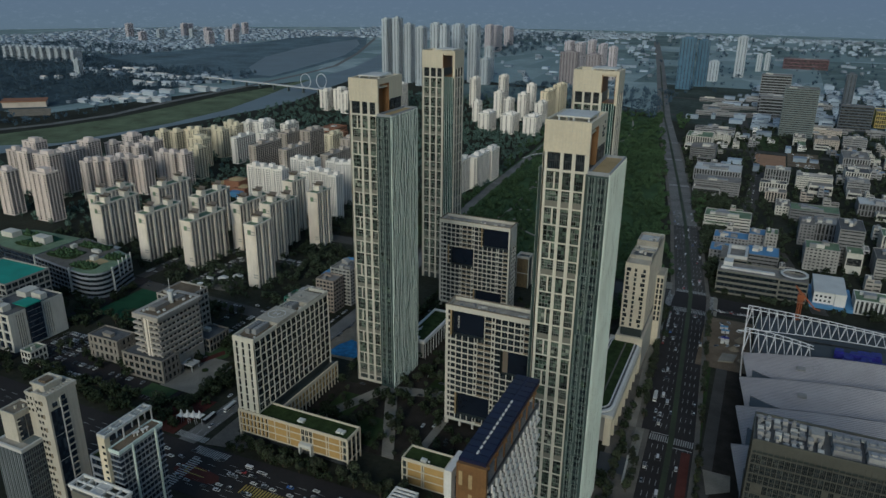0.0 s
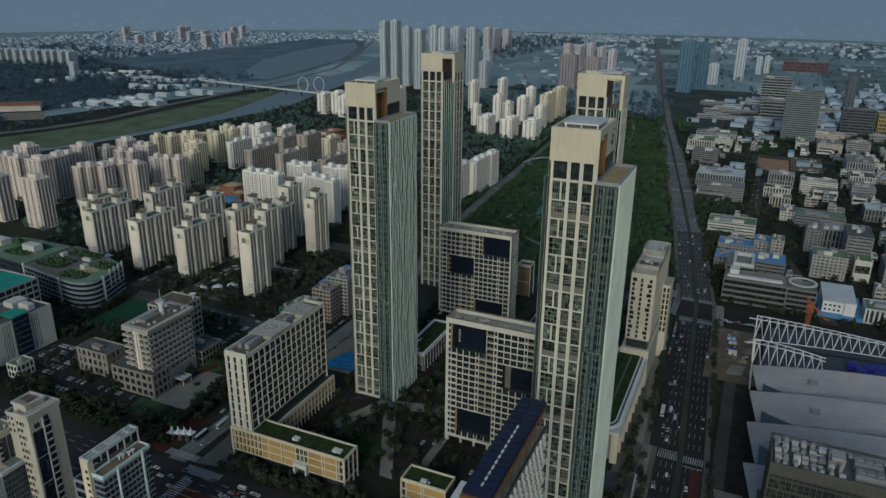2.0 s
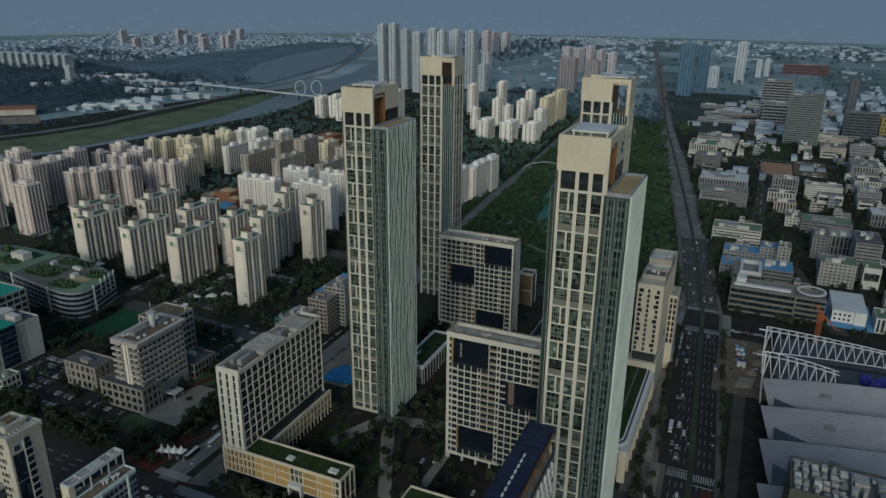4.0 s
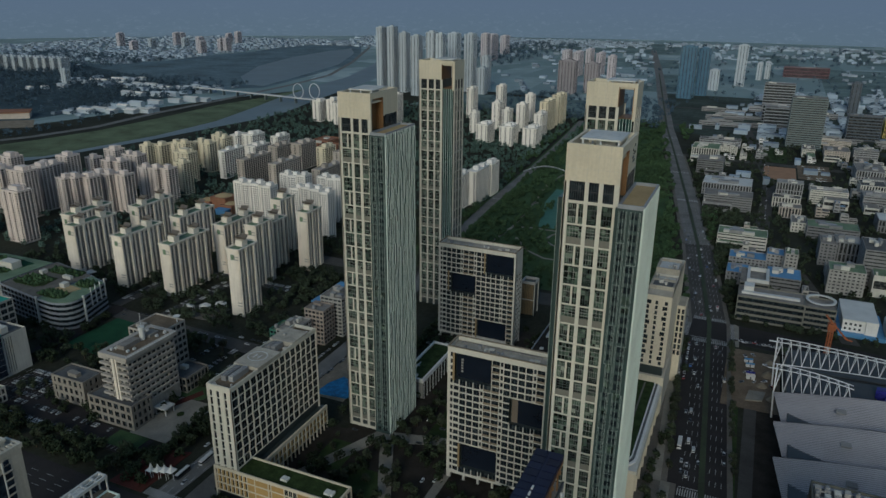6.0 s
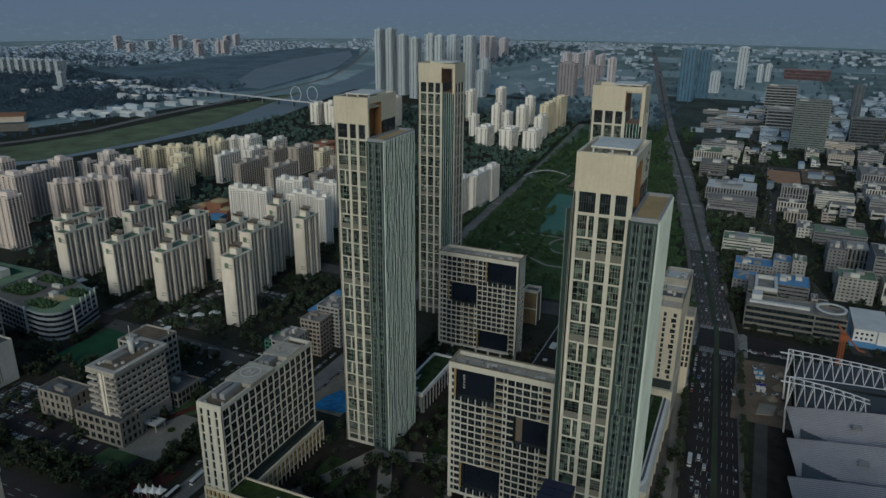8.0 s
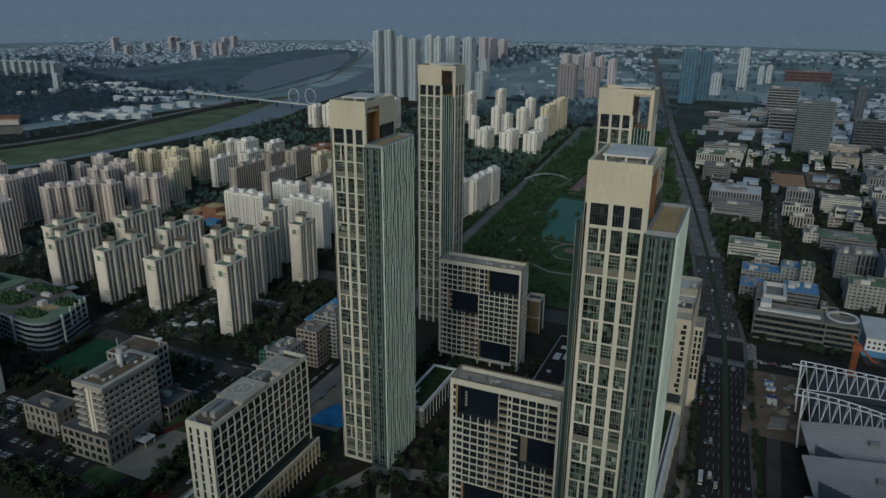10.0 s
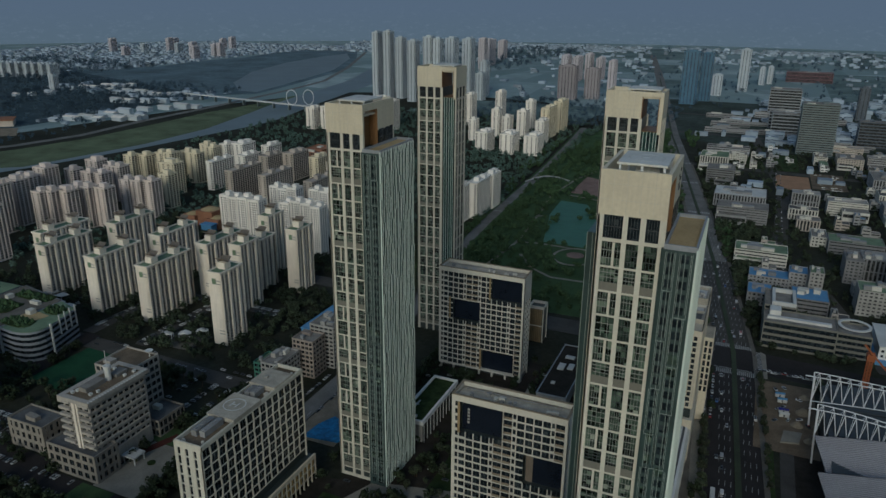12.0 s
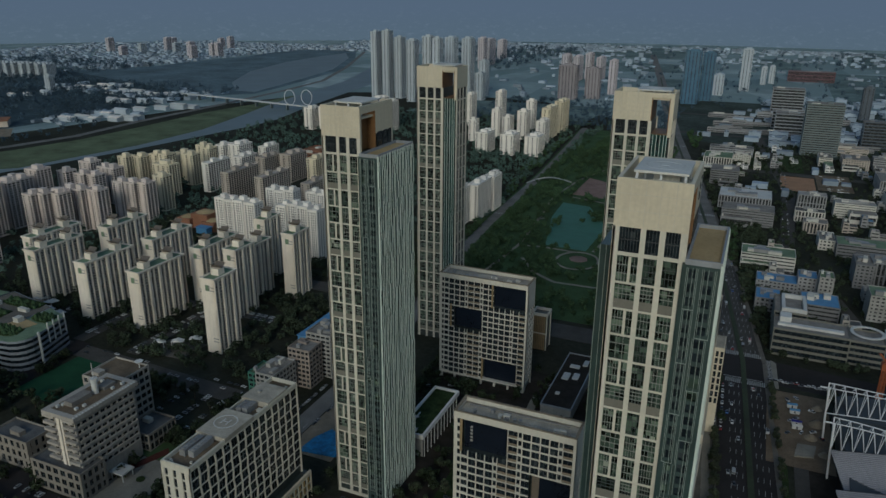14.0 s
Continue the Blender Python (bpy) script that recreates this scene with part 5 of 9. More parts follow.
part("glass_bay", Geo().box(25.6, 26.8, 10.8, 20.2, 1.5, 24.4), NAVYGLASS, co, "dark glass bay")
for k in range(6):
    part("bay_bar", Geo().box(26.8, 26.95, 10.8, 20.2, 0, 0.12), GREYMETAL, co, "", (0, 0, 4.8 + 3.3 * k))
part("teal_roof", Geo().box(16, 26.9, 10.6, 20.4, 24.4, 25.0), TEAL, co, "teal roof over the bay")
for a_, b_, c_, d_ in ((3, 9, 4, 10), (4, 12, 22, 31), (13, 18, 3, 8), (14, 22, 24, 28)):
    part("roof_room", Geo().box(a_, b_, c_, d_, 22.6, 26.0), OFFWHITE, co)
block("corner_office", -440.0, -398.0, 254.0, 284.0, 27, GREYC, "grey office with bright teal roof", rows=7, cols=10, rcols=7, plant=0, roof=TEAL)
block("kiosk", -353.0, -345.0, 226.0, 236.0, 7.5, OFFWHITE, "small pale house with green roof", rows=2, roof=ROOFGREEN, plant=1)

# ---- white towers and the glass office by the crossing ----
wt = thing("white_office_tower", -241.0, 146.0, "ivory tower with dark glass bays and lower wings by the crossing", "tower")
FOOT.append((-254, -225, 140, 168))
part("tall_wing", Geo().box(6.0, 12.9, 5.8, 18.4, 0, 52), IVORYWALL, wt, "ivory wall")
part("stair_core", Geo().box(-1.5, 6.0, 7.6, 17, 0, 50), IVORYWALL, wt, "ivory wall")
part("low_wing", Geo().box(-9.2, -1.4, 1.5, 10.2, 0, 43), IVORYWALL, wt, "ivory wall")
part("base_wing", Geo().box(-10.4, 4.2, -2.0, 9.0, 0, 31), SCREEN, wt)
part("base_rim", Geo().ring(-10.8, 4.6, -2.4, 9.4, 30.6, 32, 0.9), PADTOP, wt)
part("base_roof", Geo().box(-9.9, 3.7, -1.5, 2.3, 31, 31.3), ROOFTAN, wt)
f = Facade(wt, "right", 12.9)
f.pane(pane_mesh(4.2, 44.0, 0, 3, NAVYGLASS, PADTOP), 6.5, 4.2, 2.0, 0.14, "glass_bay", "tall dark glass bay")
f.pane(pane_mesh(2.0, 1.8, 1, 0, NAVYGLASS, DARKMETAL), 7.6, 2.0, 47.2, 0.14)
f.pane(pane_mesh(1.8, 1.8, 0, 0, NAVYGLASS, DARKMETAL), 11.6, 1.8, 48.4, 0.14)
for j in range(16):
    z = 46.6 - 2.9 * j
    if z < 1:
        break
    f.pane(pane_mesh(2.4, 2.1, 0, 0, NAVYGLASS, DARKMETAL), 11.4, 2.4, z - 0.6, 0.1)
    slb = Geo()
    f.slab(slb, 11.1, 14.0, z - 1.05, z - 0.6, 0, 0.5)
    part("balcony_slab", slb, IVORYWALL, wt)
strip_ = Geo()
f.slab(strip_, 10.75, 11.15, 0, 50, 0, 0.45)
part("pier", strip_, PADTOP, wt)
fl = Facade(wt, "right", -1.4)
for k, u in enumerate((2.4, 5.8)):
    fl.pane(pane_mesh(3.0, 9.6, 0, 3, NAVYGLASS, DARKMETAL), u, 3.0, 31.6, 0.12, "glass_bay", "dark glass bay")
for j in range(4):
    slb = Geo()
    fl.slab(slb, 2.0, 3.2, 33.4 + 2.3 * j, 33.7 + 2.3 * j, 0, 0.7)
    part("balcony_slab", slb, IVORYWALL, wt)
fb_ = Facade(wt, "right", 4.2)
for j in range(12):
    for i in range(6):
        fb_.pane(pane_mesh(1.35, 1.8, 1, 0, NAVYGLASS, GREYMETAL), -1.7 + 1.75 * i, 1.35, 28.3 - 2.45 * j, 0.05)
for k, u in enumerate(edges(-10.2, 4.0, 13)):
    part("rib", Geo().box(u - 0.2, u + 0.2, -2.5, -2, 0, 30.6), GREYMETAL if k % 2 else SCREEN, wt)
ffr = Facade(wt, "front", 5.8)
for j in range(17):
    z = 48.5 - 2.9 * j
    if z > 1:
        for u in (6.4, 8.0):
            ffr.pane(pane_mesh(0.9, 1.3, 0, 0, GLASSD, SANDYARD), u, 0.9, z, 0.05)
    if j % 2 == 0 and z > 1:
        part("quoin", Geo().box(9.3, 10.2, 5.55, 5.8, z - 0.2, z + 1.5), SANDYARD, wt)
fc = Facade(wt, "front", 7.6)
for j in range(3):
    for u in (-1.0, 1.0, 3.0, 4.8):
        fc.pane(pane_mesh(0.8, 1.2, 0, 0, GLASSD, FRAME), u, 0.8, 47.8 - 2.6 * j, 0.05)
part("roof_frame", Geo().ring(5.6, 13.3, 5.4, 18.8, 51.6, 53.4, 0.9), IVORYWALL, wt)
part("roof_deck", Geo().box(6.4, 12.5, 6.2, 18.0, 52, 52.3), ROOFTAN, wt)
part("roof_room", Geo().box(2.6, 9.4, 8.2, 15.6, 50.2, 55.0), IVORYWALL, wt)
part("roof_room_rim", Geo().ring(2.2, 9.8, 7.8, 16.0, 54.6, 55.6, 0.7), IVORYWALL, wt)
part("roof_room_deck", Geo().box(4.2, 7.8, 10.0, 13.8, 55.0, 55.9), EARTH, wt, "brown deck of the roof house")
part("core_deck", Geo().box(-1.1, 2.4, 8.0, 16.6, 50, 50.3), EARTH, wt)
part("core_rim", Geo().ring(-1.7, 6.0, 7.4, 17.2, 50, 50.9, 0.4), IVORYWALL, wt)
for k in range(8):
    part("roof_slat", Geo().box(0, 2.3, 0, 0.6, 0, 0.5), IVORYWALL, wt, "", (10.4, 6.6 + 1.4 * k, 52.9))
part("roof_beam", Geo().box(9.9, 10.4, 6.3, 17.9, 52.3, 53.2), IVORYWALL, wt)
part("low_deck", Geo().box(-8.8, -1.8, 1.9, 9.8, 43, 43.3), SANDYARD, wt)
part("low_rim", Geo().ring(-9.4, -1.2, 1.3, 10.4, 42.6, 44.0, 0.5), IVORYWALL, wt)
for x, y, z in ((-6, 5, 43.3), (-4, 7, 43.3), (-0.4, 14, 50.3), (1, 11, 50.3)):
    part("roof_vent", Geo().box(x, x + 0.8, y, y + 0.8, z, z + 1.2), IVORYWALL, wt)

go = thing("glass_office", -194.2, 144.8, "blue-grey glass office with white roof pergola by the crossing", "building")
FOOT.append((-196, -184, 143, 167))
part("core", Geo().box(0.4, 8.0, 0.8, 20.0, 0, 45.2), NAVYGLASS, go)
for j in range(19):
    z = 43.6 - 2.35 * j
    part("floor_band", Geo().box(3.6, 8.3, 0.5, 0.82, z, z + 0.45).box(7.95, 8.3, 0.82, 20.2, z, z + 0.45), GREYMETAL, go, "grey metal floor band")
    if j % 2:
        part("floor_ledge", Geo().box(8.3, 8.75, 6.0, 20.2, z + 0.1, z + 0.25), GREYMETAL, go)
for y in edges(2.4, 18.6, 9):
    part("mullion", Geo().box(8.0, 8.2, y - 0.07, y + 0.07, 0, 44.5), GREYMETAL, go)
for y, w in ((6.0, 0.5), (16.4, 0.7)):
    part("pier", Geo().box(8.2, 8.9, y, y + w, 0, 45.6), FIN, go, "pale upright pier")
part("parapet", Geo().ring(3.2, 8.5, 0.3, 20.4, 44.6, 46.0, 0.4), FIN, go)
st = part("stair_wall", Geo().box(0, 3.4, -0.6, 1.6, 0, 50.6), YELLOWISH, go, "ivory stair wall")
for j in range(18):
    part("stair_window", Geo().box(1.8, 3.0, -0.66, -0.6, 2 + 2.6 * j, 3.1 + 2.6 * j), GLASSD, st)
pg = Geo().ring(0, 4.0, -0.6, 20.6, 50.6, 51.7, 0.55).box(1.75, 2.15, -0.05, 20.05, 50.8, 51.5)
for y in (4.2, 9.0, 13.2, 17.0):
    pg.box(0.55, 3.45, y, y + 0.6, 50.8, 51.5)
for y in (7, 14, 20.0):
    pg.box(0, 0.4, y, y + 0.4, 45, 50.6).box(3.6, 4.0, y, y + 0.4, 45, 50.6)
part("pergola", pg, PADTOP, go, "white roof pergola")
part("pergola_roof", Geo().box(0.55, 3.45, 9.6, 12.6, 50.9, 51.3), DECKPAINT, go, "solid white pergola field")
part("roof_deck", Geo().box(0.5, 8.1, 1.7, 20.0, 45.0, 45.5), EARTH, go)
for x, y in ((6.0, 11), (6.6, 13), (6.8, 14.6), (5.4, 10)):
    part("dish", Geo().cyl(x, y, 0.25, 45.5, 46.3, 8).cyl(x, y, 0.3, 46.3, 47.0, 10, r2=0.8), WHITE, go, "small white dish")
block("garden_wing", -209.0, -195.0, 151.0, 161.0, 33, GREYMETAL, "glazed link wing with planted roof", rows=9, cols=5, rcols=4, roof=GREENROOF, win=NAVYGLASS, plant=0, ribbon=True)
bt = thing("low_office", -203.2, 137.2, "ochre office with white roof pergola", "building")
FOOT.append((-206, -180, 134, 148))
part("body", Geo().box(0, 22.7, 0, 6, 0, 30), OLIVEGREY, bt)
pg = Geo().ring(-0.3, 23, -0.3, 6.4, 31.5, 32.6, 0.6).box(0.3, 22.4, 2.9, 3.3, 31.6, 32.4)
for x in (4.6, 9.0, 14.0, 18.4):
    pg.box(x, x + 0.6, 0.3, 5.8, 31.6, 32.4)
part("pergola_roof", Geo().box(9.6, 14.0, 0.3, 5.8, 31.7, 32.2), DECKPAINT, bt, "solid white pergola field")
for x in (0, 11, 22):
    pg.box(x, x + 0.6, 0, 0.6, 30, 31.6).box(x, x + 0.6, 5.4, 6, 30, 31.6)
part("pergola", pg, WHITE, bt, "white roof pergola")

# courtyard pergola near the boulevard corner
pe = thing("pergola", -112.0, 196.0, "white slatted pergola roof", "pergola")
FOOT.append((-114, -96, 194, 214))
part("house", Geo().box(0.5, 9.5, 0.5, 12, 0, 9), GREYC, pe)
pg = Geo().ring(0, 10, 0, 12.5, 10.4, 11.2, 0.6)
for i in range(5):
    pg.box(0.6, 9.4, 1.6 + 2.1 * i, 2.3 + 2.1 * i, 10.5, 11.1)
for x in (0.2, 9.2):
    for y in (0.2, 11.7):
        pg.box(x, x + 0.6, y, y + 0.6, 9, 10.5)
part("slats", pg, WHITE, pe, "white slats")

# ---- glass office in front of the exhibition hall ----
no = thing("plant_roof_office", 12.0, 228.0, "grey-green glazed office with machinery on its roof", "building")
FOOT.append((10, 75, 226, 262))
part("core", Geo().box(0.4, 60, 0.6, 17.6, 0, 55.5), CORE, no)
f = Facade(no, "front", 0.2)
fr = Geo()
n, rows = 34, 13
for j in range(rows):
    z = 52.0 - 3.9 * j
    f.slab(fr, 0, 60, z - 0.25, z + 0.25, -0.4, 0.02)
for i in range(n + 1):
    u = 60 * i / n
    f.slab(fr, u - 0.12, u + 0.12, 0, 57.2, -0.4, 0.2)
f.slab(fr, 0, 60, 53.5, 57.0, -0.4, 0.1)
rng = random.Random(12)
LOUVRE = mat("grey_green_louvre", (0.070, 0.072, 0.062), 0.6, vary=0.2, grain=0.15, rand=0.25, streak=0.2)
for j in range(7):
    for i in range(n):
        w = 60 / n - 0.24
        dark = rng.random() < 0.78 or j < 2
        f.pane(pane_mesh(w, 3.1, 2, 1, GLASSD if dark else LOUVRE, LOUVRE), 60 * i / n + 0.12, w, 52.0 - 3.9 * (j + 1) + 0.3, -0.25, "window" if dark else "louvre")
l = Facade(no, "left", 0.4)
for j in range(rows):
    l.slab(fr, 0, 18, 52 - 3.9 * j - 0.5, 52 - 3.9 * j + 0.3, 0, 0.3)
for u in edges(0.2, 17.8, 7):
    l.slab(fr, u - 0.15, u + 0.15, 0, 57, 0, 0.4)
part("facade_frame", fr, LOUVRE, no, "grey-green metal grid")
part("parapet", Geo().ring(0, 60, 0, 18, 57, 57.8, 0.4), LOUVRE, no)
part("roof_deck", Geo().box(0.4, 59.6, 0.6, 17.6, 55.4, 56), ROOFDK, no)
for k in range(40):
    x, y = 1.2 + (k % 8) * 2.6 + rng.uniform(-0.4, 0.4), 1.6 + (k // 8) * 3.3 + rng.uniform(-0.4, 0.4)
    w, d, h = rng.uniform(1.0, 2.2), rng.uniform(1.0, 2.6), rng.uniform(0.6, 2.6)
    g = Geo().box(x, x + w, y, y + d, 56, 56 + h)
    if k % 3 == 0:
        g.cyl(x + w / 2, y + d / 2, min(w, d) * 0.4, 56 + h, 56.5 + h, 10)
    if k % 4 == 0:
        g.beam((x + w, y + 0.5, 56.6), (x + w + 1.6, y + 0.8, 56.6), 0.35)
    part("machine", g, (MACHINE, OFFWHITE, GREYC)[k % 3], no)
part("plant_house", Geo().box(17.5, 21.5, 9, 14, 56, 59.0), GREYC, no)
for k in range(3):
    for y in (3.0, 9.5):
        g = Geo().box(24 + 10 * k, 32 + 10 * k, y, y + 4.2, 56.9, 58.6).ring(23.8 + 10 * k, 32.2 + 10 * k, y - 0.2, y + 4.4, 56.0, 56.9, 0.3)
        for i in range(3):
            g.cyl(25.6 + 10 * k + 2.5 * i, y + 2.1, 1.05, 58.6, 59.2, 12)
        part("cooling_tower", g, MACHINE, no, "grey cooling units with round fans")
    part("pipe_run", Geo().beam((23 + 10 * k, 14.6, 57.0), (32 + 10 * k, 14.6, 57.0), 0.5).beam((23 + 10 * k, 15.6, 57.0), (32 + 10 * k, 15.6, 57.0), 0.4).box(24 + 10 * k, 24.4 + 10 * k, 14.3, 15.9, 56, 56.8).box(31 + 10 * k, 31.4 + 10 * k, 14.3, 15.9, 56, 56.8), OFFWHITE, no)

# ---- exhibition hall with overlapping metal roofs ----
hall = thing("exhibition_hall", 8.0, 255.0, "exhibition hall with overlapping standing-seam metal roofs", "hall")
FOOT.append((0, 170, 250, 445))
part("wall", Geo().box(5, 140, 10, 178, 0, 13), DARKMETAL, hall)


def shell(x0, x1, ya, yb, za, zb, sag, taper):
    """A curved roof sheet: the near edge is low, the far edge high, both bowed; seams run along x."""
    n, k = 26, 18
    g = Geo()
    vs, fs = [], []
    for j in range(k + 1):
        for i in range(n + 1):
            s, r = i / n, j / k
            x = x0 + (x1 - x0) * s + taper * (1 - r) * (1 - s)
            y = ya + (yb - ya) * r - 10 * s * s
            z = za + (zb - za) * r + sag * math.sin(math.pi * min(1, s * 0.9)) * (0.4 + 0.6 * r)
            vs.append((x, y, z))
    for j in range(k):
        for i in range(n):
            a = j * (n + 1) + i
            fs.append((a, a + 1, a + n + 2, a + n + 1))
    g.add(vs, fs)
    m = len(vs)
    g.add([(x, y, z - 0.5) for x, y, z in vs], [tuple(reversed(f)) for f in fs])
    g.f += [(i, m + i, m + i + 1, i + 1) for i in range(n)]
    g.m += [0] * n
    seams = Geo()
    for j in range(0, k + 1):
        for jj in (0, 0.5):
            r = min(1, (j + jj) / k)
            pts = []
            for i in range(0, n + 1, 2):
                s = i / n
                pts.append((x0 + (x1 - x0) * s + taper * (1 - r) * (1 - s), ya + (yb - ya) * r - 10 * s * s, za + (zb - za) * r + sag * math.sin(math.pi * min(1, s * 0.9)) * (0.4 + 0.6 * r) + 0.1))
            for p0, p1 in zip(pts, pts[1:]):
                seams.beam(p0, p1, 0.22, h=0.3)
    return g, seams


for ya, yb in ((2, 34), (32, 67), (62, 96), (88, 124)):
    g, s = shell(-1, 150, ya, yb, 8.5, 15.0, 9.0, 7.0)
    p = part("roof_shell", g, METALROOF, hall, "bowed grey metal roof sheet")
    part("seams", s, SEAM, p, kind="stuff")
    v = Geo()
    for i in range(3):
        v.box(25, 29, yb - 13 + 1.3 * i, yb - 12.3 + 1.3 * i, 17.3, 18.2)
    part("vent", v, MACHINE, p)


def truss(x0, x1, y, zt, depth, end):
    """A lattice of three chords that thins towards its far end."""
    g = Geo()
    n = max(8, round((x1 - x0) / 4.4))
    hold = lambda s: depth * (1 - (1 - end) * s)
    top = lambda s: Vector((x0 + (x1 - x0) * s, y - 3 * s * s, zt - 5 * s * s * (x1 - x0) / 90))
    bot = lambda s: top(s) + Vector((0, -1.5, -hold(s)))
    rear = lambda s: top(s) + Vector((0, 0.4 * hold(s), 0.2))
    for i in range(n):
        a, b = i / n, (i + 1) / n
        m = (a + b) / 2
        for c in (top, bot, rear):
            g.beam(c(a), c(b), 0.36)
        g.beam(bot(a), top(m), 0.24).beam(top(m), bot(b), 0.24).beam(bot(a), rear(m), 0.2).beam(rear(m), bot(b), 0.2).beam(top(a), rear(m), 0.18)
    g.beam(top(0), bot(0), 0.6).beam(rear(0), bot(0), 0.5).beam(tuple(top(0) - Vector((4, 0, 0))), top(0), 0.5)
    g.beam(bot(0), (x0 + 1, y - 1.5, 0), 0.8)
    return g


for x1, y, end in ((112, 159, 0.16), (32, 127.5, 0.7)):
    t2 = thing("roof_truss", 8.0, 255.0, "white steel roof truss of the hall under construction", "truss", "two roof trusses")
    part("lattice", truss(-1.0, x1, y, 26.0, 12.0, end), STEEL, t2, "white steel lattice")
part("dark_deck", Geo().box(10, 140, 124, 176, 13, 13.6), DARKMETAL, hall, "dark unfinished roof deck")
for y0, y1 in ((126, 146), (156, 176)):
    g, s = shell(6, 150, y0, y1, 13.6, 15.0, 5.0, 4.0)
    part("roof_shell", g, DARKMETAL, hall, "dark unfinished roof sheet")
tp = Geo()
rng = random.Random(3)
for i in range(26):
    x, y = rng.uniform(44, 64), rng.uniform(121, 139)
    s = rng.uniform(1.5, 3.5)
    tp.prism([(x - s, y - s * 0.6), (x + s, y - s), (x + s * 1.1, y + s), (x - s * 0.7, y + s * 0.9)], 15.5, 19.5 + rng.uniform(0, 1.6))
part("tarpaulin", tp, TARP, hall, "crumpled deep blue tarpaulins")

# orange crane behind the trusses
cr = thing("mobile_crane", 36.0, 462.0, "orange lattice crane by the hall", "crane")
part("mast", Geo().box(-0.5, 0.5, -0.5, 0.5, 0, 22), ORANGE, cr)
for a, b in ((-1.2, -1.2), (1.2, -1.2), (1.2, 1.2), (-1.2, 1.2)):
    part("mast_leg", Geo().box(a - 0.2, a + 0.2, b - 0.2, b + 0.2, 0, 22), ORANGE, cr)
for i in range(10):
    part("brace", Geo().beam((-1.2, -1.2, 2.2 * i), (1.2, -1.2, 2.2 * i + 2.2), 0.25), ORANGE, cr)
g = Geo().beam((0, 0, 22), (9, 3, 12), 0.9).beam((0, 0, 22), (-4, -2, 27), 0.9).beam((9, 3, 12), (12, 4, 11), 0.7)
part("jib", g, ORANGE, cr)
part("cabin", Geo().box(-2, 2, -2, 2, 18, 21.5), ORANGE, cr)

# site huts and heaps on the building site
def site_hut(x, y, rz, roof, label):
    t = thing("site_hut", x, y, label, "hut", "site huts", z=0.22, rz=rz)
    part("wall", Geo().box(0, 4.4, 0, 1.9, 0, 1.8), PADTOP, t)
    part("roof", Geo().add([(-0.15, -0.15, 1.8), (4.55, -0.15, 1.8), (4.55, 2.05, 1.8), (-0.15, 2.05, 1.8), (-0.15, 0.95, 2.4), (4.55, 0.95, 2.4)], [(0, 1, 5, 4), (2, 3, 4, 5), (0, 4, 3), (1, 2, 5)]), roof, t)
    part("door", Geo().box(1.8, 2.5, -0.04, 0, 0.05, 1.5), DARKMETAL, t)


site_hut(-6.5, 436, 8, BLUEROOF, "white site hut with blue roof on bare earth")
site_hut(-5.5, 430.5, 8, BLUEROOF, "white site hut with blue roof on bare earth")
site_hut(-5.0, 420, 5, TARP, "white site hut with deep blue cover on bare earth")
site_hut(-4.8, 416.2, 5, PADTOP, "white site hut with pale roof on bare earth")
solid("concrete_slab", Geo().prism([(-4.5, 392), (3.5, 394), (5, 404), (-3, 403)], 0.2, 0.9), PATH_PALE, "pale concrete slab on the building site", "slab")
for x, y, r_, h in ((3, 411, 3.0, 2.2), (6, 424, 3.6, 2.6), (7, 440, 2.6, 1.8), (8, 398, 2.6, 2.0)):
    hp = Geo().cyl(x, y, r_, 0.2, 0.2 + h, 14, r2=r_ * 0.25)
    solid("earth_mound", hp, SANDYARD, "heap of pale earth on the building site", "heap", "", "mounds of earth")

# low dark-roofed hall between the gridded block and the boulevard towers
lw_ = thing("low_hall", -117.5, 378.0, "low dark-roofed hall with pale skylights", "building")
FOOT.append((-118, -101, 377, 438))
part("wall", Geo().box(0, 15, 0, 58, 0, 6.5), GREYC, lw_)
part("parapet", Geo().ring(-0.2, 15.2, -0.2, 58.2, 6.5, 7.3, 0.5), GREYMETAL, lw_)
part("roof", Geo().box(0.3, 14.7, 0.3, 57.7, 6.5, 6.7), DARKPAVE, lw_, "dark flat roof")
for x, y, w, d in ((3, 28, 3.4, 7), (8, 30, 3.0, 6), (4, 42, 5, 3), (10, 46, 2.5, 6), (4, 12, 2, 2)):
    part("skylight", Geo().box(x, x + w, y, y + d, 6.7, 7.4), PADTOP, lw_)


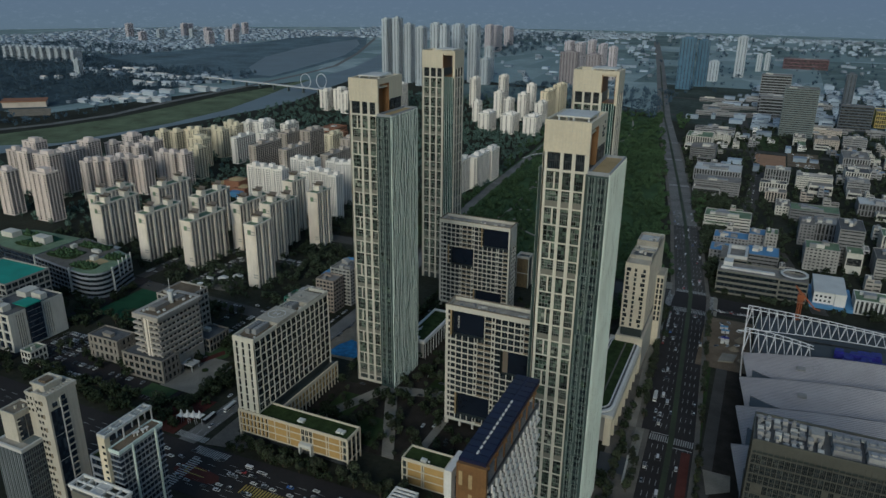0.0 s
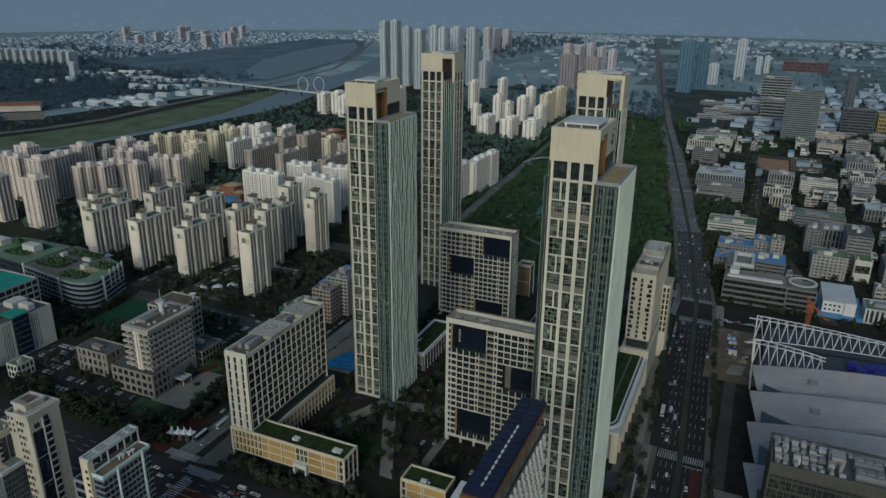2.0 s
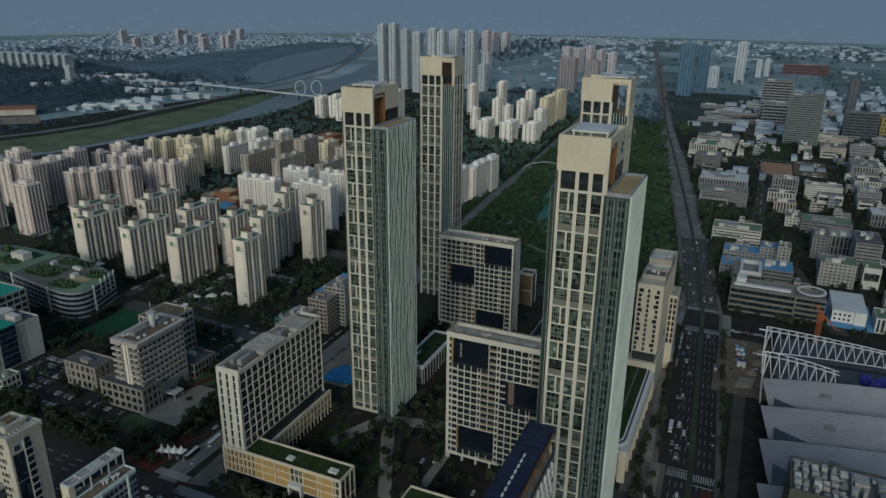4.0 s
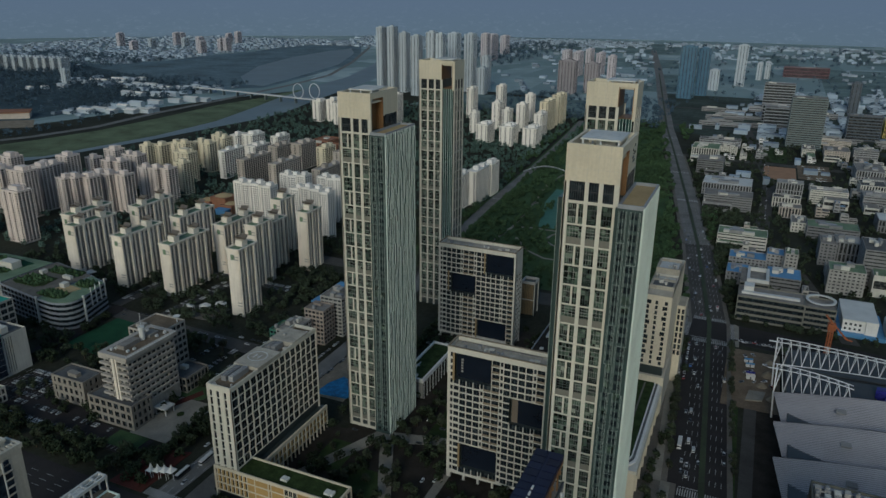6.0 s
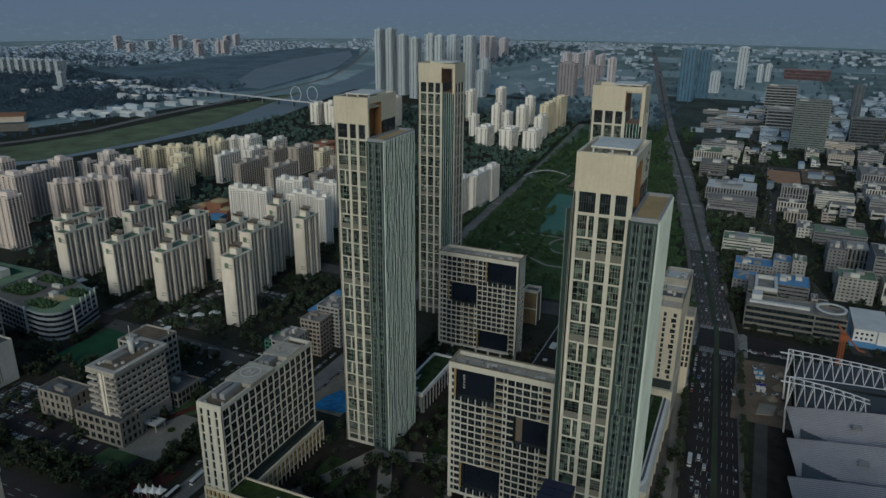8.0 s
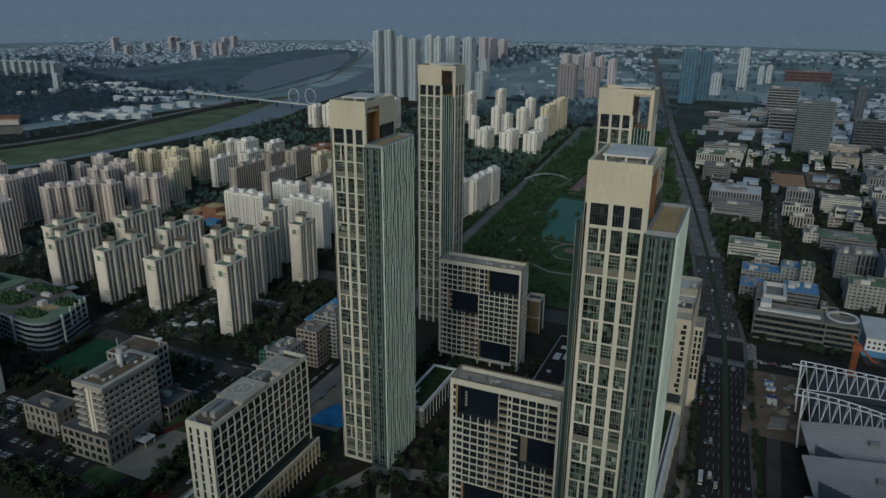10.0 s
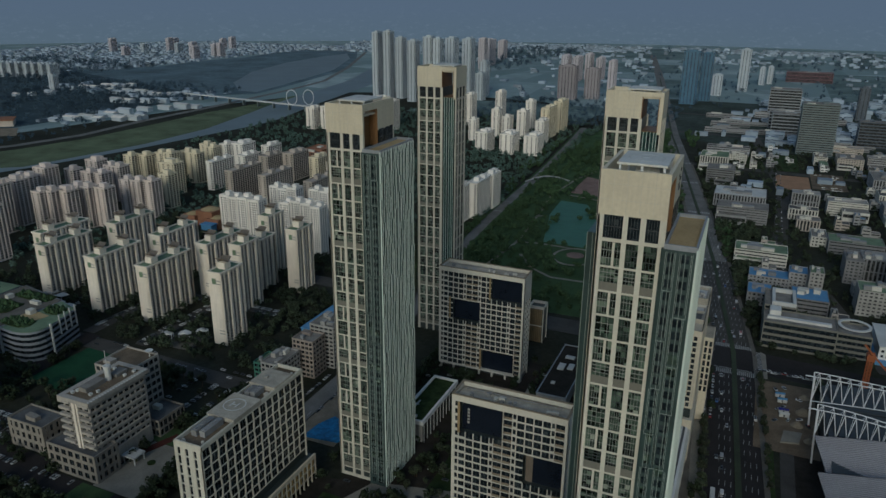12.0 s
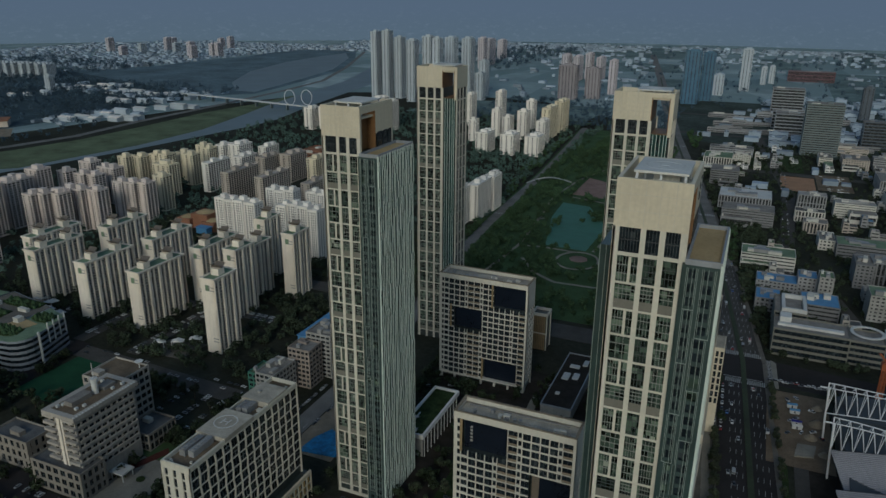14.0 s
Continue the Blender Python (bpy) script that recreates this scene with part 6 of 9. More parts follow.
# ---- apartment estates ----
def estate_block(W, D, H, wall, label, floors):
    """A slab of flats: blank gable to the front, glazed balcony bays on the long side, lift houses on the roof."""
    t = thing("apartment_house", 0, 0, label, "apartment building", "flats of the near estate")
    part("core", Geo().box(0.3, W - 1.1, 0.3, D - 0.3, 0, H - 0.4), CORE, t)
    g = Geo().box(0, W, 0, 0.35, 0, H).box(0, W, D - 0.35, D, 0, H).box(0, 0.35, 0.3, D - 0.3, 0, H)
    f = Facade(t, "right", W)
    n = max(4, round(D / 4.2))
    us, zs = edges(0, D, n), edges(0.6, H, floors)
    for i, u in enumerate(us):
        w = 0.8 if i % 2 == 0 else 0.35
        f.slab(g, max(0, u - w), min(D, u + w), 0, H, -1.2, 0.5 if i % 2 == 0 else 0.1)
    for j in range(floors):
        f.slab(g, 0, D, zs[j], zs[j] + 0.45, -1.2, -0.6)
    for i in range(n):
        w = us[i + 1] - us[i] - 1.0
        part("window_strip", pane_mesh(w, H - 1.2, 1, floors - 1, GLASSD, FRAME if i % 2 == 0 else GREYMETAL), None, t, "", (W - 0.78, us[i] + 0.5, 0.6), 90)
    f.slab(g, 0, D, H - 0.5, H, -1.0, 0.1)
    l = Facade(t, "left", 0)
    for j in range(floors):
        for i in range(n):
            l.slab(g, us[i] + 1, us[i + 1] - 1, zs[j] + 0.8, zs[j] + 1.0, 0, 0.25)
    part("wall", g, wall, t)
    for j in (3, 4, floors - 4, floors - 3):
        part("gable_vent", Geo().box(W * 0.55, W * 0.95, -0.06, 0.0, zs[j] + 0.9, zs[j] + 1.5), GREYC, t)
    part("gable_mark", Geo().box(W * 0.3, W * 0.62, -0.05, 0, H - 6.5, H - 3.0), ROOFGREEN, t, "faded painted mark")
    part("roof_edge", Geo().ring(-0.5, W + 0.5, -0.5, D + 0.5, H, H + 1.0, 0.8), IVORY, t)
    part("roof", Geo().box(0.3, W - 0.3, 0.3, D - 0.3, H - 0.3, H + 0.3), ROOFGREEN, t, "green coated roof")
    k = max(1, round(D / 17))
    for i in range(k):
        y = D * (i + 0.5) / k
        lh = part("lift_house", Geo().box(W * 0.18, W * 0.75, y - 2.6, y + 2.6, H, H + 4.2), IVORY, t)
        for a, b, up in ((y - 3.0, y, -1.0), (y, y + 3.0, 1.0)):
            z0, z1 = (H + 6.6, H + 4.2) if up < 0 else (H + 4.2, H + 6.6)
            part("lift_house_roof", Geo().add([(W * 0.12, a, z0), (W * 0.82, a, z0), (W * 0.82, b, z1), (W * 0.12, b, z1), (W * 0.12, a, z0 + 0.35), (W * 0.82, a, z0 + 0.35), (W * 0.82, b, z1 + 0.35), (W * 0.12, b, z1 + 0.35)], [(0, 1, 5, 4), (1, 2, 6, 5), (2, 3, 7, 6), (3, 0, 4, 7), (4, 5, 6, 7), (3, 2, 1, 0)]), TANROOF, lh, "dark tan butterfly roof")
    return t


def place(tpl, x, y, W, D, first):
    """x, y: the front right corner at the ground."""
    FOOT.append((x - W, x, y, y + D))
    if first:
        tpl.location = ((x - W) * U, y * U, 0)
        return tpl
    return copy_thing(tpl, pose((x - W) * U, y * U, 0))


IV = "ivory slab of flats with dark balcony bays and butterfly lift-house roofs"
tpl = estate_block(9.0, 38.0, 36.5, IVORY, IV, 20)
for k, (x, y) in enumerate(((-453, 374), (-405, 371), (-363, 372), (-466, 381 + 34), (-450, 424 + 6), (-401, 422), (-359, 421), (-333, 423))):
    if k == 3:
        continue
    place(tpl, x, y, 9.0, 38.0, k == 0)
tpl2 = estate_block(9.0, 19.0, 44.5, IVORY, "tall narrow ivory block of flats with butterfly lift-house roof", 24)
for k, (x, y) in enumerate(((-301, 366), (-308, 451), (-322, 410), (-345, 470))):
    place(tpl2, x, y, 9.0, 19.0, k == 0)
tpl3 = estate_block(9.0, 40.0, 36.5, IVORY, IV, 20)
place(tpl3, -478, 392, 9.0, 40.0, True)


def mid_block(x, y, w, d, h, wall, label, group):
    """Flats farther off: ribbed walls and rows of small windows. x, y: the front right corner."""
    t = thing("apartment_house", x - w, y, label, "apartment building", group)
    FOOT.append((x - w, x, y, y + d))
    floors = max(5, round(h / 2.05))
    g = Geo().box(0, w, 0, d, 0, h)
    win = Geo()
    zs = edges(1.0, h - 0.6, floors)
    nf, nr = max(2, round(w / 3.2)), max(2, round(d / 3.6))
    for i, u in enumerate(edges(0, w, nf)):
        g.box(max(-0.1, u - 0.4), min(w + 0.1, u + 0.4), -0.35, 0, 0, h)
    for i, u in enumerate(edges(0, d, nr)):
        g.box(w, w + 0.4, max(0, u - 0.4), min(d, u + 0.4), 0, h)
        g.box(-0.4, 0, max(0, u - 0.4), min(d, u + 0.4), 0, h)
    fu, ru = edges(0, w, nf), edges(0, d, nr)
    for j in range(floors):
        for i in range(nf):
            if (i + nf) % 2:
                win.box(fu[i] + 0.7, fu[i + 1] - 0.7, -0.08, 0, zs[j] + 0.6, zs[j + 1] - 0.3)
        for i in range(nr):
            win.box(w, w + 0.1, ru[i] + 0.6, ru[i + 1] - 0.6, zs[j] + 0.55, zs[j + 1] - 0.25)
    part("wall", g, wall, t)
    part("glazing", win, GLASSJ, t, kind="stuff")
    rg = Geo().ring(-0.4, w + 0.4, -0.4, d + 0.4, h, h + 0.9, 0.6)
    part("roof_edge", rg, wall, t)
    part("lift_house", Geo().box(w * 0.25, w * 0.75, d * 0.3, d * 0.3 + min(6, d * 0.4), h, h + 3.6), wall, t)
    if d > 20 or w > 15:
        part("lift_house", Geo().box(w * 0.3, w * 0.8, d * 0.72, d * 0.72 + min(5, d * 0.2), h, h + 3.2), wall, t)
    return t


PK, YL, BR, WH = "pinkish ribbed block of flats behind the estate", "yellow-ivory block of flats near the river", "grey-brown block of flats", "white block of flats with rows of small windows"
PINKS_NEAR = [(-550, 405, 19.6, 13, 43), (-662, 460, 12, 12, 41), (-640, 456, 14.4, 12, 42), (-607, 454, 21.6, 13, 43), (-615, 478, 17, 12, 41), (-666, 486, 19, 13, 44), (-598, 404, 14, 12, 40)]
PINKS_BEHIND = [(-652, 508, 11, 12, 34), (-628, 500, 13, 12, 38), (-630, 518, 15, 15, 42), (-572, 466, 10, 12, 38), (-566, 472, 13, 12, 38), (-558, 480, 16, 12, 37), (-628, 546, 11, 12, 35), (-640, 585, 16, 13, 35),
         (-608, 548, 11, 12, 34), (-598, 552, 11, 12, 33), (-566, 498, 12, 12, 36), (-556, 500, 12, 12, 36), (-544, 506, 12, 12, 35), (-614, 578, 9, 12, 34), (-598, 574, 12, 13, 35), (-552, 540, 11, 12, 34), (-540, 542, 12, 12, 34), (-530, 546, 11, 12, 34)]
for x, y, w, d, h in PINKS_NEAR + PINKS_BEHIND:
    mid_block(x, y, w, d, h, PINK, PK, "pinkish flats")
YELLOWS = [(-632, 622, 11, 12, 34), (-622, 632, 12, 16, 33), (-612, 645, 11, 12, 34), (-600, 646, 13, 12, 35), (-570, 617, 21.7, 14, 32), (-596, 668, 12, 13, 33), (-582, 664, 13, 12, 33), (-538, 575, 12, 12, 33), (-608, 712, 12, 13, 32), (-596, 706, 9, 13, 31)]
for x, y, w, d, h in YELLOWS:
    mid_block(x, y, w, d, h, YELLOWISH, YL, "yellow-ivory flats")
for x, y, w, d, h, m in ((-548, 648, 8, 34, 30, WHITER), (-496, 616, 9, 46, 32, BROWNISH), (-455, 614, 9, 44, 32, BROWNISH), (-402, 612, 9, 44, 32, BROWNISH), (-455, 704, 11, 22, 32, YELLOWISH), (-590, 722, 10, 18, 32, WHITER),
                         (-574, 730, 15, 24, 32, WHITER), (-540, 734, 10, 24, 32, WHITER), (-560, 716, 13, 28, 22, WHITER), (-512, 694, 12, 28, 30, BROWNISH), (-496, 718, 14, 30, 30, BROWNISH), (-430, 700, 12, 26, 30, BROWNISH), (-406, 690, 12, 24, 30, WHITER)):
    mid_block(x, y, w, d, h, m, BR if m is BROWNISH else WH, "flats by the school")


def stepped_slab(x0, y0, steps, d, h, label):
    """White flats in a row of stepped bays that face the front, each with columns of small windows."""
    t = thing("apartment_house", x0, y0, label, "apartment building", "white slab flats")
    w_all = sum(w for w, _, _ in steps)
    FOOT.append((x0, x0 + w_all, y0 - 3, y0 + d))
    x = 0.0
    for w, out, dh in steps:
        hh = h + dh
        bay = part("bay", Geo().box(x, x + w, -out, d - out, 0, hh), WHITER, t)
        win = Geo()
        zs = edges(1.0, hh - 0.8, round(hh / 2.0))
        for j in range(len(zs) - 1):
            for u, ww in ((0.14, 0.13), (0.42, 0.10), (0.60, 0.10), (0.80, 0.09)):
                win.box(x + w * u, x + w * (u + ww), -out - 0.08, -out, zs[j] + 0.55, zs[j + 1] - 0.35)
            for k in range(3):
                win.box(x + w, x + w + 0.08, -out + d * (0.15 + 0.28 * k), -out + d * (0.15 + 0.28 * k) + 1.2, zs[j] + 0.55, zs[j + 1] - 0.35)
        part("glazing", win, GLASSJ, bay, kind="stuff")
        part("pilaster", Geo().box(x - 0.1, x + 0.5, -out - 0.5, -out, 0, hh + 0.6), WHITER, bay)
        part("roof_edge", Geo().ring(x + 0.02, x + w - 0.02, -out, d - out, hh, hh + 0.9, 0.4), WHITER, bay)
        part("lift_house", Geo().box(x + w * 0.3, x + w * 0.75, d * 0.35, d * 0.75, hh, hh + 2.8), WHITER, bay)
        x += w


SW = "white stepped slab of flats with columns of small windows"
stepped_slab(-427, 516, [(9.5, 0, 0), (9, 1.2, -0.6), (10, 2.4, 0.4), (10.5, 1.0, -0.8)], 11, 40.5, SW)
stepped_slab(-371, 521, [(9, 2.0, -1.0), (9.5, 0, 0.5), (10, 1.4, 0), (9, 2.6, -1.2)], 11, 41.0, SW)
stepped_slab(-412, 562, [(9, 0, 0), (9.5, 1.5, -0.8), (9, 0.4, 0.5)], 11, 39.0, SW)
stepped_slab(-374, 566, [(9.5, 1.0, 0), (9, 0, -1.0), (10, 1.6, 0.3)], 11, 39.5, SW)
# school of red brick, and the stepped brick hall among the flats
block("school", -560, -500, 800, 812, 14, BRICK, "red brick school with several wings", rows=4, panes=False, plant=1, roof=BRICK)
block("school", -545, -520, 812, 842, 15, BRICK, "red brick school wing", rows=4, panes=False, plant=1, roof=BRICK)
block("school", -480, -440, 770, 782, 12, BRICK, "red brick school hall with pale roof", rows=3, panes=False, plant=0, roof=PADTOP)
br = thing("community_hall", -494.0, 542.0, "stepped red-brick community hall with curved roofs", "building")
FOOT.append((-500, -446, 530, 576))
for k, (a, b, c, d, h) in enumerate(((0, 14, 0, 14, 9), (12, 30, 4, 22, 13), (26, 40, 0, 16, 8), (8, 24, 18, 30, 7))):
    part("wing", Geo().box(a, b, c, d, 0, h), BRICK, br)
    part("wing_roof", Geo().cyl((a + b) / 2, (c + d) / 2, (b - a) * 0.45, h, h + 1.6, 14, r2=(b - a) * 0.2), SAND, br)
part("blue_roof", Geo().box(28, 41, -10, -2, 6, 6.6).box(29, 40, -9.5, -2.5, 0, 6), BLUEROOF, br, "blue sheet roof")
# white slabs by the park
for x, y, d in ((-268, 640, 30), (-261, 668, 36), (-259, 706, 22)):
    mid_block(x, y, 10, d, 33, WHITER, WH, "white flats by the park")
# flats beyond the park
for x, y, w, d, h, m in ((-456, 1153, 11, 22, 48, WHITER), (-402, 1030, 10, 14, 30, WHITER), (-430, 1225, 11, 22, 46, WHITER), (-381, 1072, 12, 16, 40, WHITER), (-362, 1062, 11, 18, 32, WHITER), (-358, 958, 16, 30, 26, WHITER), (-323, 958, 17, 30, 26, WHITER),
                         (-341, 1072, 13, 20, 40, WHITER), (-350, 1140, 12, 14, 46, WHITER), (-291, 964, 18, 30, 25, WHITER), (-310, 1085, 12, 44, 44, YELLOWISH), (-308, 1150, 13, 38, 46, YELLOWISH), (-306, 1045, 12, 26, 32, WHITER), (-545, 1044, 16, 30, 44, WHITER), (-570, 1060, 16, 30, 46, WHITER), (-600, 1080, 14, 24, 38, WHITER), (-640, 1020, 14, 22, 34, WHITER), (-615, 1000, 14, 22, 32, WHITER), (-660, 1010, 14, 22, 32, WHITER)):
    mid_block(x, y, w, d, h, m, "white block of flats beyond the park", "flats beyond the park")
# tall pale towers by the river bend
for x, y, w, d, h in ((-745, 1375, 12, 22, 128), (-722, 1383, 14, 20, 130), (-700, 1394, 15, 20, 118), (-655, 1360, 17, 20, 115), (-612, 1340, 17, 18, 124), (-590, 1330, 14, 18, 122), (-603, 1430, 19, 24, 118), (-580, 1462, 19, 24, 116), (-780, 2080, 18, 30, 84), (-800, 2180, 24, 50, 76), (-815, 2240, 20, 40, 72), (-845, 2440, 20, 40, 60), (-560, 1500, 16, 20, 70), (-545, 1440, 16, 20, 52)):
    mid_block(x, y, w, d, h, HAZEDGREY if y < 2000 else HAZEDPINK, "tall pale tower by the river bend", "tall pale towers")
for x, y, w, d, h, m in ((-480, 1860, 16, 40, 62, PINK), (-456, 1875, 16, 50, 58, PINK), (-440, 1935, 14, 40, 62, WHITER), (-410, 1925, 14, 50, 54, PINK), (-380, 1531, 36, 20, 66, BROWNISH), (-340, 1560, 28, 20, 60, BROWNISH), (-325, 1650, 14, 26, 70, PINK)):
    mid_block(x, y, w, d, h, HAZEDPINK if m is not BROWNISH else HAZEDBROWN, "far pinkish-brown tower block", "far tower blocks")

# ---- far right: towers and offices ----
for x, y, w, d, h, m, lab in ((-152, 1572, 29, 22, 100, BLUETOWER, "tall blue glass twin tower"), (-130, 1634, 22, 22, 93, BLUETOWER, "tall blue glass twin tower"), (-66, 1850, 20, 30, 90, HAZEDGREY, "far slender white tower"), (-32, 2011, 12, 30, 40, HAZEDGREY, "far white block of flats"), (-14, 2045, 12, 30, 40, HAZEDGREY, "far white block of flats"), (-115, 1741, 19, 30, 42, HAZEDGREY, "far pale office block"), (135, 1492, 15, 15, 54, FARNAVY, "far dark slim tower")):
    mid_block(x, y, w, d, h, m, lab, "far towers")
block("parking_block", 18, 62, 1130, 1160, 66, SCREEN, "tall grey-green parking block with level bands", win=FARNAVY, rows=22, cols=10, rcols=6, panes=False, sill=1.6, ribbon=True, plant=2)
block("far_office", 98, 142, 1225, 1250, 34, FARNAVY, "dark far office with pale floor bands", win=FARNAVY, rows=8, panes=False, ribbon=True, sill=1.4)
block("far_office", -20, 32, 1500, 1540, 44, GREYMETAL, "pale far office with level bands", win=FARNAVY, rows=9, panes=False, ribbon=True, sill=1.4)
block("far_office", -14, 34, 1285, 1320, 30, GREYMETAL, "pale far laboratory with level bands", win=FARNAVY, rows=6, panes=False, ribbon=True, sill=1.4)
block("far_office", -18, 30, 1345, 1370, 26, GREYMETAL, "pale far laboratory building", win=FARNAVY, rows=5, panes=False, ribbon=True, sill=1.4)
block("red_hall", 18, 124, 2125, 2160, 24, mat("red_cladding", (0.17, 0.085, 0.105), 0.7), "far long red hall", rows=3, panes=False)
block("yellow_hall", 150, 190, 1262, 1300, 24, mat("yellow_cladding", (0.50, 0.40, 0.12), 0.7), "far bright yellow hall", rows=4, panes=False)

# ---- laboratories and workshops beyond the crossing ----
LAB = "pale laboratory building in the works quarter"
LABS_FAR = [(-92, -38, 1080, 1108, 9, LABWALL, ROOF, LAB), (-92, -60, 972, 1020, 14, LABWALL, ROOFGREEN, LAB), (-62, -40, 1030, 1052, 12, LABWALL, ROOF, LAB), (-79, -50, 905, 945, 13, LABWALL, ROOFDK, "laboratory with dark flat roof"),
         (-64, -16, 805, 850, 10, LABWALL, ROOF, LAB), (-58, -14, 752, 784, 13, OFFWHITE, ROOF, "white laboratory with dark window bays"), (7, 32, 835, 850, 13, OFFWHITE, ROOFDK, LAB), (4, 29, 792, 806, 11, OFFWHITE, ROOF, LAB), (10, 29, 756, 772, 9, LABWALL, ROOF, LAB), (20, 32, 712, 738, 8, OFFWHITE, ROOF, LAB)]
LABS_MIDDLE = [(38, 72, 806, 840, 15, LABWALL, ROOF, "pale office with striped windows"), (88, 116, 925, 985, 13, LABWALL, ROOF, LAB), (88, 112, 860, 910, 11, LABWALL, ROOF, LAB), (85, 106, 802, 846, 11, LABWALL, ROOF, LAB), (29, 100, 1140, 1168, 9, LABWALL, ROOF, "long low grey workshop"), (37, 52, 1036, 1095, 9, LABWALL, ROOF, LAB), (62, 91, 1046, 1092, 10, LABWALL, ROOF, LAB), (96, 124, 1056, 1086, 12, LABWALL, ROOF, LAB)]
LABS_NEAR = [(-37, 1, 640, 668, 11, OFFWHITE, PADTOP, "white factory hall with upright piers"), (-25, 2, 598, 616, 7, BLUEROOF, BLUEROOF, "low workshop with blue roof"), (-25, -10, 560, 580, 8, BLUEROOF, BLUEROOF, "low workshop with blue roof"),
         (1, 13, 600, 616, 13, BLUEROOF, BLUEROOF, "small blue-roofed workshop building"), (13, 22, 590, 604, 15, LABWALL, ROOFGREEN, "tall grey plant house"), (2, 24, 555, 578, 9, LABWALL, BLUEROOF, "long workshop with blue roof"),
         (63, 80, 575, 622, 23, LABWALL, ROOF, "pale six-storey office building"), (38, 50, 630, 655, 14, LABWALL, ROOF, LAB), (49, 66, 636, 658, 15, LABWALL, ROOF, LAB), (41, 64, 570, 590, 14, LABWALL, ROOF, "grey workshop with blue awnings"), (32, 72, 680, 722, 11, OFFWHITE, PADTOP, "white hall with rounded end"), (98, 118, 634, 656, 12, OFFWHITE, ROOFGREEN, LAB),
         (70, 95, 498, 516, 8, PADTOP, PADTOP, "long pale arched shed"), (90, 130, 730, 770, 12, LABWALL, ROOF, LAB), (88, 120, 560, 600, 14, LABWALL, ROOF, LAB), (122, 160, 640, 690, 12, LABWALL, ROOF, LAB), (130, 170, 800, 850, 13, LABWALL, ROOF, LAB)]
lr = random.Random(77)
for x0, x1, y0, y1, h, w_, rf_, lab in LABS_FAR + LABS_MIDDLE + LABS_NEAR:
    w2 = LABWALL if w_ is BLUEROOF else (lr.choice((LABWALL, OFFWHITE, LABWALL, BROWNISH, LABWALL, GREYC)) if w_ is LABWALL else lr.choice((w_, LABWALL)))
    r2 = rf_ if rf_ in (BLUEROOF, ROOFGREEN) else lr.choice((ROOF, PADTOP, ROOFDK, GREYC, ROOF, ROOFGREEN))
    W, D = x1 - x0, y1 - y0
    style = lr.randrange(3)
    kw = ({"ribbon": True, "sill": 1.4}, {"pier": 1.3, "sill": 1.1}, {"rows": max(1, round(h / 6.5)), "pier": 1.1, "sill": 0.6})[style]
    cut = lr.choice((0.55, 0.68, 0.8)) if W * D > 600 else 1.0
    lb = block("laboratory", x0, x1, y0 + D * (1 - cut), y1, h * lr.uniform(0.9, 1.25), w2, lab, "building", "works quarter", panes=False, roof=r2, plant=4, parapet=0.6, **kw)
    if cut < 1:
        k = D * (1 - cut)
        a_, b_ = (0, W * 0.6) if lr.random() < 0.5 else (W * 0.35, W)
        ah = h * lr.uniform(0.4, 0.7)
        an = part("annex", Geo().box(a_, b_, -k, -0.05, 0, ah), lr.choice((w2, OFFWHITE, LABWALL)), lb)
        part("annex_window", Geo().box(a_ + 0.8, b_ - 0.8, -k - 0.06, -k, ah * 0.4, ah * 0.75), GLASSJ, an, "dark window band")
        part("annex_roof", Geo().box(a_ + 0.4, b_ - 0.4, -k + 0.4, -0.3, ah, ah + 0.12), lr.choice((ROOF, PADTOP, ROOFDK, ROOFGREEN)), an)
        part("yard_wall", Geo().box(a_ + 1, a_ + 2.2, -k + 1, -k + 3.5, ah, ah + 1.6), OFFWHITE, an)
gb = block("glazed_institute", -15, 24, 496, 516, 16, OLIVEGREY, "grey glazed institute with long window bands", rows=4, cols=12, rcols=5, ribbon=True, pier=0.5, plant=0, sill=1.3)
part("roof_unit", Geo().box(2, 36, 6, 9, 16, 17.4), PADTOP, gb)
part("roof_box", Geo().box(3, 9, 10, 18, 16, 20), PADTOP, gb)
gb = block("glazed_institute", -15, 3, 517, 545, 18, OLIVEGREY, "grey glazed institute wing with white portal frame", rows=5, ribbon=True, pier=0.5, sill=1.3, plant=0)
part("portal", Geo().ring(4, 17.5, 2, 27, 18, 20.5, 1.8), PADTOP, gb, "white portal frame")
gb = block("glazed_institute", 24.2, 42, 500, 518, 14, OLIVEGREY, "grey glazed institute with a round roof ring", rows=4, ribbon=True, pier=0.5, sill=1.3, plant=0)
ringg = Geo().annulus(9, 9, 7.2, 8.8, 16.7, 17.3)
part("roof_ring", ringg, PADTOP, gb, "pale round roof ring")
wh = thing("works_hall", 46, 500, "white works hall with blue plinth", "building")
FOOT.append((44, 70, 492, 536))
part("wall", Geo().box(0, 19, 0, 34, 2.5, 10), WHITE, wh)
part("plinth", Geo().box(-2, 24, -3, 34, 0, 2.6), BLUEROOF, wh, "blue plinth wall")
part("roof", Geo().box(-0.3, 19.3, -0.3, 34.3, 10, 10.6), PADTOP, wh)
for i in range(4):
    for z in (4.0, 7.0):
        part("window", pane_mesh(1.3, 1.4, 0, 0, GLASSD, DARKMETAL), None, wh, "", (1.2 + 2.6 * i, -0.02, z))
part("porch", Geo().box(12.5, 19, -1.5, 0, 0, 11), WHITE, wh)

